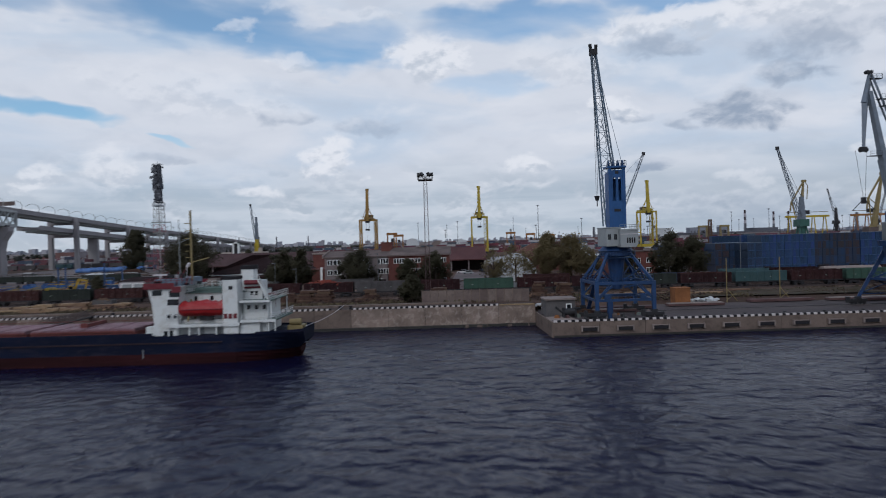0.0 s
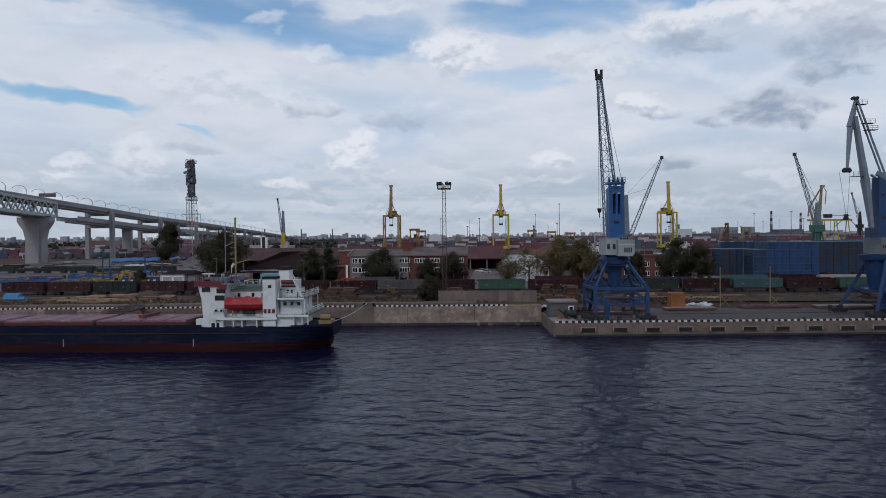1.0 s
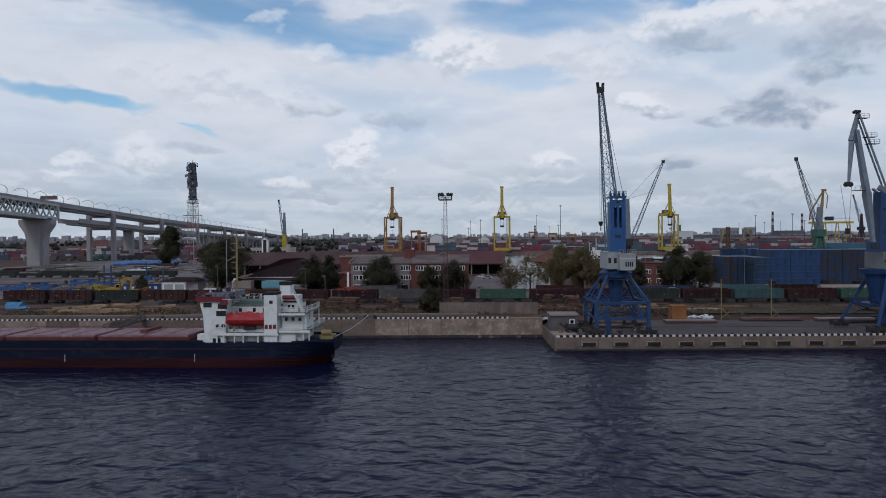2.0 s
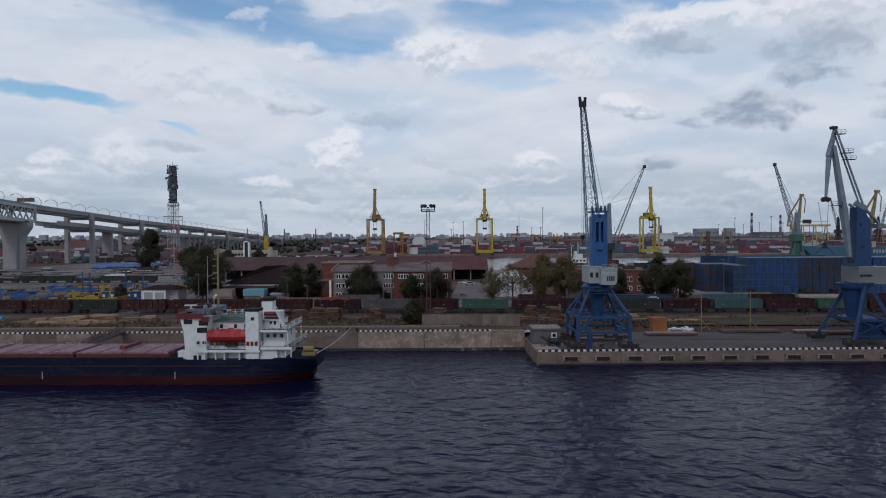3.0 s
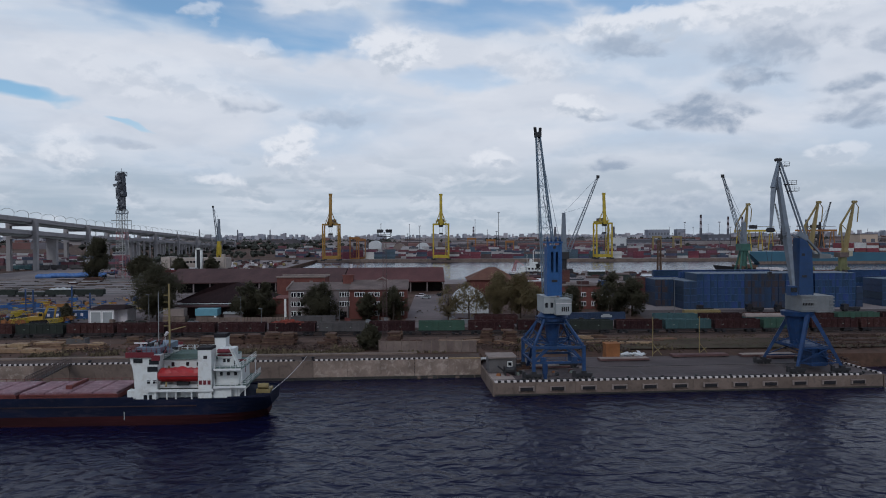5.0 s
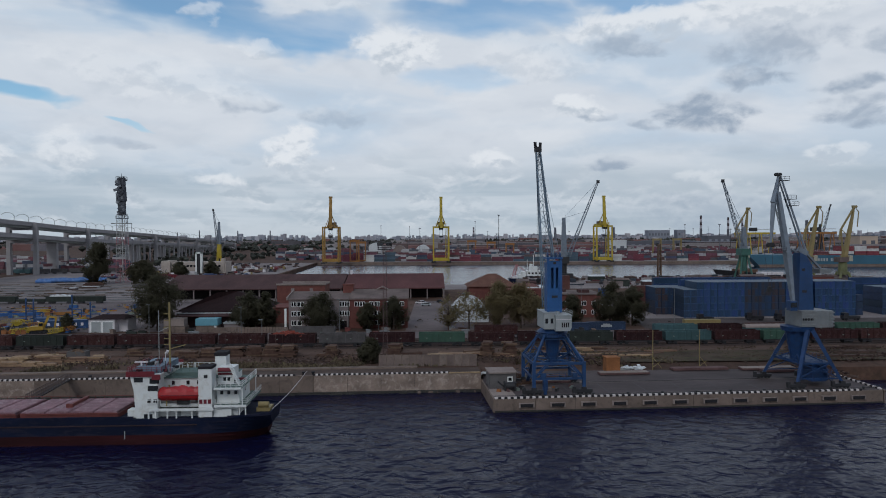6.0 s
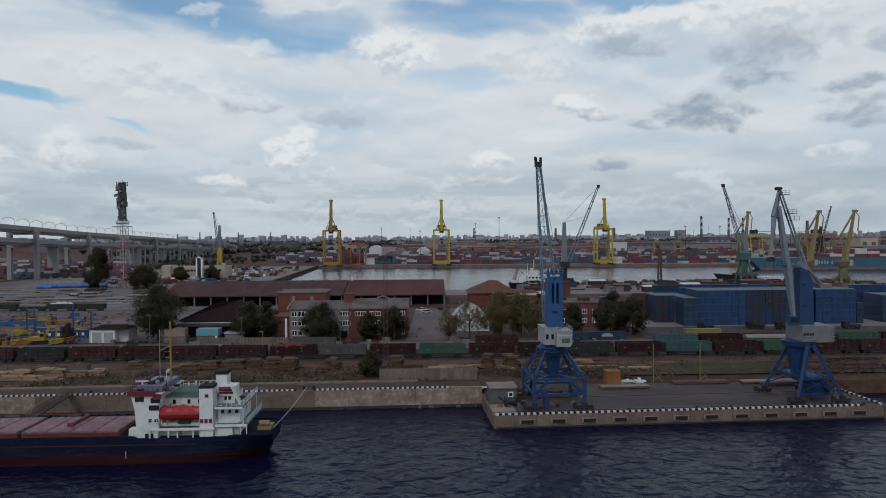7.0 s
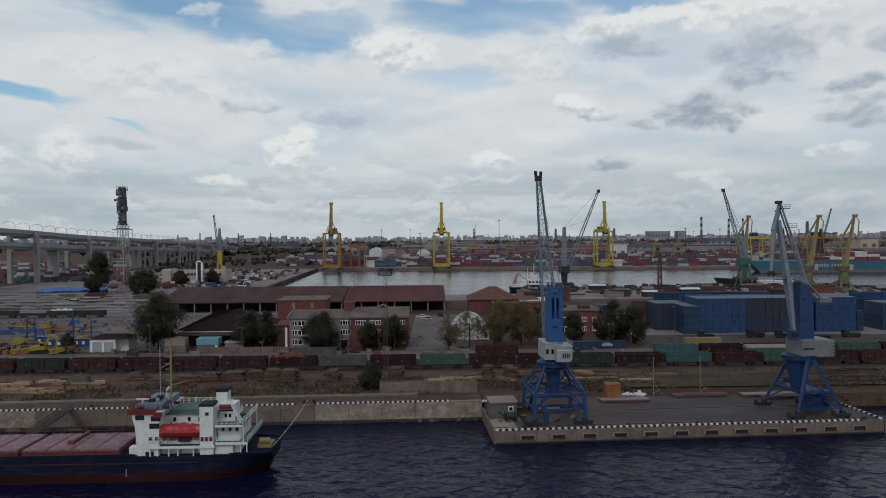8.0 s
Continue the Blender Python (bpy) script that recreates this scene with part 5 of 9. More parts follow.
    for i in range(16):
        x, y, w, hh = gg.uniform(-24, -18.2), gg.uniform(-5.2, 0), gg.uniform(0.2, 0.6), gg.uniform(0.3, 0.9)
        z = 13.6 if -23.6 < x < -19.4 and y > -4.4 else 12.4
        part("deck_box", S().box(x - w, x + w, y - 0.3, y + 0.3, z, z + hh), gg.choice((DARK_STEEL, BOOM_GREY, KERB_BLACK, RED, HOUSE_GREY)), t)
    part("bridge_rail", S().rail([(-24.5, -5.7, 13.0), (-18, -5.7, 13.0)], 0.8, 0.8, 0.07), RED, t)
    part("front_rail", S().rail([(-24.5, -5.7, 13.0), (-24.5, 5.7, 13.0)], 0.8, 0.9, 0.07), RED, t)
    part("boat_deck_rail", S().rail([(-21.4, -5.85, 6.5), (-19.0, -5.85, 6.5)], 1.0, 0.8, 0.06), SHIP_WHITE, t)
    part("roof_rail", S().rail([(-18.4, 3.4, 11.7), (-11.6, 3.4, 11.7)], 1.0, 1.0, 0.06), SHIP_WHITE, t)
    part("search_lamp", S().tube((-19.5, -1.6, 15.6), (-19.1, -1.8, 16.2), 0.25).beam((-19.6, -1.6, 12.5), (-19.6, -1.6, 15.6), 0.08), WALL_WHITE, t)
    g = rnd(11)
    for i in range(9):
        x = -23.5 + i * 0.7
        part("rail_post", S().beam((x, g.uniform(-5, -1), 12.6), (x, g.uniform(-5, -1), 14.2 + g.random()), 0.08), RED if i % 3 else DARK_STEEL, t)
    part("winch", S().box(-3.9, -1.5, -2.2, 0.6, 4.2, 5.0).tube((-3.6, -1.8, 5.5), (-1.8, -1.8, 5.5), 0.5, n=10), OLD_YELLOW, t, "yellow mooring winch")
    # deck heights above the boat deck are 2.3 m rather than 2.6 m
    for ob in t.children_recursive:
        if ob.name.split(".")[0] in ("signal_mast", "whip_aerial", "aft_lower_wall"):
            continue
        for v in ob.data.vertices:
            if v.co.z > 6.6:
                v.co.z = 6.6 + (v.co.z - 6.6) * 0.885
    part("ensign_frame", S().beam((-6.0, -1, 7.8), (-5.8, -1, 10.2), 0.08).box(-7.2, -5.9, -1.05, -0.95, 9.7, 10.1), RED, t)


def build_mooring():
    t = thing("mooring_rope", "white mooring rope from ship stern to quay bollard", "rope")
    a, b = Vector((-28.0, 120.2, 4.9)), Vector((-27.6, 153.0, 5.0))
    s = S()
    pts = [a.lerp(b, i / 8) + Vector((0, 0, -0.45 * math.sin(math.pi * i / 8))) for i in range(9)]
    s.path(pts, 0.065)
    part("rope", s, WALL_WHITE, t)


GANGWAY = material("gangway_weathered", (0.11, 0.09, 0.08), 0.8, var=0.3, scale=0.8)


def build_gangway():
    t = thing("gangway", "weathered grey gangway ramp from quay to ship deck", "gangway")
    a2, b2 = Vector((-74.6, 129.0, 4.6)), Vector((-78.0, 150.2, 4.35))
    part("walkway", S().beam(a2, b2, 1.1, 0.25), DARK_STEEL, t)
    for dx in (-0.6, 0.6):
        p, q = a2 + Vector((dx, 0, 0.1)), b2 + Vector((dx, 0, 0.1))
        part("hand_rail", S().rail([p, q], 1.15, 0.9, 0.12, 2), GANGWAY, t)


build_ship()
build_mooring()
build_gangway()

# ---- goods wagons ----


def wagon(mat, m, loaded=None, flat=False, name="freight_wagon", label="brown open steel freight wagon standing on the track"):
    t = thing(name, label, "freight wagon", m, group="freight wagons on the railway")
    L = 12.9
    part("underframe", S().box(-L / 2, L / 2, -1.35, 1.35, 1.05, 1.35).box(-L / 2 - 0.5, L / 2 + 0.5, -0.2, 0.2, 0.95, 1.2), DARK_STEEL, t)
    for x in (-4.3, 4.3):
        b = part("bogie", S().box(x - 1.3, x + 1.3, -1.1, -0.85, 0.45, 0.9).box(x - 1.3, x + 1.3, 0.85, 1.1, 0.45, 0.9).box(x - 0.3, x + 0.3, -1.1, 1.1, 0.6, 1.1), DARK_STEEL, t)
        for dx in (-0.92, 0.92):
            part("wheelset", S().tube((x + dx, -0.85, 0.47), (x + dx, 0.85, 0.47), 0.47, n=10), DARK_STEEL, b)
    if flat:
        part("floor", S().box(-L / 2, L / 2, -1.45, 1.45, 1.35, 1.5), mat, t)
    else:
        h = 3.7
        part("body", S().box(-L / 2, L / 2, -1.45, -1.37, 1.35, h).box(-L / 2, L / 2, 1.37, 1.45, 1.35, h).box(-L / 2, -L / 2 + 0.08, -1.4, 1.4, 1.35, h).box(L / 2 - 0.08, L / 2, -1.4, 1.4, 1.35, h).box(-L / 2, L / 2, -1.4, 1.4, 1.35, 1.5), mat, t)
        part("top_rail", S().box(-L / 2, L / 2, -1.55, -1.37, h - 0.02, h + 0.14).box(-L / 2, L / 2, 1.37, 1.55, h - 0.02, h + 0.14), mat, t)
        for i in range(8):
            x = -L / 2 + 0.1 + i * (L - 0.2) / 7
            part("rib", S().box(x - 0.09, x + 0.09, -1.6, -1.45, 1.35, h), mat, t)
        for x, w in ((-4.6, 0.7), (2.2, 0.5)):
            part("mark", S().box(x, x + w, -1.47, -1.455, 2.3, 2.5), GREEN_GREY, t)
    if loaded:
        part("load", loaded, LOAD_RED, t, "rust-red scrap load")
    return t


def heap(seed, x0, x1, y0, y1, z, n, size=0.5, h=0.6):
    """Loose lumps and lengths thrown together."""
    g = rnd(seed)
    s = S()
    for i in range(n):
        x, y = g.uniform(x0, x1), g.uniform(y0, y1)
        k = 1 - abs(2 * (x - x0) / (x1 - x0) - 1) ** 3
        m = pose(x, y, z + g.random() * h * k, g.uniform(-25, 25), g.uniform(-25, 25), g.uniform(0, 180))
        a, b, c = g.uniform(0.3, 2.2) * size, g.uniform(0.2, 0.7) * size, g.uniform(0.1, 0.5) * size
        s.box(-a, a, -b, b, -c, c, m, g.uniform(0, 0.4))
    return s


def rails_y(x, row):
    return (195.0, 202.0, 209.0)[row] - 0.006 * x


def build_wagons():
    paint = {"b": (WAGON_BROWN, "brown"), "g": (WAGON_GREEN, "faded green"), "t": (WAGON_TEAL, "faded teal"), "y": (WAGON_GREY, "grey"), "d": (WAGON_DARK, "dark green")}
    order = "bbdbbbbbybgbbdbtbgbbb"
    made = {}

    def put(key, x, row, loaded=None):
        m = pose(x, rails_y(x, row), GZ + 0.40, 0, 0, -0.344)
        mat, word = paint[key]
        if loaded is None and key in made:
            return copy_thing(made[key], m)
        w = wagon(mat, m, loaded, label=f"{word} open steel freight wagon standing on the track")
        if loaded is None:
            made[key] = w
        return w

    for i, key in enumerate(order):
        k = i - 10
        x = -3.7 + 13.92 * k + 6.96
        put(key, x, 0, heap(20 + i, -5.6, 2.6, -1.1, 1.1, 3.5, 90, 0.5, 0.8) if k == -3 else None)
    for i, (x, key) in enumerate(((20, "b"), (74.5, "t"), (88.5, "b"), (102.4, "b"), (116.3, "b"), (130.3, "g"), (144.3, "b"), (-35, "y"))):
        put(key, x, 2)
    # white-topped covered load on the middle track
    for x in (102,):
        t = thing("covered_wagon", "wagon covered with a pale grey tarpaulin", "freight wagon", pose(x, rails_y(x, 2) - 3, GZ + 0.4, 0, 0, -0.344), group="freight wagons on the railway")
        part("frame", S().box(-7.5, 7.5, -1.4, 1.4, 0.3, 3.2), WAGON_TEAL, t)
        part("tarpaulin", S().extrude_x([(-1.6, 3.1), (1.6, 3.1), (1.5, 3.5), (0.6, 4.0), (-0.6, 4.0), (-1.5, 3.5)], -7.6, 7.6), CONCRETE_PALE, t, "pale grey tarpaulin")


build_wagons()

# ---- gantries, bridge, tower, far cranes ----


def container_gantry(x, y, mat, broken=False):
    t = thing("ship_to_shore_gantry", "yellow container gantry crane with raised boom", "gantry crane", pose(x, y, GZ), group="container gantries on the far quay")
    w, d, h = 8.6, 7.5, 41.0
    for sx in (-1, 1):
        for sy in (-1, 1):
            part("leg", S().box(sx * w - 0.75, sx * w + 0.75, sy * d - 0.6, sy * d + 0.6, 1.6, h), mat, t)
            part("bogie", S().box(sx * w - 2.4, sx * w + 2.4, sy * d - 0.6, sy * d + 0.6, 0, 1.7), DARK_STEEL, t)
    for sy in (-1, 1):
        part("sill_beam", S().box(-w, w, sy * d - 0.6, sy * d + 0.6, 2.2, 5.2), mat, t)
        part("portal_beam", S().box(-w, w, sy * d - 0.5, sy * d + 0.5, h - 1.8, h), mat, t)
    for sx in (-1, 1):
        part("side_brace", S().beam((sx * w, -d, 18), (sx * w, d, 18), 0.9).beam((sx * w, -d, 18), (sx * w, d, h - 2), 0.5), mat, t)
    part("bridge_girder", S().box(-3.2, -1.9, -12, 30, h, h + 2.2).box(1.9, 3.2, -12, 30, h, h + 2.2), mat, t)
    part("machine_house", S().box(-4.2, 4.2, 2, 12, h + 2.2, h + 5.0), ROOF_GREY, t, "weathered machinery house")
    part("apex_frame", S().beam((-5.8, -6, h), (-1.4, -5, h + 12), 0.55).beam((5.8, -6, h), (1.4, -5, h + 12), 0.55).beam((-5, 6, h), (-1.4, -5, h + 12), 0.4).beam((5, 6, h), (1.4, -5, h + 12), 0.4).box(-1.8, 1.8, -6, -4, h + 11.4, h + 12.4), mat, t)
    part("boom", S().beam((0, -9, h - 2), (0, -4.5, h + 33), 3.7, 2.2, 2.9).box(-1.9, 1.9, -5.6, -3.4, h + 31.4, h + 33.4).beam((-1.0, -10.2, h), (-1.0, -5.7, h + 31), 0.35).beam((1.0, -10.2, h), (1.0, -5.7, h + 31), 0.35), mat, t, "yellow boom raised upright")
    part("trolley", S().box(-2.4, 2.4, -9, -5, h - 4, h - 0.2).beam((-1.5, -7, h - 4), (-1.5, -7, h - 11), 0.25).beam((1.5, -7, h - 4), (1.5, -7, h - 11), 0.25).box(-2.2, 2.2, -8, -6, h - 12.5, h - 10.5), DARK_STEEL, t, "dark trolley and spreader")
    part("stair_tower", S().truss((w - 2.4, d, 5), (w - 2.4, d, h), 2.0, 2.0, 8, 0.25, 0.18), mat, t)
    part("walkway", S().rail([(-6, -7.7, h + 2), (6, -7.7, h + 2)], 1.3, 1.5, 0.2), mat, t)
    return t


def luffing_crane(x, y, mat, mat2, foot_z, head, col_h, arm, label, group="", width=4.0, portal=True, slim=1.0):
    """A portal jib crane: splayed portal, tower, machine house, lattice or plate boom."""
    t = thing("harbour_crane", label, "crane", pose(x, y, GZ), group=group)
    w = width
    if portal:
        for sx in (-1, 1):
            for sy in (-1, 1):
                part("leg", S().beam((sx * w, sy * w, 0.8), (sx * 1.6, sy * 1.6, foot_z), 0.9), mat2, t)
                part("bogie", S().box(sx * w - 1.4, sx * w + 1.4, sy * w - 0.4, sy * w + 0.4, 0, 1.0), DARK_STEEL, t)
    else:
        part("carrier", S().box(-w * 1.6, w * 1.6, -w, w, 0.8, foot_z * 0.45), mat2, t)
        part("undercarriage", S().box(-w * 1.8, w * 1.8, -w * 0.8, w * 0.8, 0, 0.9), DARK_STEEL, t)
    part("pillar", S().tube((0, 0, foot_z * 0.4), (0, 0, foot_z), 1.8, 2.2, 12), mat2, t)
    part("machine_house", S().box(-3 * slim, 3 * slim, -3.4 * slim, 5 * slim, foot_z, foot_z + 4.5), mat2, t)
    part("tower", S().box(-1.8, 1.8, -1.8, 1.8, foot_z + 4.5, foot_z + 4.5 + col_h, None, 0.45), mat, t)
    a, b = Vector((arm[0] * 0.12, -2, foot_z + 5)), Vector((arm[0], arm[1], head))
    part("boom", S().truss(a, b, 2.4, 0.9, 12, 0.28, 0.13), mat, t)
    part("boom_head", S().box(b.x - 0.9, b.x + 0.9, b.y - 0.7, b.y + 0.7, b.z - 1.2, b.z + 0.8), DARK_STEEL, t)
    part("stay", S().beam((0, 0, foot_z + 4.5 + col_h), b, 0.16).beam((0.6, 0, foot_z + 4.5 + col_h), a.lerp(b, 0.6), 0.14), mat, t)
    return t


OLD_GREEN = material("faded_yellow_green", (0.125, 0.13, 0.058), 0.7, var=0.3, scale=0.2, fine=1.5, stain=(0.09, 0.08, 0.05))
TAN_CAB = material("cream_cab", (0.34, 0.31, 0.24), 0.7, var=0.2, scale=0.5)


def plate_crane(x, y, head, lean, label):
    """An old yellow crane: plate tower leaning into a jib and a strut."""
    t = thing("harbour_crane", label, "crane", pose(x, y, GZ), group="old yellow quay cranes")
    for sx in (-1, 1):
        for sy in (-1, 1):
            part("leg", S().beam((sx * 4, sy * 4, 0), (sx * 2.2, sy * 2.2, 6), 1.3), OLD_GREEN, t)
    part("pillar", S().tube((0, 0, 4), (0, 0, 12.5), 2.9, 2.5, 14), OLD_GREEN, t, "faded yellow-green pillar")
    part("machine_house", S().box(-3.6, 2.4, -3, 4, 12.3, 15.5), ROOF_GREY, t, "dark weathered machine house")
    part("cab", S().box(2.4, 4.6, -3.4, -0.8, 13.0, 16.6), TAN_CAB, t)
    a, b = Vector((0.9, 0, 15.0)), Vector((2.5 + lean, 1, head))
    part("boom", S().beam(a, a.lerp(b, 0.5), 3.3, 2.6, 2.1).beam(a.lerp(b, 0.5), b, 2.1, 2.0, 0.9), OLD_YELLOW, t, "faded yellow plate boom")
    part("boom_head", S().box(b.x - 1.3, b.x + 1.5, b.y - 0.8, b.y + 0.8, b.z - 0.6, b.z + 1.0).tube((b.x + 1.2, b.y - 0.6, b.z + 0.2), (b.x + 1.2, b.y + 0.6, b.z + 0.2), 0.8, n=10), OLD_YELLOW, t)
    k = b + Vector((-8.6, 0, -14.5))
    part("rear_strut", S().beam(k, b, 0.95).beam(k, a + Vector((-1, 0, 2)), 0.7).beam(k, a.lerp(b, 0.42), 0.4).beam(k + Vector((-0.4, 0, 0)), k + Vector((-1.2, 0, -7)), 0.8), OLD_YELLOW, t)
    part("jib", S().beam(b + Vector((0.4, 0, 0.4)), b + Vector((3.0, 0, -3.4)), 0.4).beam(b + Vector((3.0, 0, -3.4)), b + Vector((2.2, 0, -13)), 0.5), OLD_YELLOW, t)
    part("gallery", S().rail([(-3.6, -3, 15.5), (2.4, -3, 15.5)], 1.2, 1.6, 0.16), OLD_YELLOW, t)
    return t


def build_bridge():
    """A two-deck motorway viaduct that climbs past the yard."""
    t = thing("viaduct", "pale grey two-deck motorway viaduct on tall piers", "bridge", kind="structure")
    base, step = Vector((-336.0, 588.0, 0)), Vector((-9.0, 110.0, 0))
    side = Vector((1, 0.082, 0)).normalized()

    def deck_z(k):
        return float(np.interp(k, (-3, -1.4, -0.5, 0, 0.8, 1.65, 2.5, 3.6, 5.1, 6.7, 8.5), (57, 51.4, 47.4, 45.6, 42.2, 39.8, 37.6, 34.2, 29.4, 23.7, 17)))

    def at(k, z, off=0.0):
        p = base + step * k + side * off
        return Vector((p.x, p.y, z))

    ks = [i / 2 for i in range(-6, 17)]
    low = 10.2
    for k0, k1 in zip(ks, ks[1:]):
        z0, z1 = deck_z(k0), deck_z(k1)
        for nm, dz, mat in (("upper_deck", 0.0, BRIDGE), ("lower_deck", -low, BRIDGE)):
            if nm == "lower_deck" and k0 < -0.8:
                continue
            part(nm, S().beam(at(k0, z0 + dz - 1.0), at(k1, z1 + dz - 1.0), 17, 2.2), mat, t)
            part("girder", S().beam(at(k0, z0 + dz - 2.9, 2), at(k1, z1 + dz - 2.9, 2), 8, 1.8), BRIDGE_STEEL, t)
            part("parapet", S().beam(at(k0, z0 + dz + 0.7, 8.4), at(k1, z1 + dz + 0.7, 8.4), 0.3, 1.5), BRIDGE, t)
            part("parapet", S().beam(at(k0, z0 + dz + 0.7, -8.4), at(k1, z1 + dz + 0.7, -8.4), 0.3, 1.5), BRIDGE, t)
    # lamps: curved arms over both decks
    for i in range(40):
        k = -2.0 + i * 0.215
        for dz, off in ((0, 8.3), (-low, 8.3)):
            if dz and k < 1.0:
                continue
            z = deck_z(k) + dz + 1.4
            arm = [at(k, z, off), at(k, z + 3.2, off + 0.3), at(k, z + 5.2, off - 1.2), at(k, z + 6.3, off - 4), at(k, z + 6.0, off - 7), at(k, z + 4.6, off - 9.5)]
            part("lamp_arm", S().path(arm, 0.6 if dz else 0.3), BRIDGE_STEEL, t)
    # columns
    for k in range(0, 9):
        zt = deck_z(k)
        part("pier", S().beam(at(k, GZ - 1, 10.5), at(k, zt + 0.6, 10.5), 3.4, 3.4), BRIDGE, t, "square concrete column")
        part("pier", S().beam(at(k, GZ - 1, -10.5), at(k, zt + 0.6, -10.5), 3.4, 3.4), BRIDGE, t)
        part("pier_cap", S().beam(at(k, zt - low - 4.4, -11), at(k, zt - low - 4.4, 11), 4, 2.4), BRIDGE, t)
        part("pier_cap", S().beam(at(k, zt - 4.2, -11), at(k, zt - 4.2, 11), 3, 2), BRIDGE, t)
        if k >= 2:
            for q in (0.2, 0.4, 0.6, 0.8):
                part("pier", S().beam(at(k + q, GZ - 1, 9.5), at(k + q, deck_z(k + q) - low - 2, 9.5), 1.9, 1.9), BRIDGE, t)
        part("inner_pier", S().beam(at(k + 0.5, GZ - 1, 0), at(k + 0.5, zt - low - 3, 0), 9, 3.4), BRIDGE, t)
    # the flared pier and the truss span
    q = at(-0.9, 0)
    side_prof = [(-6.2, GZ - 1), (6.2, GZ - 1), (6.0, 21), (7.4, 27), (10.6, 31.5), (11.6, 33.4), (11.6, 36.6), (-11.6, 36.6), (-11.6, 33.4), (-10.6, 31.5), (-7.4, 27), (-6.0, 21)]
    pr = S().extrude_y(side_prof, -3.4, 3.4)
    pr.v = [(q.x + side.x * x, q.y + side.y * x + y, z) for x, y, z in pr.v]
    part("flared_pier", pr, BRIDGE, t, "flared concrete pier")
    pr2 = S().extrude_y([(-4.6, GZ - 1), (4.6, GZ - 1), (4.6, 31), (-4.6, 31)], -5.2, 5.2)
    pr2.v = [(q.x + x, q.y + y, z) for x, y, z in pr2.v]
    part("pier_core", pr2, BRIDGE, t)
    part("bearing", S().box(q.x - 10, q.x - 7, q.y - 2, q.y + 2, 36.6, 37.6).box(q.x + 7, q.x + 10, q.y - 2, q.y + 2, 36.6, 37.6), DARK_STEEL, t)
    for off in (8.6, -8.6):
        s = S()
        n = 30
        for i in range(n):
            k0, k1 = -0.79 - i * 0.072, -0.79 - (i + 1) * 0.072
            zb0, zb1, zc0, zc1 = deck_z(k0) - 11.2, deck_z(k1) - 11.2, deck_z(k0) - 1.2, deck_z(k1) - 1.2
            s.beam(at(k0, zb0, off), at(k1, zc1, off), 0.75).beam(at(k0, zc0, off), at(k1, zb1, off), 0.75)
            s.beam(at(k0, zb0, off), at(k1, zb1, off), 0.9, 2.2).beam(at(k0, zc0, off), at(k1, zc1, off), 0.9, 1.8)
        s.beam(at(-0.79, deck_z(-0.79) - 12.0, off), at(-0.79, deck_z(-0.79) - 0.6, off), 1.4)
        part("truss_side", s, TRUSS_PALE, t, "pale grey steel truss web")
    part("truss_floor", S().beam(at(-0.79, deck_z(-0.79) - 11.8), at(-3, deck_z(-3) - 11.8), 17, 1.2), BRIDGE_STEEL, t)
    # sign gantry
    part("sign_gantry", S().beam(at(2.2, 40, 9), at(2.2, 50.5, 9), 0.5).beam(at(2.2, 50, 9), at(2.2, 50, -14), 0.7, 1.2), BRIDGE_STEEL, t)
    p = at(-0.85, 53.0, 6)
    part("road_sign", S().box(p.x - 7, p.x + 6, p.y, p.y + 0.4, p.z - 1.4, p.z + 1.4), ROOF_GREY, t)


TRUSS_PALE = material("truss_pale_grey", (0.36, 0.375, 0.37), 0.6, var=0.12, scale=0.06, fine=0.5)


def build_tower():
    t = thing("lattice_tower", "tall lattice tower with dark clad upper part and red-white legs", "tower", pose(-207.5, 480, GZ))
    n = 9
    for i in range(n):
        z0, z1 = i * 5.2, (i + 1) * 5.2
        w0, w1 = 6.8 - 0.2 * i, 6.8 - 0.2 * (i + 1)
        part("lattice_stage", S().truss((0, 0, z0), (0, 0, z1), w0, w1, 2, 0.28, 0.14), RED_PALE if i < 3 or i == 5 else BOOM_PALE, t)
    part("core_pipe", S().tube((0, 0, 0), (0, 0, 47), 0.4, 0.4, 10), BOOM_PALE, t)
    part("gallery", S().box(-3.1, 3.1, -3.1, 3.1, 43.6, 44.2).rail([(-3.1, -3.1, 44.2), (3.1, -3.1, 44.2), (3.1, 3.1, 44.2)], 1.4, 2, 0.16), BOOM_GREY, t)
    g = rnd(8)
    zz = 46.0
    for i in range(8):
        h = 3.2
        w = 2.2 + g.uniform(-0.35, 0.35)
        part("cladding", S().box(-w + g.uniform(-0.4, 0.2), w, -w, w, zz, zz + h), CLAD, t, "dark weathered cladding")
        zz += h
    for i in range(26):
        z, a = 47 + i * 0.9, g.uniform(0.5, 1.6)
        part("ragged_sheet", S().box(-a, a, -0.12, 0.12, -0.9, 0.9, pose(g.uniform(-2.6, 2.6), -3.15, z, g.uniform(-20, 20), g.uniform(-30, 30), g.uniform(-15, 15))), CLAD_PALE if i % 3 == 0 else CLAD, t)
    part("top_frame", S().truss((0, 0, zz - 2), (0, 0, zz + 0.6), 5.2, 5.2, 1, 0.3, 0.2).beam((0, 0, zz), (0, 0, zz + 3), 0.2), CLAD, t)


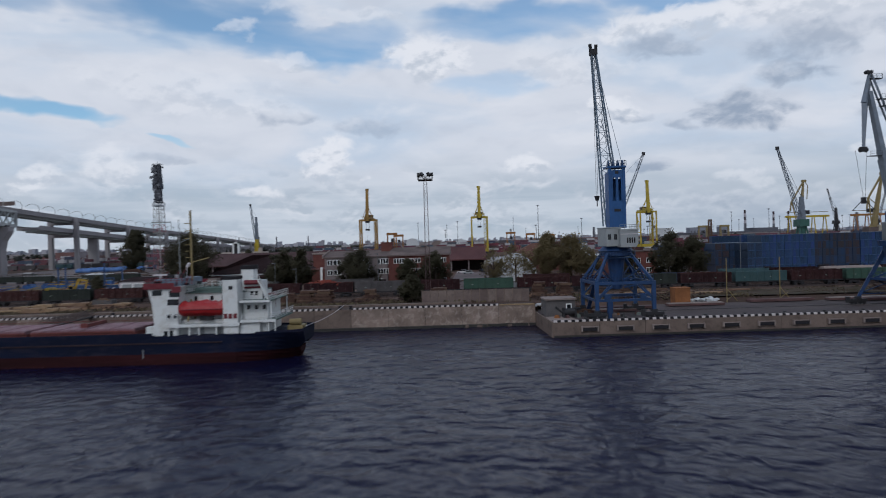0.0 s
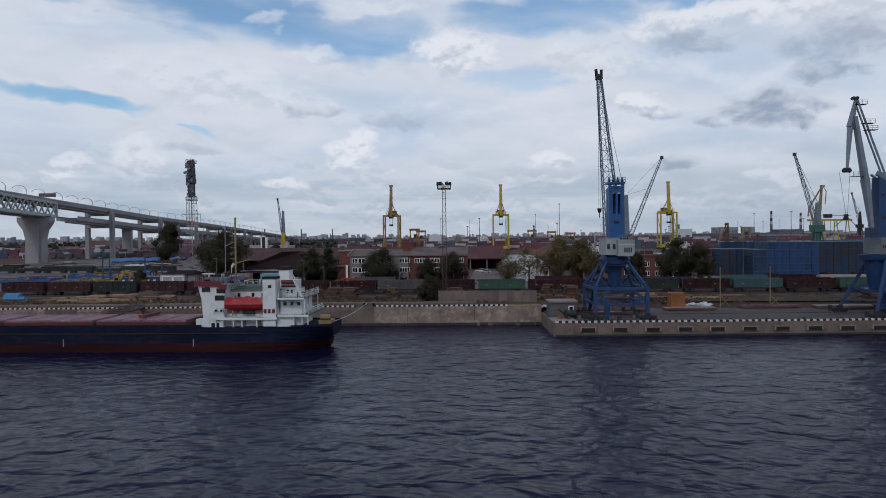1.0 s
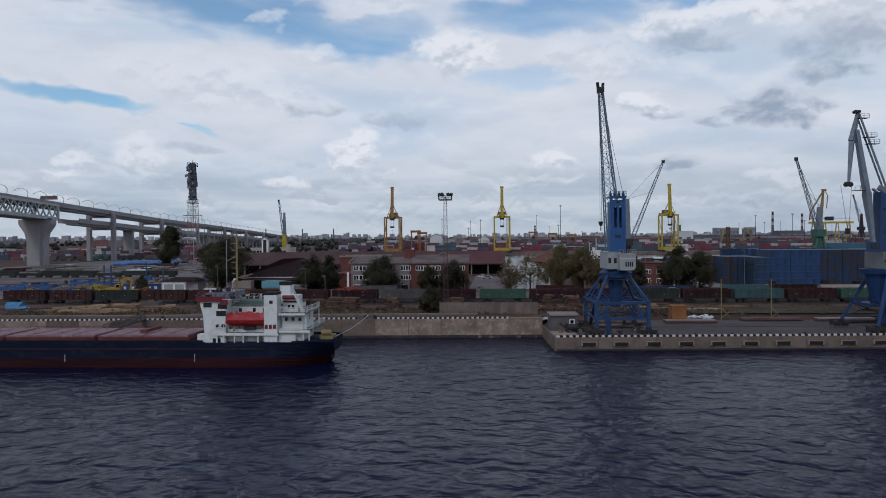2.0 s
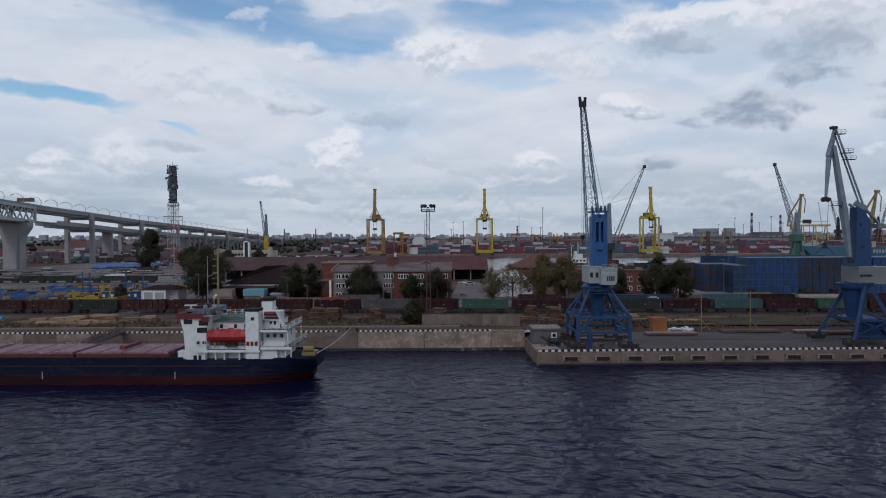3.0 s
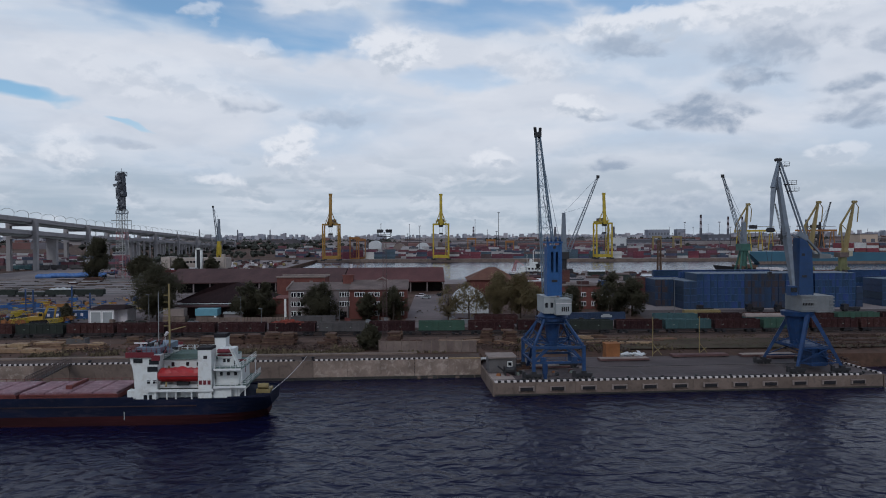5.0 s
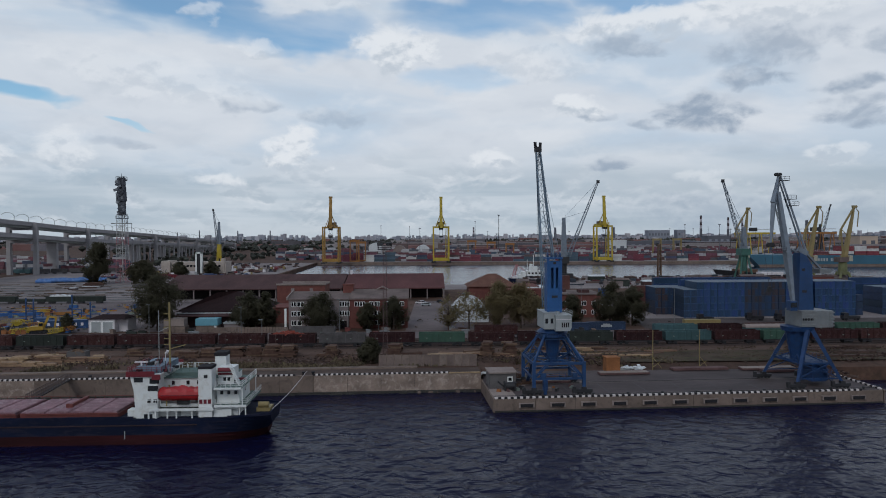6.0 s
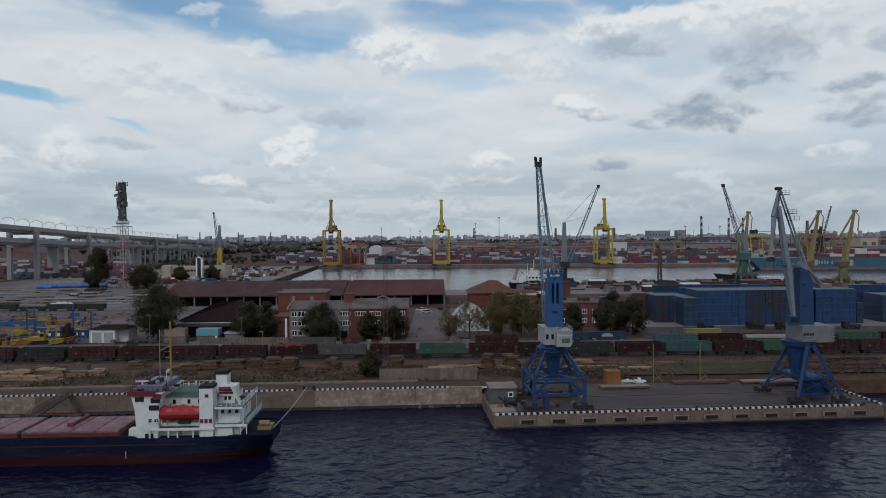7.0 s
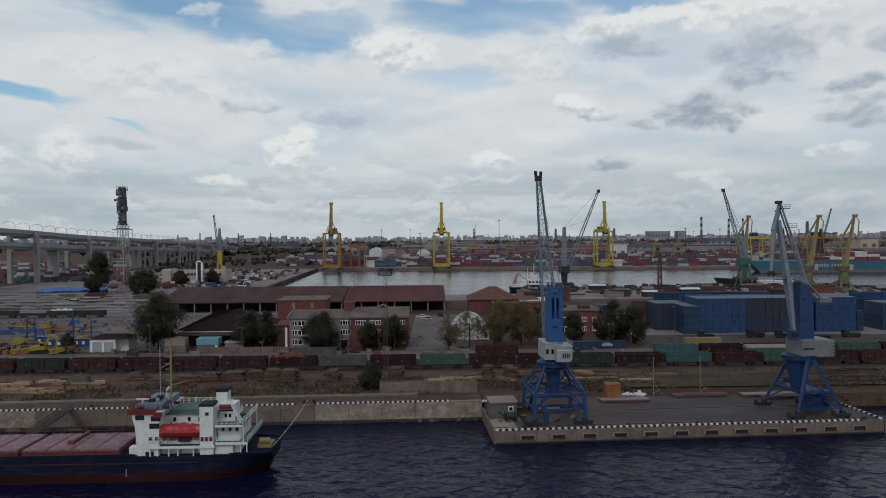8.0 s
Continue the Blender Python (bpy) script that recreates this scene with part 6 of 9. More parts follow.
BROWN_YELLOW = material("brown_yellow", (0.27, 0.15, 0.03), 0.6, var=0.3, scale=0.1, fine=0.8, stain=(0.16, 0.07, 0.03))
BOOM_PALE = material("faded_white", (0.34, 0.34, 0.33), 0.7, var=0.2)
RED_PALE = material("faded_red", (0.30, 0.11, 0.12), 0.7, var=0.15)
CLAD_PALE = material("pale_cladding", (0.16, 0.18, 0.19), 0.8, var=0.3, scale=0.4, fine=1.5)
CLAD = material("dark_cladding", (0.065, 0.075, 0.085), 0.8, var=0.4, scale=0.3, fine=1.5, stain=(0.16, 0.17, 0.18), stain_amount=0.5)


MAST_RED = material("mast_red_brown", (0.075, 0.040, 0.040), 0.7, var=0.25, scale=0.5)


def flood_mast(x, y, z, h, label="slim floodlight mast with lamp ring"):
    t = thing("floodlight_mast", label, "light mast", pose(x, y, z))
    part("mast", S().truss((0, 0, 0), (0, 0, h - 1), 1.1, 0.7, 20, 0.09, 0.035), MAST_RED, t, "thin red-brown lattice mast")
    part("lamp_ring", S().box(-1.6, 1.6, -1.6, 1.6, h - 1.6, h - 1.4).rail([(-1.6, -1.6, h - 1.5), (1.6, -1.6, h - 1.5), (1.6, 1.6, h - 1.5), (-1.6, 1.6, h - 1.5), (-1.6, -1.6, h - 1.5)], 1.0, 1.6, 0.08), DARK_STEEL, t)
    for a in range(6):
        q = a * math.pi / 3
        part("floodlight", S().box(-0.35, 0.35, -0.25, 0.25, -0.35, 0.35, pose(1.5 * math.cos(q), 1.5 * math.sin(q), h - 0.2, 20, 0, 60 * a)), DARK_STEEL, t)


for gx, gy, gm in ((-105, 778, BROWN_YELLOW), (17.2, 790, CRANE_YELLOW), (200, 782, CRANE_YELLOW)):
    container_gantry(gx, gy, gm)
build_bridge()
build_tower()
flood_mast(-11.3, 171.5, GZ + 0.3, 29.4)
luffing_crane(208.5, 452, BOOM_GREY, CRANE_GREEN, 17, 66, 14, (-15, -2), "green portal crane with grey lattice boom", width=4.5)
plate_crane(238.5, 520, 50, 2.5, "old yellow quay crane with folded jib")
plate_crane(253, 455, 48.5, 5.0, "old yellow quay crane with tall plate boom")
plate_crane(273.5, 450, 48.5, 5.5, "old yellow quay crane with tall plate boom")
luffing_crane(91.5, 462, BOOM_GREY, DARK_STEEL, 12, 66.5, 26, (22.5, -2), "dark mobile harbour crane with raised lattice boom", width=3.5, portal=False)
luffing_crane(-224, 760, BOOM_GREY, CRANE_YELLOW, 18, 60, 24, (-6, 0), "yellow tower crane with slim grey jib", width=2.0, slim=0.55)

# ---- buildings behind the railway ----


def window(parent, x, z, w, h, y=0.0, n=2, frame=FRAME_WHITE):
    p = part("window", S().box(x - 0.08, x + w + 0.08, y - 0.05, y + 0.02, z - 0.08, z + h + 0.08), frame, parent, "white window frame")
    k = (w - 0.1 * (n - 1)) / n
    for i in range(n):
        part("pane", S().box(x + i * (k + 0.1) + 0.05, x + i * (k + 0.1) + k - 0.05, y - 0.08, y - 0.05, z + 0.06, z + h - 0.06), DARK_GLASS, p)


def gable(x0, x1, y0, y1, z0, z1, ridge="x", over=0.5):
    s = S()
    if ridge == "x":
        ym = (y0 + y1) / 2
        s.extrude_x([(y0 - over, z0), (ym, z1), (y1 + over, z0), (y1 + over, z0 + 0.3), (ym, z1 + 0.35), (y0 - over, z0 + 0.3)], x0 - over, x1 + over)
    else:
        xm = (x0 + x1) / 2
        s.extrude_y([(x0 - over, z0), (x0 - over, z0 + 0.3), (xm, z1 + 0.35), (x1 + over, z0 + 0.3), (x1 + over, z0), (xm, z1)], y0 - over, y1 + over)
    return s


def office_block():
    t = thing("office_building", "three-storey brick and grey office building with flat roof", "building", pose(-47.6, 236, GZ))
    part("grey_wall", S().box(0, 20.4, 0, 12, 0, 9.8), BRICK_PALE, t, "grey rendered wall")
    part("brick_wall", S().box(20.4, 40.2, 0.2, 12, 0, 9.9), BRICK, t, "red brick wall")
    part("roof", S().extrude_x([(-0.4, 9.75), (12.4, 9.75), (12.4, 11.7), (11.4, 11.9), (-0.4, 10.1)], -0.3, 20.3), ROOF_GREY, t, "mossy grey sloping roof")
    part("roof", S().extrude_x([(-0.2, 9.9), (12.4, 9.9), (12.4, 12.3), (11.4, 12.6), (-0.2, 10.25)], 20.5, 40.5), ROOF_GREY, t, "mossy sloping roof")
    part("eave", S().box(20.6, 40.5, -0.35, -0.22, 9.85, 10.15), ROOF_RED_FLAT, t)
    part("parapet", S().extrude_x([(-0.5, 9.8), (12.5, 9.8), (12.5, 12.4), (-0.5, 10.7)], -0.75, -0.35), CONCRETE_PALE, t)
    part("roof_hut", S().box(17.4, 21.0, 8.5, 12, 10.1, 14.2).box(17.2, 21.2, 8.3, 12.2, 14.2, 14.5), BRICK, t, "brick stair hut on the roof")
    part("roof_gable", gable(29, 33, 10.4, 12.4, 12.2, 13.2, "y", 0.2), CONCRETE_PALE, t)
    for z in (1.2, 4.4, 7.6):
        for x, w, n in ((0.9, 1.6, 2), (2.9, 2.2, 2), (8.0, 1.6, 2), (12.6, 1.6, 2), (17.2, 3.3, 4)):
            if z < 2 and x > 2:
                w, n = 1.4, 1
            window(t, x, z, w, 1.55, 0, n)
    for z in (1.2, 4.4, 7.6):
        for x, w, n in ((22.3, 3.4, 4), (27.2, 1.4, 2), (29.1, 1.7, 2), (33.2, 1.0, 1), (35.0, 1.8, 2), (37.6, 1.4, 2)):
            if z < 7 and n > 2:
                continue
            window(t, x, z, w, 1.45, 0.2, n)
    # black sheet paints the shade inside the entrance
    part("entrance", S().box(17.4, 19.6, -0.06, 0.02, 0, 2.6), SHADE_BLACK, t)
    part("downpipe", S().beam((20.3, -0.15, 0), (20.3, -0.15, 9.8), 0.2), DARK_STEEL, t)
    part("white_pipe", S().beam((-1.0, -0.6, 0), (-1.0, -0.6, 7.0), 0.7, 0.3), FRAME_WHITE, t, "white ribbed pipe")


ROOF_RED_FLAT = material("roof_red_flat", (0.17, 0.13, 0.115), 0.9, var=0.2, scale=0.3, fine=1.5, stain=(0.1, 0.07, 0.06))


def long_shed():
    t = thing("warehouse", "long low warehouse with brown roof and open dark bays", "warehouse", pose(0, 0, GZ))
    for i, (x0, x1, mat) in enumerate(((-132, -42.5, ROOF_BROWN), (-42, 8.5, ROOF_RED))):
        part("roof", S().extrude_x([(344, 5.0), (372, 10.6), (398, 5.0), (398, 5.4), (372, 11.1), (344, 5.5)], x0, x1), mat, t, "long ribbed brown roof")
        # black box set back in the bays, painted as the shade under the roof
        part("back_wall", S().box(x0 + 1, x1 - 1, 352, 396, 0, 5.0), SHADE_BLACK, t)
        n = int((x1 - x0) / 8)
        for k in range(n + 1):
            x = x0 + 0.5 + k * (x1 - x0 - 1) / n
            part("post", S().box(x - 0.3, x + 0.3, 345, 345.6, 0, 5.2), BRICK_PALE, t)
    part("roof_vent", S().box(-41, -40, 371, 373, 10.8, 13.0), WALL_WHITE, t)


def dark_hall():
    t = thing("brick_hall", "dark brown hall with low gabled roof", "hall", pose(0, 0, GZ))
    part("wall", S().box(-86, -58, 243, 268, 0, 6.0), ROOF_BROWN, t)
    part("roof", S().add([(-87.5, 241, 5.6), (-56.5, 241, 5.6), (-56.5, 269, 5.6), (-87.5, 269, 5.6), (-76, 252, 11.4), (-70, 258, 11.4)], [(0, 1, 5, 4), (1, 2, 5), (2, 3, 4, 5), (3, 0, 4), (3, 2, 1, 0)]), RUST_DARK, t, "dark brown hipped roof")
    part("fascia", S().box(-87.0, -66.0, 240.7, 240.95, 5.0, 5.3), TARP, t, "row of white fascia boards")
    part("canopy", S().box(-87, -60, 237, 243, 4.3, 4.7), ROOF_BROWN, t)
    part("annex", S().box(-62, -50, 252, 266, 0, 5.5).box(-62.3, -49.7, 251.7, 266.3, 5.5, 5.8), BRICK, t)


RUST_DARK = material("dark_red_boards", (0.018, 0.009, 0.009), 0.9, var=0.3, scale=0.4, fine=3, stretch=(3, 1, 0.4))


def brick_blocks():
    t = thing("brick_workshop", "low red brick workshop with pale flat roof edge", "building", pose(-65, 300, GZ))
    part("wall", S().box(0, 20.6, 0, 14, 0, 10.2), BRICK, t)
    part("roof", S().box(-0.3, 20.9, -0.3, 14.3, 10.2, 10.5), ROOF_GREY, t)
    part("parapet", S().box(-0.3, 20.9, -0.35, 0.1, 10.5, 11.0).box(-0.3, 20.9, 13.9, 14.3, 10.5, 11.0), CONCRETE_PALE, t)
    for x in (6, 14):
        part("bay", S().box(x, x + 1.4, -0.1, 0.1, 7.0, 9), BRICK_PALE, t)
    t = thing("brick_house", "brick building with hipped brown roof", "building", pose(20, 335, GZ))
    part("wall", S().box(0, 34, 0, 20, 0, 6.5), BRICK, t)
    part("wing_wall", S().box(10, 34, -9, 0, 0, 5.4).box(9.7, 34.3, -9.3, 0, 5.4, 5.8), BRICK, t)
    s = S()
    s.add([(-1, -1, 6.5), (24, -1, 6.5), (24, 21, 6.5), (-1, 21, 6.5), (10, 10, 12.2), (14, 10, 12.2)], [(0, 1, 5, 4), (1, 2, 5), (2, 3, 4, 5), (3, 0, 4), (3, 2, 1, 0)])
    part("roof", s, ROOF_HIP, t, "brown hipped roof")
    part("white_roof", S().box(24, 42, -3, 14, 5.6, 6.2), TARP, t, "white flat roof")
    for i in range(5):
        # black sheets paint the shade inside the doorways
        part("doorway", S().box(11.5 + i * 4.4, 14.2 + i * 4.4, -9.06, -8.98, 0.2, 3.4), SHADE_BLACK, t)
    t = thing("brick_house", "red brick building with flat brown roof behind the trees", "building", pose(49, 262, GZ))
    part("wall", S().box(0, 16.5, 0, 18, 0, 8.6), BRICK, t)
    part("roof", S().box(-0.4, 16.9, -0.4, 18.4, 8.6, 9.0), ROOF_GREY, t)
    part("roof_box", S().box(9, 13, 4, 8, 9, 10.2), ROOF_BROWN, t)
    part("roof_box", S().box(3, 5, 9, 12, 9, 10), ROOF_BROWN, t)
    for i in range(4):
        window(t, 1.6 + i * 3.8, 4.6, 1.6, 1.6)
        window(t, 1.6 + i * 3.8, 1.2, 1.6, 1.6)
    t = thing("stair_block", "narrow blue and white stair block beside the brick building", "building", pose(66, 262, GZ))
    part("wall", S().box(0, 2.8, 0, 6, 0, 6.0), WALL_WHITE, t)
    part("upper_wall", S().box(0, 2.8, 0, 6, 6.0, 10.6), CRANE_BLUE, t)
    part("door", S().box(0.8, 2.0, -0.06, 0, 0, 5.2), BOOM_GREY, t)


ROOF_HIP = material("hip_roof", (0.115, 0.062, 0.045), 0.9, var=0.2, scale=0.3, fine=2)


def garage():
    t = thing("garage", "white two-door garage with dark red roof", "garage", pose(-112.5, 231.5, GZ, 0, 0, -2))
    part("wall", S().box(0, 8.6, 0, 9, 0, 4.4).box(8.6, 11.8, 2.5, 9, 0, 4.2), WALL_WHITE, t)
    part("roof", S().add([(-0.4, -0.5, 4.4), (12.2, -0.5, 4.4), (12.2, 9.4, 4.4), (-0.4, 9.4, 4.4), (2.5, 4.5, 5.6), (10.5, 4.5, 5.6)], [(0, 1, 5, 4), (1, 2, 5), (2, 3, 4, 5), (3, 0, 4), (3, 2, 1, 0)]), RUST_DARK, t, "dark red hipped roof")
    for x in (0.9, 4.8):
        part("door", S().box(x, x + 3.2, -0.06, 0, 0.1, 3.5), HOUSE_GREY, t, "grey roller door")
        part("door_frame", S().box(x - 0.25, x, -0.1, 0, 0, 3.8).box(x + 3.2, x + 3.45, -0.1, 0, 0, 3.8).box(x - 0.25, x + 3.45, -0.1, 0, 3.5, 3.8), FRAME_WHITE, t)


def sheds_row():
    t = thing("kiosk", "light blue flat-roofed kiosk", "kiosk", pose(-76.6, 229.5, GZ))
    part("wall", S().box(0, 6.8, 0, 4, 0, 2.3), CONCRETE, t)
    part("fascia", S().box(-0.2, 7.0, -0.3, 4.2, 2.3, 4.5), KIOSK_BLUE, t, "light blue fascia")
    part("door", S().box(5.9, 6.6, -0.08, 0, 0, 2.2), FRAME_WHITE, t)
    t = thing("hut", "weathered grey block hut with brick base", "hut", pose(-87.5, 229.5, GZ))
    part("wall", S().box(0, 7.2, 0, 4, 0, 2.0), CONCRETE, t)
    part("upper_wall", S().box(0.2, 6.8, 0.2, 3.8, 2.1, 4.6), CONCRETE_PALE, t)
    t = thing("hut", "pale hut with shallow roof under the trees", "hut", pose(-68.0, 231, GZ))
    part("wall", S().box(0, 6.2, 0, 4, 0, 2.6), BRICK_PALE, t)
    part("roof", S().box(-0.2, 6.5, -0.3, 4.3, 2.6, 3.1), HOUSE_GREY, t)
    t = thing("site_fence", "grey board fence along the railway road", "fence", pose(-70, 226.5, GZ))
    for i in range(24):
        part("board", S().box(i * 1.0, i * 1.0 + 0.9, 0, 0.08, 0, 2.0), CONCRETE, t)
    t = thing("long_hall", "long pale flat-roofed hall with windows by the basin", "building", pose(-212, 566, GZ))
    part("wall", S().box(0, 50, 0, 16, 0, 10.6), CREAM_WALL, t)
    part("end_block", S().box(-1, 6, -2, 14, 0, 11.6), CREAM_WALL, t, "pale end block")
    part("stair_turret", S().box(46.5, 49, -1, 3, 0, 13.5), CREAM_WALL, t)
    part("frame_tower", S().box(26.4, 27.5, -3, 0, 0, 18.5).box(30.4, 31.5, -3, 0, 0, 18.5).box(26.4, 31.5, -3, 0, 17.4, 18.5).box(27.5, 30.4, -2.8, 0, 0.0, 1.0), FRAME_WHITE, t, "white frame round a dark stair shaft")
    part("stair_shaft", S().box(27.5, 30.4, -2.4, -0.1, 1.0, 17.4), DARK_STEEL, t)
    for i in range(14):
        part("window", S().box(7.2 + i * 2.8, 9.2 + i * 2.8, -0.08, 0.0, 6.6, 8.2), DARK_GLASS, t)


def white_dome():
    t = thing("sheeted_store", "rounded white sheeted storage tent behind trees", "tent", pose(14.6, 250, GZ))
    pts = [(-7 + 14 * i / 14, 9.6 * math.sin(math.pi * (0.06 + 0.88 * i / 14)) ** 0.55) for i in range(15)]
    s = S()
    for i, (x, z) in enumerate(pts):
        s.v += [(x, 0, z), (x, 10, z * 0.96)]
    for i in range(14):
        s.f.append((2 * i, 2 * i + 2, 2 * i + 3, 2 * i + 1))
    s.add([(x, 0.02, z) for x, z in pts] + [(7, 0.02, 0), (-7, 0.02, 0)], [tuple(range(16, -1, -1))])
    part("sheeting", s, TARP, t)
    for x in (-5, -2, 1, 4):
        part("rib", S().path([(x, -0.1, 0.5), (x, -0.1, 8.0)], 0.15), HOUSE_GREY, t)


def pier_hut():
    t = thing("pier_hut", "grey concrete pier hut with small square window", "hut", PIER @ pose(0.4, 10.2, PTOP))
    part("wall", S().box(0, 5.6, 0, 5.2, 0, 3.0), HUT_GREY, t)
    part("roof", S().box(-0.2, 5.9, -0.3, 5.5, 3.0, 3.3), CONCRETE_PALE, t, "flat concrete roof slab")
    part("window_frame", S().box(3.8, 4.9, -0.06, 0, 1.2, 2.3), FRAME_WHITE, t)
    part("window_pane", S().box(4.0, 4.7, -0.09, -0.06, 1.4, 2.1), DARK_GLASS, t)
    part("ladder", S().rail([(5.7, -0.4, 0), (6.2, -0.4, 0)], 4.6, 0.5, 0.06, 9), DARK_STEEL, t)
    t = thing("winch", "dark rusty capstan winch beside the hut", "winch", PIER @ pose(4.2, 7.2, PTOP))
    part("drum", S().tube((-0.9, 0, 1.0), (0.9, 0, 1.0), 0.7, n=12), DARK_STEEL, t)
    part("frame", S().box(-1.2, -0.9, -0.8, 0.8, 0, 1.8).box(0.9, 1.2, -0.8, 0.8, 0, 1.8).beam((-2.6, -0.3, 2.0), (-0.9, 0, 0.6), 0.35), DARK_STEEL, t)


HUT_GREY = material("hut_grey", (0.11, 0.11, 0.105), 0.9, var=0.2, scale=0.6, stain=(0.06, 0.055, 0.05))
office_block()
long_shed()
dark_hall()
brick_blocks()
garage()
sheds_row()
white_dome()
pier_hut()

# ---- containers, machines, timber, poles ----


def corrugated(L, w=1.22):
    """The outline of a box with folded steel walls."""
    n = int(L / 0.55)
    pts = []
    for k in range(n):
        x0 = -L / 2 + 0.15 + k * (L - 0.3) / n
        d = (L - 0.3) / n
        pts += [(x0, -w), (x0 + d * 0.45, -w), (x0 + d * 0.5, -w + 0.06), (x0 + d * 0.95, -w + 0.06)]
    return [(-L / 2, -w)] + pts + [(L / 2, -w), (L / 2, w), (-L / 2, w)]


def container(L, mat, label, m):
    """A box lying sideways: folded walls, corner posts, rails."""
    t = thing("shipping_container", label, "container", m, group="stacked shipping containers")
    part("body", S().prism(corrugated(L), 0.1, 2.55), mat, t)
    for x in (-L / 2 - 0.01, L / 2 - 0.13):
        for y in (-1.26, 1.1):
            part("corner_post", S().box(x, x + 0.14, y, y + 0.16, 0, 2.6), mat, t)
    part("top_rail", S().box(-L / 2 + 0.14, L / 2 - 0.14, -1.27, -1.15, 2.46, 2.6), mat, t)
    part("bottom_rail", S().box(-L / 2 + 0.14, L / 2 - 0.14, -1.27, -1.15, 0, 0.16), mat, t)
    return t


BLUE_BOX = material("container_blue", (0.009, 0.035, 0.110), 0.6, var=0.25, scale=0.3, fine=2, stain=(0.035, 0.05, 0.09), stain_amount=0.5, per_object=0.45)
NAVY_BOX = material("container_navy", (0.014, 0.029, 0.064), 0.65, var=0.25, scale=0.3, fine=2, per_object=0.25)
BROWN_BOX = material("container_brown", (0.085, 0.032, 0.028), 0.7, var=0.25, scale=0.3, fine=2, per_object=0.25)


def stack(x0, y, nx, nz, L, mat, label, rows=1, turn=0.0, skip=0.0, seed=0, end_on=False):
    g = rnd(seed)
    first = None
    step = 2.62 if end_on else L + 0.25
    for r in range(rows):
        for i in range(nx):
            for k in range(nz):
                if k == nz - 1 and g.random() < skip:
                    continue
                m = pose(x0 + (i + 0.5) * step, y + r * 2.6, GZ + 0.06 + k * 2.62, 0, 0, 90 if end_on else turn)
                if first is None:
                    first = container(L, mat, label, m)
                else:
                    copy_thing(first, m)
    return first


# paler than the boxes, to paint the highlights along edges and rods
ROD_BLUE = material("rod_pale_blue", (0.022, 0.058, 0.130), 0.6, var=0.2)
MIXED_BOX = island_palette("container_dark_mix", [(0.030, 0.022, 0.024), (0.011, 0.032, 0.080), (0.012, 0.030, 0.070), (0.020, 0.027, 0.050), (0.036, 0.022, 0.024)], 0.7, per="o")
# paler than the sides: sky light on the roofs, put into the colour
ROOF_LIT = material("container_roof_lit", (0.095, 0.12, 0.155), 0.7, var=0.25, scale=0.4, fine=2)


def end_stack(x0, y, nx, nz, mat, seed, frame_mat=ROD_BLUE):
    """Twelve-metre boxes set side by side with their door ends to the front."""
    g = rnd(900 + seed)
    t = thing("shipping_container", "stacked steel shipping container with its door end outward", "container", pose(0, 0, 0), group="stacked shipping containers")
    part("body", S().box(-1.22, 1.22, -6.08, 6.09, 0.05, 2.57), mat, t)
    ring = S()
    for x, z, u, v in ((1.24, 2.6, 1.07, 2.45), (1.24, 0.0, 1.07, 0.17), (-1.24, 0.0, -1.07, 0.17), (-1.24, 2.6, -1.07, 2.45)):
        ring.v += [(x, -6.14, z), (u, -6.14, v), (x, -5.98, z), (u, -5.98, v)]
    for k in range(4):
        n, o = 4 * k, 4 * ((k + 1) % 4)
        ring.f += [(n, o, o + 1, n + 1), (n + 1, o + 1, o + 3, n + 3), (n + 2, o + 2, o, n), (n + 3, o + 3, o + 2, n + 2)]
    part("end_frame", ring, frame_mat, t, "container end frame")
    for sx in (-1, 1):
        d = part("door", S().box(min(sx * 0.03, sx * 1.06), max(sx * 0.03, sx * 1.06), -6.11, -6.07, 0.18, 2.44), mat, t)
        for r in (0.35, 0.75):
            part("lock_rod", S().box(sx * r - 0.022, sx * r + 0.022, -6.15, -6.11, 0.14, 2.5), frame_mat, d)
    top = None
    for i in range(nx):
        for k in range(nz):
            m = pose(x0 + (i + 0.5) * 2.62, y + g.uniform(-0.12, 0.12), GZ + 0.06 + k * 2.62)
            if i == 0 and k == 0:
                t.matrix_world = m
            elif k == nz - 1 and top:
                copy_thing(top, m)
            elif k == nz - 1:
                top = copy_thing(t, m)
                # only the top tier gets this panel, pale to paint its light catch
                part("roof_panel", S().box(-1.2, 1.2, -6.16, 6.1, 2.6, 2.68), ROOF_LIT, top, "roof panel painted pale for the sky light it catches")
            else:
                copy_thing(t, m)


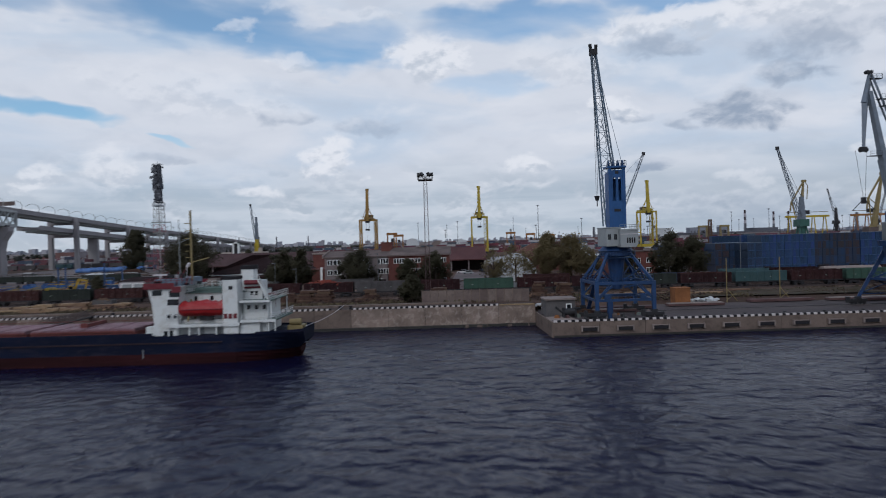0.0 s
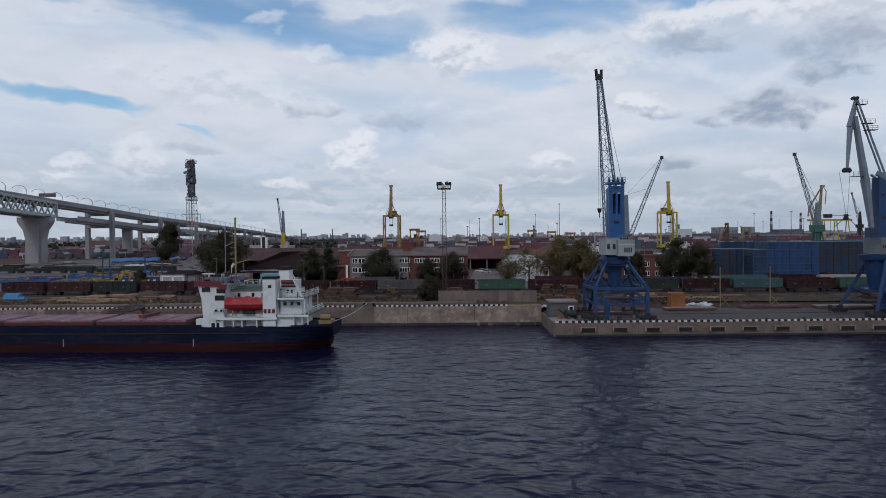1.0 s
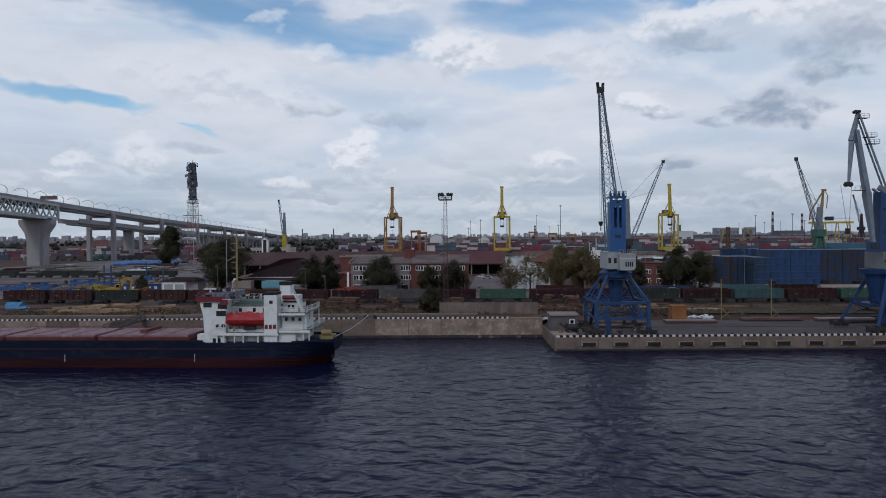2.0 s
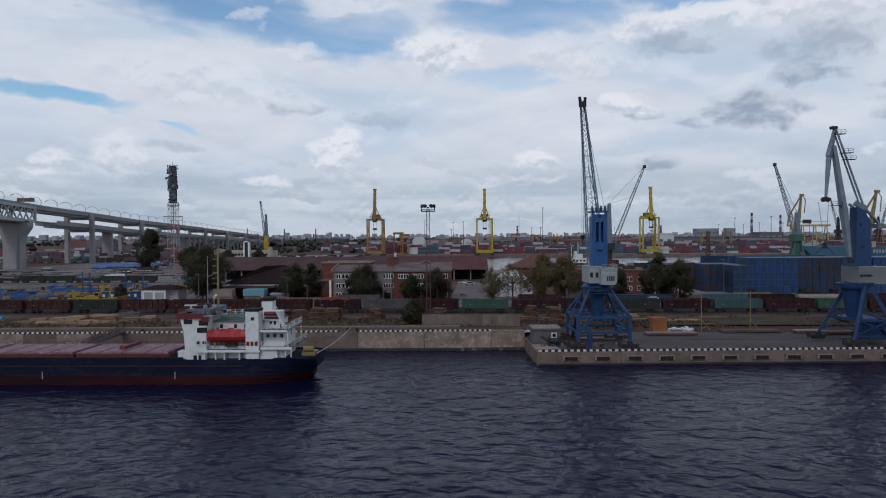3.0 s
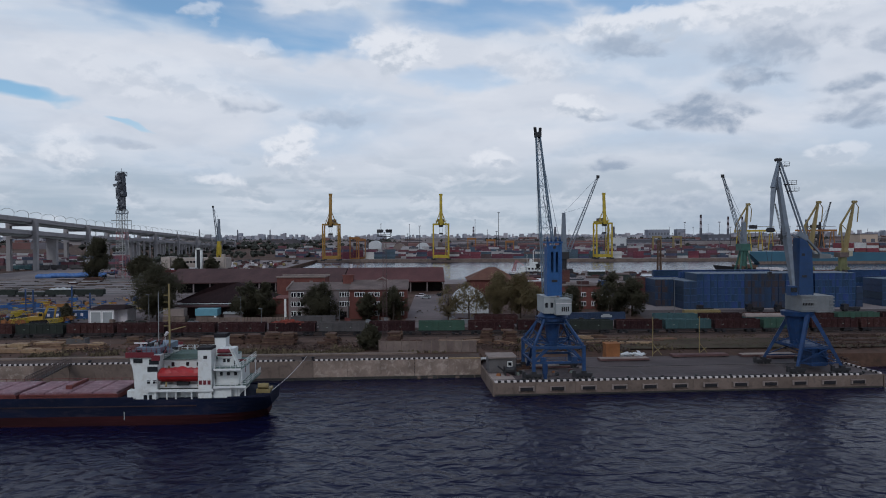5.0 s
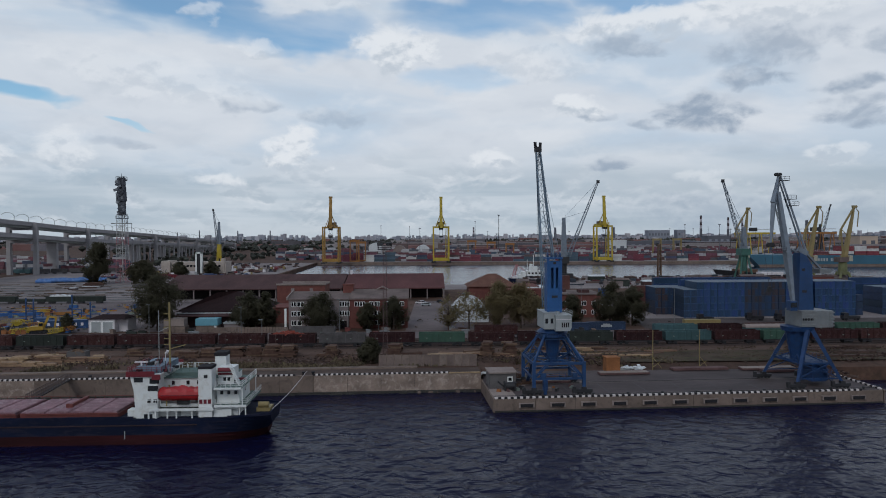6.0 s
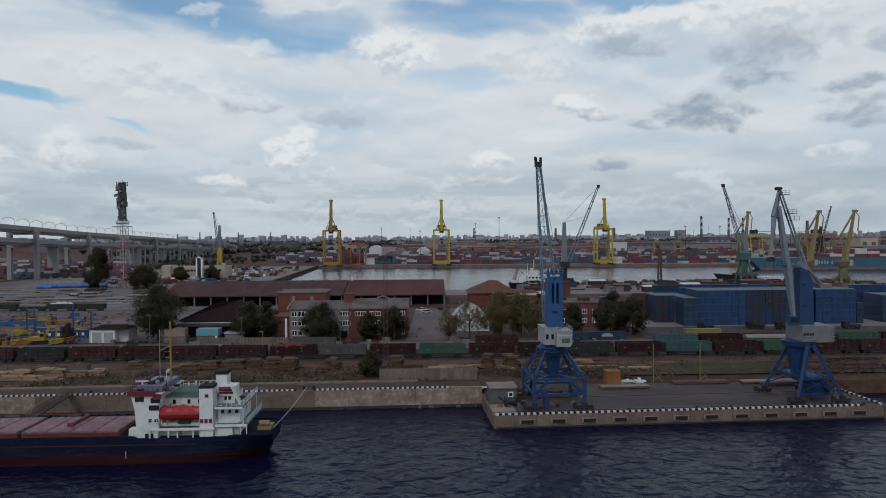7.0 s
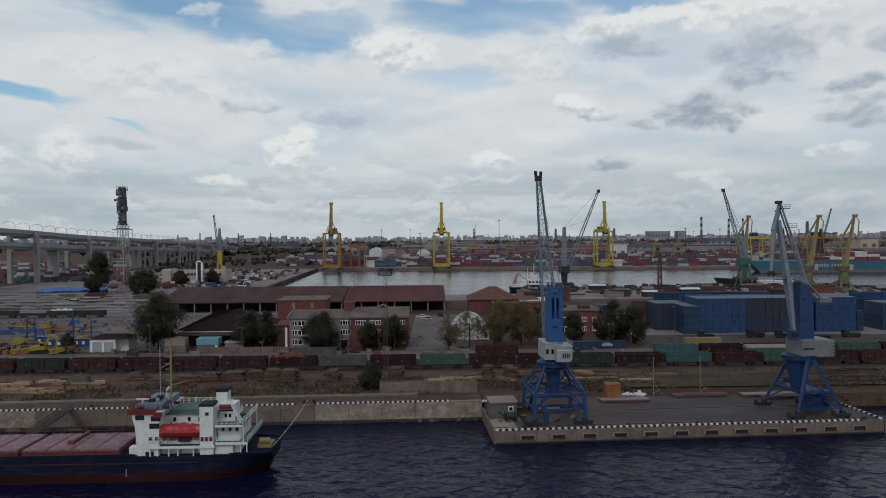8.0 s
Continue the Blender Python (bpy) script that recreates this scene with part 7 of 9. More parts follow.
def build_containers():
    end_stack(101.3, 265.4, 7, 5, BLUE_BOX, 1)
    end_stack(119.64, 265.6, 6, 5, MIXED_BOX, 7, NAVY_BOX)
    end_stack(135.36, 265.4, 4, 5, BLUE_BOX, 8)
    end_stack(147.0, 266.0, 6, 5, BLUE_BOX, 2)
    stack(100.6, 276, 4, 5, 12.19, BLUE_BOX, "dark blue shipping container behind a tall stack", 1, seed=3)
    end_stack(88.5, 275.0, 5, 4, MIXED_BOX, 3, NAVY_BOX)
    end_stack(95.6, 263.4, 2, 4, NAVY_BOX, 4)
    end_stack(174.5, 268.0, 4, 4, NAVY_BOX, 5)
    stack(94.5, 290, 4, 5, 12.19, BLUE_BOX, "blue shipping container in a rear stack", 1, seed=4)
    stack(83, 282, 3, 4, 6.06, BROWN_BOX, "brown shipping container in a rear stack", 1, seed=5)
    stack(174, 282, 3, 5, 12.19, BLUE_BOX, "blue shipping container in a rear stack", 1, seed=6)
    stack(163.5, 262, 1, 3, 2.5, NAVY_BOX, "navy shipping container stacked end-on", 1, seed=8, end_on=True)
    stack(40, 226.5, 1, 1, 12.19, NAVY_BOX, "blue shipping container standing alone", 1, seed=9)
    box = stack(52.3, 227.6, 1, 1, 12.19, NAVY_BOX, "navy shipping container with a white mark standing alone", 1, seed=10)
    part("white_mark", S().box(-2.0, 1.6, -1.30, -1.275, 1.0, 1.7).box(-1.4, 0.9, -1.30, -1.275, 1.7, 2.1), HOUSE_GREY, box, "white painted mark")
    stack(86, 232, 1, 1, 12.19, OLD_YELLOW, "faded yellow shipping container on the ground", 1, seed=12)
    stack(75, 395, 1, 3, 6.06, BROWN_BOX, "brown shipping container near the basin", 2, seed=13)
    stack(144, 420, 3, 2, 12.19, BROWN_BOX, "brown shipping container near the basin", 1, seed=14)
    # container yard over the water: the front rows one by one, the rest in one mass
    g = rnd(21)
    shades = (((0.15, 0.036, 0.052), 0.30), ((0.095, 0.030, 0.045), 0.18), ((0.44, 0.43, 0.42), 0.22), ((0.050, 0.055, 0.10), 0.12), ((0.09, 0.06, 0.06), 0.10), ((0.055, 0.085, 0.115), 0.08))
    kinds = []
    for c, share in shades:
        me = S().prism(corrugated(12.2), 0, 2.6).mesh("shipping_container")
        me.materials.append(material("far_container", c, 0.7, var=0.2, scale=0.3, fine=2, per_object=0.25))
        kinds.append(me)
    x, run = -118.0, 0
    while x < 330:
        if run == 0:
            main, run = g.choices(kinds, [c[1] for c in shades])[0], g.choice((1, 1, 2, 3))
        run -= 1
        if g.random() < 0.88:
            for k in range(g.choice((2, 2, 3, 3, 4, 4))):
                ob = new("shipping_container", main if g.random() < 0.75 else g.choice(kinds))
                ob.matrix_world = pose(x + g.uniform(-0.3, 0.3), far_bank_y(x) + 22, GZ + 0.06 + k * 2.62)
                tagged(ob, "weathered shipping container in the far yard", "container", "far container yard")
        x += 12.6
    s = S()
    for r in range(14):
        y = 34 + r * 13 + (r > 6) * 30
        x = -172.0 - r * 4 + g.uniform(0, 10)
        while x < 760:
            if g.random() < 0.72 and not (x < -130 and r < 3):
                for k in range(g.choice((1, 2, 3, 3, 4, 4, 5))):
                    L = g.choice((6.1, 12.2, 12.2))
                    m = pose(x, far_bank_y(x) + y, GZ + k * 2.62)
                    s.box(-L / 2, L / 2, -1.22, 1.22, 0, 2.6, m)
            x += 12.9 if g.random() < 0.9 else 26
    solid("container_yard", s, BOXES, "rows of stacked red, white and blue shipping containers", "containers", "stuff")
    s = S()
    for r in range(15):
        x = -690.0
        while x < -258 - r * 6.3:
            if g.random() < 0.66:
                L = g.choice((3.1, 6.1, 6.1))
                for k in range(g.choice((1, 1, 2, 2, 3, 3, 4))):
                    s.box(-L, L, -1.2, 1.2, 0, 2.6, pose(x, 612 + r * 15, GZ + k * 2.62))
            x += 13
    solid("west_container_yard", s, BOXES, "stacked shipping containers under the viaduct", "containers", "stuff")


def lumber(x, y, z, L, w, h, mat, label, turn=0, seed=0):
    g = rnd(seed)
    t = thing("timber_stack", label, "timber", pose(x, y, z, 0, 0, turn), group="timber stacks on the quay")
    zz = 0.15
    while zz < h:
        yy = -w / 2
        bh = g.uniform(0.3, 0.6)
        while yy < w / 2:
            bw = g.uniform(0.5, 1.1)
            o, cut = g.uniform(-0.5, 0.5), g.uniform(0.55, 1.0) if zz > 0.5 * h else 1.0
            part("plank", S().box(-L / 2 * cut + o, L / 2 * cut + o, yy, yy + bw * 0.92, zz, zz + bh - 0.05, pose(0, 0, 0, 0, 0, g.uniform(-4, 4))), mat, t)
            yy += bw
        zz += bh
    for xx in (-L / 2 + 0.5, L / 2 - 0.8):
        part("bearer", S().box(xx, xx + 0.3, -w / 2, w / 2, 0, 0.15), WOOD_OLD, t)


def build_timber():
    g = rnd(31)
    for i in range(7):
        lumber(-111 + i * 4.6, 176.5 + g.uniform(-3, 3), land_z(-100, 176), g.uniform(4, 6), 2.6, g.uniform(0.9, 2.0), WOOD_PALE, "stack of pale sawn timber on the quay", g.uniform(-8, 8), 40 + i)
    for i in range(5):
        lumber(-112 + i * 5.2, 168.5 + g.uniform(-1, 1), land_z(-100, 169), g.uniform(4, 6), 2.2, g.uniform(0.6, 1.3), WOOD_PALE, "low stack of pale sawn timber on the quay", g.uniform(-5, 5), 60 + i)
    for i, (x, y, h, L) in enumerate(((-58, 183, 2.0, 5), (-52, 183.5, 2.4, 5.6), (-46.5, 184, 2.2, 4.4), (-41.5, 182, 3.0, 4.2), (-37.2, 181, 3.0, 4.2), (-25.6, 180.5, 3.0, 2.8), (-9.4, 184, 2.6, 3.6), (14.8, 180, 3.4, 3.0), (20.6, 180, 3.4, 3.0), (-65, 184, 1.6, 5))):
        lumber(x, y, land_z(x, y), L, 3.2, h, WOOD_OLD, "weathered brown timber stack beside the railway", g.uniform(-6, 6), 80 + i)
    for i in range(4):
        lumber(2 + i * 3.0, 176 + (i % 2) * 3, land_z(3, 177), 7, 1.6, 0.8, WOOD_PALE, "loose pale planks beside the railway", g.uniform(-14, 14), 120 + i)
    for i in range(6):
        lumber(40 + i * 4.2, 176 + (i % 3) * 3.2, land_z(44, 177), 8, 1.4, 0.5, WOOD_PALE if i % 2 else WOOD_OLD, "loose planks strewn behind the pier", g.uniform(-16, 16), 140 + i)
    for i in range(10):
        lumber(94 + i * 3.2, 172 + (i % 4) * 4.5, land_z(100, 176), 12, 1.2, 0.5 + 0.1 * (i % 3), SCRAP, "rusty rails and pipes lying in rows", g.uniform(-9, 3), 160 + i)
    for i in range(16):
        x, y = g.uniform(-104, -22), g.choice((181, 186, 190)) + g.uniform(-1, 1)
        lumber(x, y, land_z(x, y), g.uniform(3, 6), g.uniform(1.4, 2.6), g.uniform(0.6, 1.9), WOOD_OLD, "weathered timber stack beside the railway", g.uniform(-8, 8), 300 + i)
    for i in range(10):
        x, y = g.uniform(-10, 60), g.uniform(176, 189)
        lumber(x, y, land_z(x, y), g.uniform(3, 8), 1.2, g.uniform(0.4, 0.9), WOOD_PALE if i % 3 == 0 else WOOD_OLD, "loose planks strewn beside the railway", g.uniform(-25, 25), 340 + i)
    heaps = ((-74, -58, 170, 178, 60, 0.9), (-40, -24, 168, 174, 90, 0.8), (-30, -14, 174, 182, 60, 0.7), (-20, -12, 166, 170, 60, 0.6), (-2, 22, 166, 174, 150, 0.8), (28, 48, 164, 176, 170, 0.9), (84, 96, 150, 166, 130, 0.9), (96, 118, 166, 188, 160, 0.9), (44, 52, 170, 182, 60, 0.7), (-90, -76, 168, 172, 60, 0.7))
    for i, (x0, x1, y0, y1, n, sz) in enumerate(heaps):
        solid("scrap_heap", heap(200 + i, x0, x1, y0, y1, land_z((x0 + x1) / 2, (y0 + y1) / 2) + 0.1, int(n * 1.5), sz * 0.36, 0.9), SCRAP, "heap of scrap, rubble and broken timber", "scrap", "stuff")
    # weeds along the quay
    s = S()
    for i in range(10000):
        x = g.uniform(-120, 60)
        y = (bank_y(x) + 8.6 + abs(g.gauss(0, 6))) if x < 11 else g.uniform(164, 188)
        if 11 < x < 40 and y < 166 or noise.noise(Vector((x * 0.11, y * 0.16, 2.2))) < -0.02:
            continue
        z = land_z(x, y)
        a, h, w = g.uniform(0, 3.14), g.uniform(0.15, 0.85), g.uniform(0.12, 0.45)
        dx, dy = math.cos(a) * w, math.sin(a) * w
        s.add([(x - dx, y - dy, z - 0.05), (x + dx, y + dy, z - 0.05), (x + dx * 0.5 + g.uniform(-0.2, 0.2), y + dy * 0.5, z + h), (x - dx * 0.6, y - dy * 0.6, z + h * 0.8)], [(0, 1, 2, 3)])
    solid("weeds", s, WEED, "dry weeds and low scrub along the quay", "weeds", "stuff")


WEED = material("dry_weeds", (0.098, 0.082, 0.052), 0.95, var=0.4, scale=0.2, fine=2, per_island=0.5, bump=0)


def build_pier_things():
    # low steel slabs on the pier
    for i, (x, y, L) in enumerate(((17, 18.4, 12), (33, 21.2, 11.5), (52.4, 24.4, 13.5), (68.4, 23.2, 13), (70, 20.4, 9), (14, 14.2, 9))):
        t = thing("steel_plate_stack", "low stack of rusty steel plates on the pier", "steel stack", PIER @ pose(x, y, PTOP), group="steel plate stacks on the pier")
        part("plate", S().box(-L / 2, L / 2, -1.2, 1.2, 0.15, 0.55), SLAB, t)
        part("top_sheet", S().box(-L / 2 + 0.1, L / 2 - 0.1, -1.1, 1.1, 0.55, 0.66), CONCRETE_PALE if i % 2 else SLAB, t)
        for xx in (-L / 2 + 1, L / 2 - 1.3):
            part("bearer", S().box(xx, xx + 0.3, -1.2, 1.2, 0, 0.15), DARK_STEEL, t)
    t = thing("rusty_tank", "rusty orange-brown steel tank box on the pier", "tank", PIER @ pose(31.0, 23.8, PTOP + 0.3))
    part("body", S().box(-1.6, 1.6, -1.4, 1.4, 0, 3.2).box(-1.7, 1.7, -1.5, 1.5, 3.2, 3.4), RUST_ORANGE, t)
    t = thing("sheeting_heap", "white plastic sheeting heaped on the pier edge", "sheeting", PIER @ pose(36.5, 24.0, PTOP + 0.6))
    part("sheet", heap(301, -2.6, 2.6, -0.8, 0.8, 0.1, 26, 0.6, 0.5), TARP, t)
    t = thing("sheeting_heap", "small heap of white sacks by the hut", "sheeting", PIER @ pose(0.8, 19, PTOP + 1.2))
    part("sheet", heap(302, -1.0, 1.0, -0.5, 0.5, 0.1, 12, 0.5, 0.3), TARP, t)
    for x, h in ((41.6, 13), (53.0, 13)):
        t = thing("yellow_post", "slim yellow post with raking struts at the pier back", "post", PIER @ pose(x, 25.5, PTOP))
        part("post", S().beam((0, 0, 0), (0, 0, h * 0.72), 0.15), OLD_YELLOW, t)
        part("strut", S().beam((0, 0, 3.0), (2.2, 0, 0.3), 0.11).beam((0, 0, 0.6), (2.0, 0.5, 1.8), 0.1), OLD_YELLOW, t)
    t = thing("debris_skip", "dark scrap stack at the pier corner", "scrap", PIER @ pose(75, 14, PTOP))
    part("crate", S().box(-2.5, 2.5, -1.5, 1.5, 0, 2.6), WOOD_OLD, t)
    part("debris", heap(305, -2.4, 2.4, -1.4, 1.4, 2.6, 30, 0.6, 0.5), SCRAP, t)
    for i in range(5):
        t = thing("pallet_stack", "stack of wooden pallets on the pier", "pallets", PIER @ pose(6.5 + (i % 3) * 2.2, 11.5 + i * 2.0, PTOP), group="pallet stacks by the hut")
        for k in range(5 + i % 3):
            part("pallet", S().box(-0.9, 0.9, -0.7, 0.7, k * 0.17, k * 0.17 + 0.13), WOOD_OLD, t)


SLAB = material("rusty_slab", (0.10, 0.062, 0.058), 0.8, var=0.25, scale=0.4)
RUST_ORANGE = material("rust_orange", (0.24, 0.11, 0.045), 0.9, var=0.3, scale=0.5, stain=(0.14, 0.06, 0.03))


POST_GREY = material("post_grey", (0.12, 0.125, 0.13), 0.7, var=0.2)


def lamp_post(x, y, h, mat=POST_GREY, base=None):
    t = thing("lamp_post", "slim grey lamp post", "lamp post", pose(x, y, GZ if base is None else base), group="lamp posts along the railway")
    part("pole", S().tube((0, 0, 0), (0, 0, h), 0.11, 0.07), mat, t)
    part("lamp_head", S().box(-0.9, 0.2, -0.2, 0.2, h - 0.1, h + 0.1), mat, t)


def build_quay_block():
    t = thing("concrete_bin", "grey concrete bin heaped with broken boards on the quay", "bin", pose(-90.5, 179.8, land_z(-90.5, 179.8), 0, 0, 3))
    part("wall", S().box(-2.3, 2.3, -1.4, -1.1, 0, 2.3).box(-2.3, 2.3, 1.1, 1.4, 0, 2.3).box(-2.3, -2.0, -1.1, 1.1, 0, 2.3).box(2.0, 2.3, -1.1, 1.1, 0, 2.3), HUT_GREY, t)
    part("boards", heap(311, -1.8, 1.8, -0.9, 0.9, 1.9, 30, 0.5, 0.5), WOOD_OLD, t)


def build_west_yard():
    t = thing("excavator", "yellow tracked excavator with folded arm in the yard", "excavator", pose(-128.5, 231, GZ, 0, 0, 18))
    for sy in (-1, 1):
        k = part("track", S().extrude_y([(-2.2, 0.0), (2.2, 0.0), (2.6, 0.45), (2.2, 0.9), (-2.2, 0.9), (-2.6, 0.45)], sy * 1.25 - 0.3, sy * 1.25 + 0.3), KERB_BLACK, t)
        for x in (-1.8, -0.6, 0.6, 1.8):
            part("roller", S().tube((x, sy * 1.25 - 0.33, 0.4), (x, sy * 1.25 + 0.33, 0.4), 0.26, n=10), DARK_STEEL, k)
    part("body", S().extrude_y([(-2.6, 1.2), (1.6, 1.2), (1.6, 2.2), (-1.0, 2.5), (-2.6, 2.3)], -1.4, 1.4), EXCAVATOR_YELLOW, t)
    part("turntable", S().tube((0, 0, 0.85), (0, 0, 1.2), 0.9, n=14), DARK_STEEL, t)
    c = part("cab", S().extrude_y([(0.1, 2.2), (1.7, 2.2), (1.6, 3.3), (1.2, 3.7), (0.1, 3.7)], -1.4, -0.3), EXCAVATOR_YELLOW, t)
    part("cab_glass", S().box(0.35, 1.45, -1.44, -1.39, 2.5, 3.4), DARK_GLASS, c)
    part("boom", S().beam((1.4, 0.4, 1.8), (2.9, 0.4, 5.6), 0.5, 0.7).beam((2.9, 0.4, 5.4), (5.4, 0.4, 4.9), 0.45, 0.6), EXCAVATOR_YELLOW, t)
    part("stick", S().beam((5.2, 0.4, 5.2), (4.6, 0.4, 1.6), 0.4, 0.5), EXCAVATOR_YELLOW, t)
    part("ram", S().tube((1.7, 0.4, 2.4), (3.0, 0.4, 4.6), 0.1).tube((3.2, 0.4, 5.9), (5.1, 0.4, 5.7), 0.09), HOUSE_GREY, t)
    part("bucket", S().extrude_y([(4.2, 1.6), (5.0, 1.4), (5.0, 0.5), (4.1, 0.2), (3.5, 0.6)], -0.3, 1.1), DARK_STEEL, t)
    for i, (x, y, turn) in enumerate(((-139.5, 229.5, 8), (-136.2, 230.4, -20), (-133.2, 229.0, 30))):
        t = thing("grab", "rusty orange clamshell grab lying in the yard", "grab", pose(x, y, GZ + 0.05, 0, 0, turn), group="grabs lying in the yard")
        part("jaw", S().extrude_y([(-1.5, 0), (-0.1, 0), (-0.1, 1.3), (-0.8, 1.5), (-1.5, 0.7)], -0.9, 0.9), RUST_ORANGE if i else DARK_STEEL, t)
        part("jaw", S().extrude_y([(1.5, 0), (0.1, 0), (0.1, 1.3), (0.8, 1.5), (1.5, 0.7)], -0.9, 0.9), RUST_ORANGE, t)
        part("head", S().box(-0.6, 0.6, -0.4, 0.4, 1.4, 2.0).beam((-0.5, 0, 1.9), (0, 0, 2.9), 0.16).beam((0.5, 0, 1.9), (0, 0, 2.9), 0.16), DARK_STEEL, t)
    for i, (x, y, L, mat, lab) in enumerate(((-164, 280, 17, SPREADER_BLUE, "blue steel spreader beam lying in the yard"), (-176, 262, 15, SPREADER_BLUE, "dark blue steel beam lying in the yard"), (-148, 282, 10, ORANGE, "orange steel beam lying in the yard"), (-164, 292, 13, EXCAVATOR_YELLOW, "yellow steel frame lying in the yard"), (-182, 250, 14, SPREADER_BLUE, "blue steel spreader beam lying in the yard"), (-160, 248, 12, SPREADER_BLUE, "blue steel spreader beam lying in the yard"))):
        t = thing("spreader", lab, "steel frame", pose(x, y, GZ, 0, 0, 14))
        part("beam", S().box(-L / 2, L / 2, -1.2, -0.8, 0.4, 1.5).box(-L / 2, L / 2, 0.8, 1.2, 0.4, 1.5).box(-L / 2, -L / 2 + 0.5, -0.8, 0.8, 0.5, 1.4).box(L / 2 - 0.5, L / 2, -0.8, 0.8, 0.5, 1.4), mat, t)
        part("brace", S().truss((-L / 2, 0, 2.3), (L / 2, 0, 2.3), 2.0, 2.0, 8, 0.22, 0.14), mat, t)
    for i, (x, y, h) in enumerate(((-150, 262, 9), (-145, 258, 9), (-133, 262, 10), (-123, 255, 8))):
        t = thing("scaffold", "blue steel crane leg frame standing in the yard", "steel frame", pose(x, y, GZ))
        part("post", S().beam((0, 0, 0), (0, 0, h), 0.4).beam((0, 0, h * 0.45), (3.4, 0, h * 0.45), 0.35).beam((3.4, 0, 0), (3.4, 0, h * 0.45), 0.3), CRANE_BLUE, t)
    for i, (x, y, L, mat) in enumerate(((-129, 243, 8, CRANE_BLUE), (-137, 250, 6, CRANE_BLUE), (-121, 244, 6, CRANE_BLUE), (-108.5, 247, 6, RUST_RED))):
        t = thing("work_cabin", "blue and orange site cabins in the yard", "cabin", pose(x, y, GZ), group="site cabins")
        part("body", S().box(-L / 2, L / 2, -1.2, 1.2, 0.1, 2.7).box(-L / 2, L / 2, -1.3, 1.3, 2.7, 2.9), mat, t)
        if L > 4:
            for wx in (-0.3 * L, 0.08 * L):
                part("window", S().box(wx, wx + 0.9, -1.26, -1.2, 1.0, 2.0), WALL_WHITE, t)
            part("corner_post", S().box(-L / 2 - 0.02, -L / 2 + 0.12, -1.28, -1.18, 0, 2.9).box(L / 2 - 0.12, L / 2 + 0.02, -1.28, -1.18, 0, 2.9), ROD_BLUE, t)
    g = rnd(51)
    # long rake of flat wagons and dark stock further back
    for i in range(9):
        t = thing("flat_wagon", "dark green flat wagon in the rear sidings", "wagon", pose(-272 + i * 14.0, 338 - i * 0.6, GZ), group="rear siding wagons")
        part("body", S().box(-6.6, 6.6, -1.4, 1.4, 1.0, 3.4 if i % 3 else 2.2), WAGON_DARK, t)
        if i == 7:
            part("tarpaulin", S().extrude_y([(-5.2, 3.0), (-4.6, 3.9), (-3.2, 3.6), (-2.0, 4.3), (-0.6, 3.9), (0.9, 4.4), (2.4, 3.8), (3.6, 4.1), (4.6, 3.5), (5.2, 3.0)], -1.2, 1.2), TARP, t, "crumpled white sheeting")
        for xx in (-5.5, 3):
            part("bogie", S().box(xx, xx + 2.5, -1.1, 1.1, 0, 1.0), DARK_STEEL, t)
    for i in range(12):
        t = thing("goods_wagon", "dark wagon under the viaduct", "wagon", pose(-400 + i * 14.2, 590 + i * 2.5, GZ), group="wagons under the viaduct")
        part("body", S().box(-6.8, 6.8, -1.4, 1.4, 1.0, 4.2), WAGON_GREY if i % 4 else WAGON_TEAL, t)
        for xx in (-5.5, 3):
            part("bogie", S().box(xx, xx + 2.5, -1.1, 1.1, 0, 1.0), DARK_STEEL, t)
    for i in range(5):
        t = thing("pipe_stack", "blue sheeted stock lying beside the sidings", "sheeting", pose(-261 + i * 7.6, 482 + i * 3.2, GZ, 0, 0, 12 + 3 * (i % 3)), group="sheeted stock by the sidings")
        for k in range(5):
            x0, x1, h = -4.6 + g.uniform(-0.6, 0.6), 4.4 + g.uniform(-0.8, 0.8), 1.2 + (k % 2) * 0.7 + 0.25 * (i % 2)
            part("sheet", S().tube((x0, -3.0 + k * 1.4, h), (x1, -2.8 + k * 1.4, h + g.uniform(-0.3, 0.3)), 1.2, 1.05, 8), BLUE_SHEET, t)
    for i in range(84):
        x, y = g.uniform(-250, -135), g.uniform(520, 690)
        t = thing("parked_truck", "parked truck on the west quay", "truck", pose(x, y, GZ, 0, 0, g.choice((0, 90, 20))), group="parked trucks")
        mat = g.choice((WALL_WHITE, RED, CRANE_BLUE, WALL_WHITE, HOUSE_GREY, OLD_YELLOW))
        part("cab", S().box(-1.2, 1.2, -4.6, -2.6, 0.6, 3.0), mat, t)
        part("box", S().box(-1.25, 1.25, -2.4, 4.6, 1.0, 3.4 if g.random() < 0.5 else 1.4), g.choice((WALL_WHITE, mat, BROWN_BOX)), t)
    for x, y, a, mat, word in ((-3.4, 318, 70, WALL_WHITE, "white"), (-1.0, 309, 82, HOUSE_GREY, "silver"), (5.4, 322, 15, KERB_BLACK, "black"), (9.6, 262, 8, KERB_BLACK, "dark")):
        t = thing("parked_car", word + " car parked on the forecourt", "car", pose(x, y, GZ + 0.07, 0, 0, a), group="parked cars")
        part("body", S().extrude_x([(-2.2, 0.3), (2.2, 0.3), (2.25, 0.75), (1.2, 0.95), (-2.0, 0.98), (-2.25, 0.7)], -0.88, 0.88), mat, t)
        part("cabin", S().extrude_x([(-1.9, 0.95), (1.2, 0.95), (0.5, 1.48), (-1.4, 1.5)], -0.78, 0.78), DARK_GLASS, t)
        part("roof", S().box(-0.74, 0.74, -1.35, 0.45, 1.49, 1.54), mat, t)
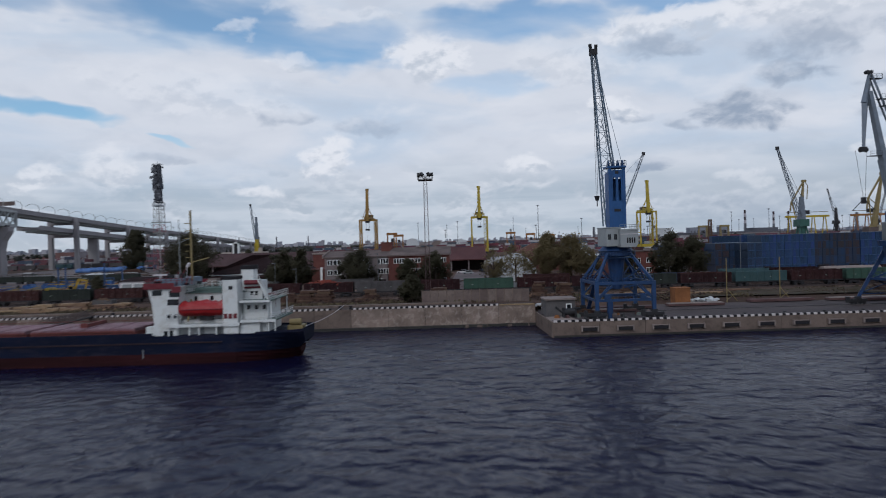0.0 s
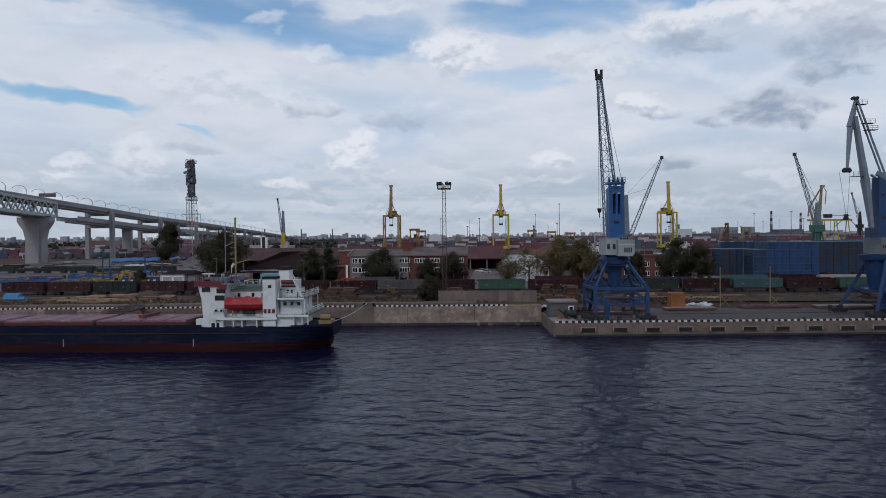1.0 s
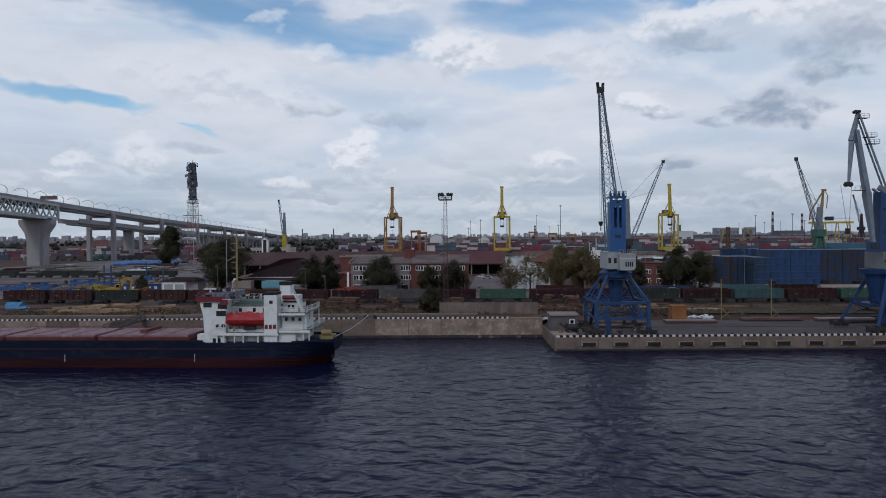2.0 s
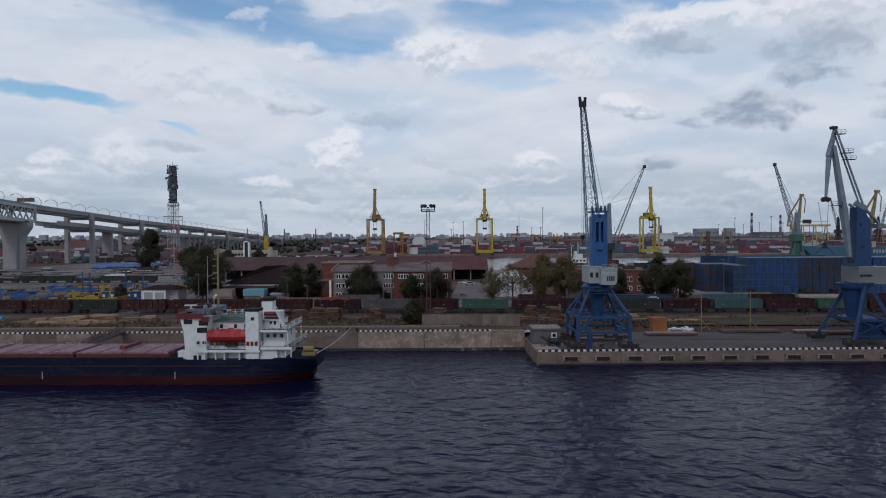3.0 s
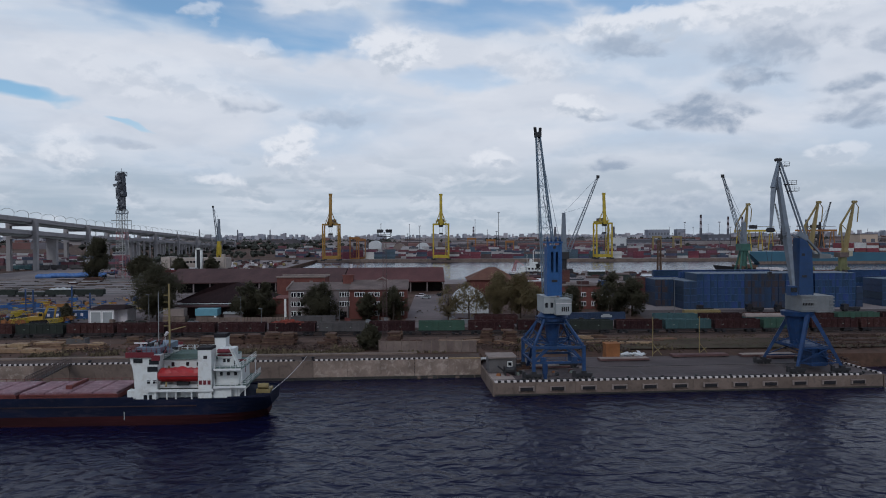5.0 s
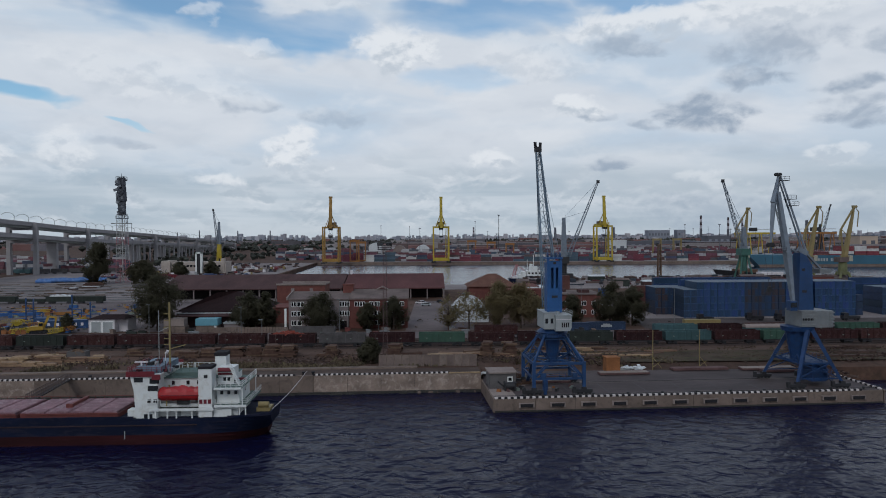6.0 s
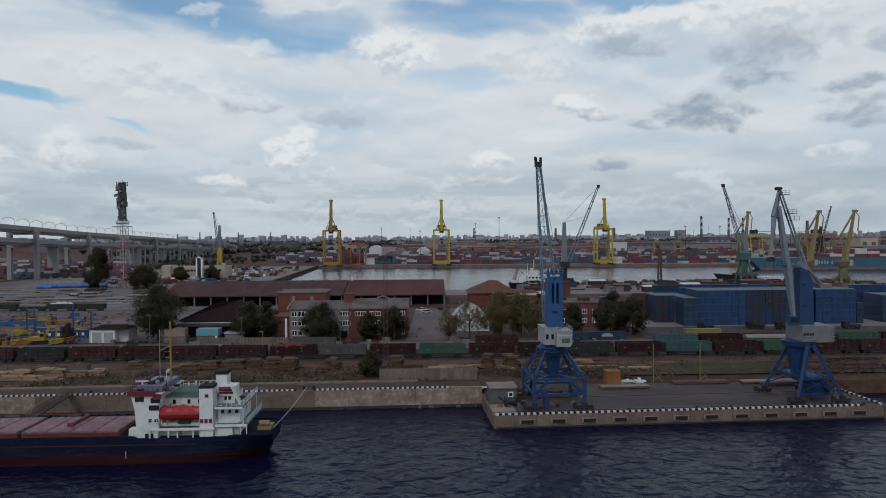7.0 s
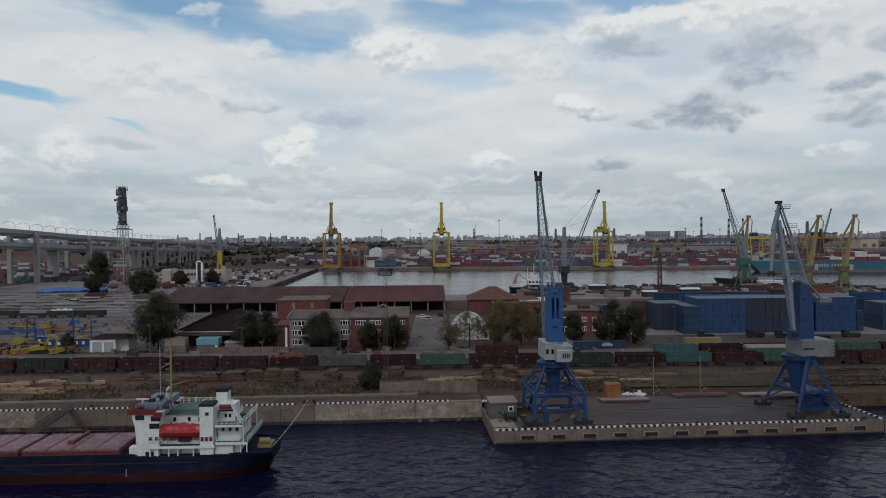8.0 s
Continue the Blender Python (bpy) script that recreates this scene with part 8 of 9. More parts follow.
        for wx in (-0.85, 0.85):
            for wy in (-1.35, 1.35):
                part("wheel", S().tube((wx - 0.1, wy, 0.31), (wx + 0.1, wy, 0.31), 0.31, n=10), KERB_BLACK, t)
    for x, y, h in ((-29, 224, 11), (-17, 232, 9), (12, 232, 12), (58, 262, 12), (47, 250, 12), (80, 224, 14), (-47.5, 196.5, 8), (-60, 222, 9), (172, 236, 12), (-89, 222, 10)):
        lamp_post(x, y, h)
    # blue sheeted boat on the quay
    t = thing("sheeted_boat", "small boat under a blue cover on the quay", "boat", pose(-128, 180, land_z(-128, 180), 0, 0, 4))
    part("hull", S().add([(-2.7, -1.2, 0.6), (2.6, -1.0, 0.6), (3.4, 0, 0.9), (2.6, 1.0, 0.6), (-2.7, 1.2, 0.6), (-2.4, -0.6, 0), (2.6, 0, 0), (-2.4, 0.6, 0)], [(0, 5, 6, 2, 1), (4, 3, 2, 6, 7), (0, 4, 7, 5), (5, 7, 6)]), TARP, t)
    part("cover", S().extrude_x([(-1.3, 0.65), (1.3, 0.65), (1.0, 1.5), (0.2, 2.3), (-0.9, 1.7)], -2.8, 1.2).extrude_x([(-1.2, 0.65), (1.2, 0.65), (0.8, 1.2), (-0.7, 1.3)], 1.2, 2.8), BLUE_COVER, t, "faded bright blue cover")


BLUE_COVER = material("blue_cover", (0.045, 0.17, 0.33), 0.6, var=0.25, scale=0.6)
EXCAVATOR_YELLOW = material("excavator_yellow", (0.34, 0.21, 0.022), 0.55, var=0.2, scale=0.6, stain=(0.16, 0.09, 0.03))
SPREADER_BLUE = material("spreader_blue", (0.02, 0.075, 0.22), 0.6, var=0.25, scale=0.4)
BLUE_SHEET = material("blue_sheeting", (0.06, 0.14, 0.34), 0.7, var=0.3, scale=0.3, stain=(0.3, 0.33, 0.36))
build_containers()
build_timber()
build_pier_things()
build_quay_block()
build_west_yard()

# ---- trees ----


def crown_mesh(seed, rx, rz, mat, leaves=2600, size=1.0):
    """Leaves set in clumps along limbs, ragged and open at the rim."""
    g = rnd(seed)
    clumps = []
    lobes = [(g.uniform(0, 6.28), g.uniform(-0.7, 0.9), g.uniform(0.74, 1.12)) for _ in range(13)]
    for i in range(130):
        la, lu, lr = lobes[i % 13]
        a, u = la + g.gauss(0, 0.5), max(-0.98, min(1.0, lu + g.gauss(0, 0.34)))
        r = math.sqrt(max(0, 1 - u * u * 0.92)) * g.uniform(0.3, 1.0) * lr * (1.0 - 0.18 * u)
        clumps.append((math.cos(a) * r * rx, math.sin(a) * r * rx, u * rz * g.uniform(0.82, 1.1) * (0.8 + 0.25 * lr), g.uniform(0.12, 0.32) * rx))
    v, f = [], []
    for i in range(leaves):
        cx, cy, cz, cr = g.choice(clumps)
        d = Vector((g.gauss(0, 1), g.gauss(0, 1), g.gauss(0, 1.1))).normalized() * cr * g.uniform(0.2, 1.25)
        c = Vector((cx, cy, cz)) + d
        w = g.uniform(0.11, 0.27) * size
        m = Euler((g.uniform(-1, 1), g.uniform(-1, 1), g.uniform(0, 6.3))).to_matrix()
        n = len(v)
        if (m @ Vector((0, 0, 1))).dot(Vector((c.x / rx, c.y / rx, c.z / rz + 0.35))) < 0:
            m = m @ Matrix(((1, 0, 0), (0, -1, 0), (0, 0, -1)))
        v += [tuple(c + m @ Vector(p)) for p in ((-w, -w * 0.7, 0), (w, -w * 0.6, 0.05), (w * 0.8, w * 0.7, 0), (-w * 0.7, w * 0.8, 0.06))]
        f.append((n, n + 1, n + 2, n + 3))
    me = bpy.data.meshes.new("crown")
    me.from_pydata(v, [], f)
    me.materials.append(mat)
    # soft shading: leaves take the slope of the crown
    me.polygons.foreach_set("use_smooth", [True] * len(f))
    me.normals_split_custom_set_from_vertices([(Vector((x / rx, y / rx, z / rz + 0.35)) + Vector((g.gauss(0, 0.25), g.gauss(0, 0.25), g.gauss(0, 0.25)))).normalized() for x, y, z in v])
    return me


def trunk_shape(h, rx, rz, seed):
    g = rnd(seed)
    s = S().tube((0, 0, 0), (0.1, 0.05, h * 0.55), 0.32, 0.22, 8).tube((0.1, 0.05, h * 0.55), (0.0, 0.2, h), 0.22, 0.1, 7)
    for i in range(8):
        a = g.uniform(0, 6.28)
        z = h * g.uniform(0.45, 0.9)
        s.tube((0.05, 0.05, z), (math.cos(a) * rx * 0.6, math.sin(a) * rx * 0.6, z + rz * g.uniform(0.3, 0.8)), 0.13, 0.04, 6)
    return s


def tree(x, y, height, rx, mat, seed, low=0.22, leaves=2800, label="leafy dark green tree beside the buildings", z=GZ, size=1.0):
    t = thing("tree", label, "tree", pose(x, y, z, 0, 0, seed * 47 % 360))
    rz = height * (1 - low) / 2
    zc = height - rz
    part("trunk", trunk_shape(zc + rz * 0.4, rx, rz, seed), BARK, t)
    c = part("crown", crown_mesh(seed, rx, rz, mat, int(leaves * 3.4), size), mat, t)
    c.location = (0, 0, zc)


def build_trees():
    tree(-91, 234, 17.5, 9.4, LEAF, 1, 0.18, 5200, "large dark green tree beside the garage")
    tree(-219, 468, 25, 9.6, LEAF, 2, 0.03, 5200, "tall dark green tree beside the lattice tower", size=1.9)
    tree(-190, 470, 13.5, 9.8, LEAF, 3, 0.03, 3600, size=1.9)
    tree(-36, 231, 11.2, 6.2, LEAF, 4, 0.08, 4200, "round dark tree in front of the grey facade")
    tree(-20.6, 231.5, 8.0, 3.5, LEAF, 5, 0.08, 3000, "dark tree in front of the brick facade")
    tree(-12.0, 232, 9.8, 4.6, LEAF, 6, 0.08, 3000, "dark tree at the corner of the brick building")
    tree(-61, 234, 12.0, 5.3, LEAF, 7, 0.08, 3400)
    tree(-54.5, 233, 12.0, 3.9, LEAF, 8, 0.1, 2600)
    tree(6.5, 231, 10.6, 4.4, LEAF_OLIVE, 10, 0.2, 800, "thin-leaved tree before the white sheeting")
    tree(13.4, 232, 11.4, 6.4, LEAF_OLIVE, 11, 0.12, 620, "thin-leaved tree before the white sheeting")
    tree(23.5, 233, 14.2, 6.4, LEAF_OLIVE, 12, 0.16, 3800, "broad olive-brown tree with open crown")
    tree(31, 234, 13.4, 6.0, LEAF_OLIVE, 13, 0.16, 3600, "broad olive-brown tree with open crown")
    tree(37, 236, 9.5, 4.6, LEAF_OLIVE, 14, 0.3, 1000)
    tree(62, 236, 14, 5.6, LEAF, 15, 0.08, 3600, "dark green tree by the container stacks")
    tree(70, 237, 12.5, 5.8, LEAF, 16, 0.06, 3600, "dark green tree by the container stacks")
    tree(50, 240, 9.5, 4.4, LEAF, 17, 0.1, 2200)
    tree(-14.8, 167.8, 5.8, 2.7, LEAF, 18, 0.02, 2200, "dark bush beside the panel fence", land_z(-14.8, 167.8) - 0.3)
    tree(-120, 232.5, 5.4, 2.3, LEAF, 19, 0.02, 1300, "small dark bush beside the garage")
    tree(-195, 556, 10, 6.5, LEAF, 20, 0.02, 2400, size=1.9)
    tree(-171, 556, 10.5, 6, LEAF, 21, 0.02, 2400, size=1.9)
    tree(-96, 243, 7, 3.5, LEAF, 22, 0.1, 1200)


build_trees()

# ---- the far side: ships, sheds, woods, city ----


def build_far_ships():
    t = thing("container_ship", "long teal-blue container ship hull at the far quay", "ship", pose(0, 0, 0))
    part("hull", S().add([(342, 700, -1), (640, 690, -1), (640, 718, -1), (346, 722, -1), (328, 700, 12.5), (640, 690, 10), (640, 718, 10), (334, 724, 12.5)], [(0, 1, 5, 4), (1, 2, 6, 5), (2, 3, 7, 6), (3, 0, 4, 7), (4, 5, 6, 7)]), TEAL_HULL, t, "teal hull side")
    part("hull_band", S().add([(341, 699.4, -0.9), (640, 689.4, -0.9), (640, 689.4, 2.6), (338, 699.4, 2.6)], [(0, 1, 2, 3)]), CONCRETE, t, "dull pale lower hull")
    for i in range(9):
        x = 396 + i * 2.75 + (2 if i > 4 else 0)
        y = 700 - (x - 342) * 0.0336 - 0.6
        part("name_bar", S().box(x, x + 1.7, y - 0.2, y, 5.8, 8.8), HOUSE_GREY, t)
    g = rnd(91)
    cargo = island_palette("deck_cargo", [(0.16, 0.03, 0.04), (0.45, 0.44, 0.43), (0.10, 0.03, 0.035), (0.05, 0.06, 0.09), (0.14, 0.05, 0.045)], 0.7, per="o")
    for i in range(20):
        for k in range(g.choice((1, 2, 3, 4))):
            x = 345 + i * 13
            part("deck_container", S().box(x + 40, x + 52.2, 698, 714, 10.5 + k * 2.6, 13.05 + k * 2.6), cargo, t)
    t = thing("white_vessel", "white working vessel with lattice mast in the basin", "ship", pose(70, 500, 0))
    part("hull", S().add([(-10, -4, 0), (16, -4, 0), (18, 0, 0), (16, 4, 0), (-10, 4, 0), (-11, -4.5, 3.2), (17, -4.5, 2.8), (20, 0, 3.4), (17, 4.5, 2.8), (-11, 4.5, 3.2)], [(0, 1, 6, 5), (1, 2, 7, 6), (2, 3, 8, 7), (3, 4, 9, 8), (4, 0, 5, 9), (5, 6, 7, 8, 9)]), HULL_BLUE, t)
    part("deckhouse", S().box(2, 13, -3, 3, 3, 8.5).box(4, 10, -2.5, 2.5, 8.5, 11.5), SHIP_WHITE, t, "white deckhouse")
    part("mast", S().beam((7, 0, 11), (7, 0, 20), 0.4).beam((2.5, 0, 8), (2.5, 0, 17), 0.25), SHIP_WHITE, t)
    part("crane_frame", S().truss((-8, 0, 3), (-5, 0, 13), 2.2, 1.2, 5, 0.3, 0.2).beam((-5, 0, 13), (0, 0, 9), 0.4), RED_PALE, t, "faded pink deck crane")
    for k, (x0, x1, z0, z1, mm) in enumerate(((-9, -5, 3, 5, WALL_WHITE), (-4, 1.5, 3, 6, SHIP_WHITE), (-2, 1, 6, 8, SHIP_WHITE), (13.2, 16, 3, 4.6, WALL_WHITE), (4.5, 6, 11.5, 13.4, SHIP_WHITE))):
        part("deck_house", S().box(x0, x1, -2.4, 2.4, z0, z1), mm, t)
    for k in range(4):
        part("window", S().box(2.8 + k * 2.5, 4.2 + k * 2.5, -3.06, -3.0, 6.2, 7.4), DARK_GLASS, t)
    part("ship_rail", S().rail([(-10, -4.2, 3.1), (16, -4.2, 2.9)], 1.1, 1.6, 0.12), SHIP_WHITE, t)
    t = thing("dark_ship", "dark hulled ship bow at the basin quay", "ship", pose(0, 0, 0))
    part("hull", S().add([(219, 512, -1), (244, 505, -1), (244, 520, -1), (213, 512, 8), (244, 503, 5.4), (244, 522, 5.4), (219, 520, 7)], [(0, 1, 4, 3), (1, 2, 5, 4), (0, 3, 6), (0, 6, 5, 2), (3, 4, 5, 6)]), KERB_BLACK, t)
    part("superstructure", S().box(230, 244, 506, 518, 5, 8), WOOD_OLD, t, "brown deck structures")
    part("white_house", S().box(240, 256, 492, 500, 2, 6.5), WALL_WHITE, t)
    t = thing("moored_barge", "low barge moored along the basin quay", "barge", pose(0, 0, 0))
    part("hull", S().box(100, 160, 488, 494, -0.5, 2.4).box(160, 190, 489, 495, -0.5, 4.0), RUST_DARK, t)
    part("deck_box", S().box(122, 128, 489, 493, 2.4, 5.6), WOOD_OLD, t)
    part("pile_frame", S().truss((166, 492, 4), (166, 492, 27), 2.4, 1.6, 8, 0.5, 0.3), WOOD_OLD, t)


TEAL_HULL = material("teal_hull", (0.034, 0.100, 0.150), 0.6, var=0.15, scale=0.05)


def build_stackers():
    for x, y, mat, h in ((-83, 812, ORANGE, 26), (-77, 830, ORANGE, 24), (60, 905, ORANGE, 24), (86, 915, ORANGE, 22), (110, 908, ORANGE, 20), (303, 905, OLD_YELLOW, 25), (330, 905, OLD_YELLOW, 25)):
        t = thing("stacking_crane", "orange rubber-tyred stacking crane in the far yard", "gantry crane", pose(x, y, GZ), group="stacking cranes")
        w = 5
        for sx in (-1, 1):
            part("leg", S().beam((sx * w, -3, 0.5), (sx * w, -1.5, h), 1.0).beam((sx * w, 3, 0.5), (sx * w, 1.5, h), 1.0), mat, t)
        part("top_beam", S().box(-w - 1, w + 1, -1.6, -0.6, h - 2.5, h).box(-w - 1, w + 1, 0.6, 1.6, h - 2.5, h), mat, t)
        part("sill", S().box(-w, w, -3.5, -2.5, 0.5, 2.0), mat, t)
        part("trolley", S().box(-1, 2, -2, 2, h * 0.6, h * 0.75), DARK_STEEL, t)
    # a wide yellow yard gantry beyond the old cranes
    for gx, gm in ((397, CRANE_YELLOW), (472, ORANGE)):
        t = thing("yard_gantry", "wide yellow yard gantry crane beyond the quay", "gantry crane", pose(gx, 830, GZ), group="yard gantries")
        part("girder", S().box(-24, 24, -3, -1.8, 30, 32.2).box(-24, 24, 1.8, 3, 30, 32.2), gm, t)
        part("top_chord", S().truss((-24, 0, 36), (24, 0, 36), 4, 4, 12, 0.5, 0.35), gm, t)
        for x in (-20, -7, 7, 20):
            part("leg", S().beam((x, -8, 0), (x, -2, 30), 0.9), gm, t)
            part("leg", S().beam((x, 8, 0), (x, 2, 30), 0.9), gm, t)
        part("trolley", S().box(-6, 2, -2.5, 2.5, 33.5, 38), DARK_STEEL, t)
    for x, hh, lean in ((470, 58, -10), (520, 60, 14)):
        luffing_crane(x, 905, DARK_STEEL, DARK_STEEL, 22, hh + 8, 16, (lean, 0), "far dark jib crane", "far cranes", 4)


def build_far_land():
    g = rnd(95)
    # sheds and terminals
    s = S()
    for i in range(420):
        y = 1010 + 2300 * g.random() ** 1.6
        x = g.uniform(-0.85, 0.85) * y
        if x < -130 and y < 1500:
            continue
        w, d, h = g.uniform(18, 110), g.uniform(15, 60), g.uniform(5, 15)
        s.box(x - w / 2, x + w / 2, y, y + d, GZ - 1, GZ + h)
    for i in range(60):
        y = 760 + 300 * g.random()
        x = -150 - g.uniform(0.0, 1.0) * y * 0.9
        if x > -430:
            continue
        w, d, h = g.uniform(12, 40), g.uniform(8, 24), g.uniform(3, 7)
        s.box(x - w / 2, x + w / 2, y, y + d, GZ - 1, GZ + h)
    solid("far_sheds", s, FAR_GREY, "low grey and brown terminal sheds in the distance", "sheds", "stuff")
    # named large buildings
    for x, y, w, d, h, mat, lab in ((700, 1640, 56, 40, 24, FARBLOCK, "tall grey works hall in the distance"), (600, 1700, 110, 40, 13, FARBLOCK, "long grey works hall in the distance"), (1152, 3400, 105, 60, 46, CITY, "large pale apartment block"), (1264, 3400, 40, 50, 47, CITY, "tall pale apartment tower"), (764, 1180, 31, 30, 25, TAN_PALE, "pale tan hall by the far cranes"), (440, 1300, 140, 50, 16, FARBLOCK, "low grey terminal hall"), (520, 1240, 90, 40, 15, ROOF_BROWN, "low brown terminal shed"), (300, 1150, 80, 30, 13, ROOF_GREY, "low weathered terminal shed"), (252, 905, 22, 12, 22, TARP, "white ship superstructure in the far yard")):
        t = thing("far_building", lab, "building", pose(x, y, GZ))
        part("wall", S().box(-w / 2, w / 2, 0, d, 0, h), mat, t)
        part("roof", S().box(-w / 2 - 0.5, w / 2 + 0.5, -0.5, d + 0.5, h, h + 1.2), FARBLOCK if mat is not TARP else TARP, t)
        n = max(2, int(w / 14))
        for i in range(n):
            part("window", S().box(-w / 2 + (i + 0.25) * w / n, -w / 2 + (i + 0.7) * w / n, -0.3, 0, h * 0.45, h * 0.7), FARBLOCK if mat is not FARBLOCK else CITY, t)
    for x, y, r, base in ((-38, 1010, 9.5, 6), (-4, 985, 11, 5.5), (-73, 1000, 8.6, 14)):
        t = thing("storage_dome", "pale rounded storage shelter in the distance", "storage dome", pose(x, y, GZ))
        s = S()
        n = 12
        pts = [(-r * math.cos(math.pi * i / n), r * (1.05 if base < 10 else 0.7) * math.sin(math.pi * i / n) + base) for i in range(n + 1)]
        s.extrude_y([(-r, 0)] + pts + [(r, 0)], 0, 30)
        part("shell", s, CONCRETE_PALE if x == -38 else TARP, t)
    # chimneys
    def chimney(x, y, h, r, striped, lab="tall industrial chimney in the distance"):
        t = thing("chimney", lab, "chimney", pose(x, y, GZ), group="far chimneys")
        n = 8
        for i in range(n):
            z0, z1 = h * i / n, h * (i + 1) / n
            m = (KERB_RED if i % 2 else CITYPALE) if striped and i >= n // 2 else FARBLOCK
            part("shaft", S().tube((0, 0, z0), (0, 0, z1), r * (1.25 - 0.4 * i / n), r * (1.25 - 0.4 * (i + 1) / n), 10), m, t)

    for x, y, h, r, st in ((1040, 2600, 98, 4.2, True), (1210, 2750, 94, 4.2, True), (1290, 2800, 95, 4, True), (238, 3400, 66, 4.5, True), (-770, 2400, 50, 2, False), (-700, 2400, 50, 2, False), (-640, 2400, 48, 2, False), (-530, 2400, 48, 2, False), (-560, 2500, 30, 2, False), (1500, 2700, 80, 6, False), (620, 3300, 62, 6, False), (900, 3300, 62, 6, False), (-880, 2500, 44, 2, False)):
        chimney(x, y, h, r, st)
    # city on the horizon
    s = S()
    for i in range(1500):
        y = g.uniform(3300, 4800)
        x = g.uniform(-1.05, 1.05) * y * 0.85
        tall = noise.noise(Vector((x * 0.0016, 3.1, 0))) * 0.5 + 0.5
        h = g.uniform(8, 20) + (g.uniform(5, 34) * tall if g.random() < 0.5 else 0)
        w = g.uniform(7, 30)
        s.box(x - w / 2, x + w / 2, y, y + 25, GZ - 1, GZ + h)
    solid("city_blocks", s, CITY, "apartment blocks along the horizon, haze painted into their colour", "city", "stuff")
    # woods
    s = S()
    for i in range(9000):
        y = 1000 + 2700 * g.random()
        x = g.uniform(-0.9, 0.9) * y
        if noise.noise(Vector((x * 0.003, y * 0.0045, 1.7))) < 0.10:
            continue
        r = g.uniform(4, 9)
        z = GZ + g.uniform(2, 9)
        pts = [(x + math.cos(q) * r * g.uniform(0.7, 1.2), y + math.sin(q) * r, z + g.uniform(-1, 1)) for q in (0, 1.26, 2.51, 3.77, 5.03)]
        n0 = [(x, y, z + r * g.uniform(0.5, 0.9)), (x, y, z - 7)]
        s.add(pts + n0, [(i2, (i2 + 1) % 5, 5) for i2 in range(5)] + [((i2 + 1) % 5, i2, 6) for i2 in range(5)])
    for i in range(420):
        x, y = g.uniform(-420, -150), g.uniform(690, 1200)
        if x > -225 and y < 830 or noise.noise(Vector((x * 0.02, y * 0.012, 4.7))) < -0.05:
            continue
        r = g.uniform(2.0, 4.2)
        z = GZ + g.uniform(2, 6)
        pts = [(x + math.cos(q) * r * g.uniform(0.7, 1.2), y + math.sin(q) * r, z + g.uniform(-1, 1)) for q in (0, 1.26, 2.51, 3.77, 5.03)]
        s.add(pts + [(x, y, z + r * g.uniform(0.5, 0.9)), (x, y, z - 7)], [(k, (k + 1) % 5, 5) for k in range(5)] + [((k + 1) % 5, k, 6) for k in range(5)])
    solid("far_woods", s, FAR_LEAF, "belts of dark trees in the distance", "woods", "stuff")
    # light masts and pylons
    for i in range(34):
        y = g.uniform(830, 2100)
        x = g.uniform(-0.5, 0.65) * y
        h = g.uniform(24, 46) if i % 4 else g.uniform(40, 60)
        t = thing("light_mast", "thin light mast in the far terminal", "light mast", pose(x, y, GZ), group="far light masts")
        part("pole", S().tube((0, 0, 0), (0, 0, h), 0.45, 0.25, 6), DARK_STEEL if i % 3 else FARBLOCK, t)
        part("head", S().box(-1.3, 1.3, -0.8, 0.8, h - 0.7, h + 0.3), FARBLOCK, t)


FARBLOCK = material("far_block_grey", (0.11, 0.12, 0.135), 0.9, var=0.15, scale=0.02, fine=0.2)
TAN_PALE = material("far_tan", (0.40, 0.34, 0.26), 0.9, var=0.1, scale=0.05, fine=0.4)
CITYPALE = material("far_pale", (0.36, 0.37, 0.38), 0.9, var=0.1, scale=0.05)
KERB_RED = material("far_stripe", (0.06, 0.048, 0.052), 0.9, var=0.15)
build_far_ships()
build_stackers()
build_far_land()

# ---- small clutter ----


def build_sidings():
    g = rnd(401)
    for i, y in enumerate((352, 366, 381, 398, 418, 436, 452)):
        t = thing("siding", "rusty siding track in worn asphalt", "railway track", pose(-60, y, GZ + 0.06, 0, 0, 1.2), kind="structure", group="yard sidings")
        part("bed", S().box(-260, -70 - i * 4, -1.5, 1.5, -0.2, 0.05), ASPHALT, t)
        for dy in (-0.76, 0.76):
            part("rail", S().box(-260, -70 - i * 4, dy - 0.07, dy + 0.07, 0.05, 0.25), HOUSE_DULL, t, "polished steel rail")
    # low stock and stores between the sidings
    kinds = ((WAGON_DARK, "dark green low wagon"), (WAGON_GREY, "grey sheeted stack"), (WOOD_OLD, "brown stack of sleepers"), (WAGON_BROWN, "brown low wagon"))
    for i in range(16):
        x, y = g.uniform(-300, -128), g.choice((398, 418, 436, 452))
        mat, word = g.choice(kinds)
        L, h = g.uniform(3, 13), g.uniform(0.6, 2.2)
        t = thing("stock_stack", word + " standing between the sidings", "stock", pose(x, y + g.uniform(-2, 2), GZ + 0.1, 0, 0, g.uniform(-4, 6)), group="stock between the sidings")
        part("base", S().box(-L / 2, L / 2, -1.3, 1.3, 0, h * 0.7), mat, t)
        part("top", S().box(-L / 2 * 0.8, L / 2 * 0.8, -1.0, 1.0, h * 0.7, h), mat if g.random() < 0.7 else TARP, t)


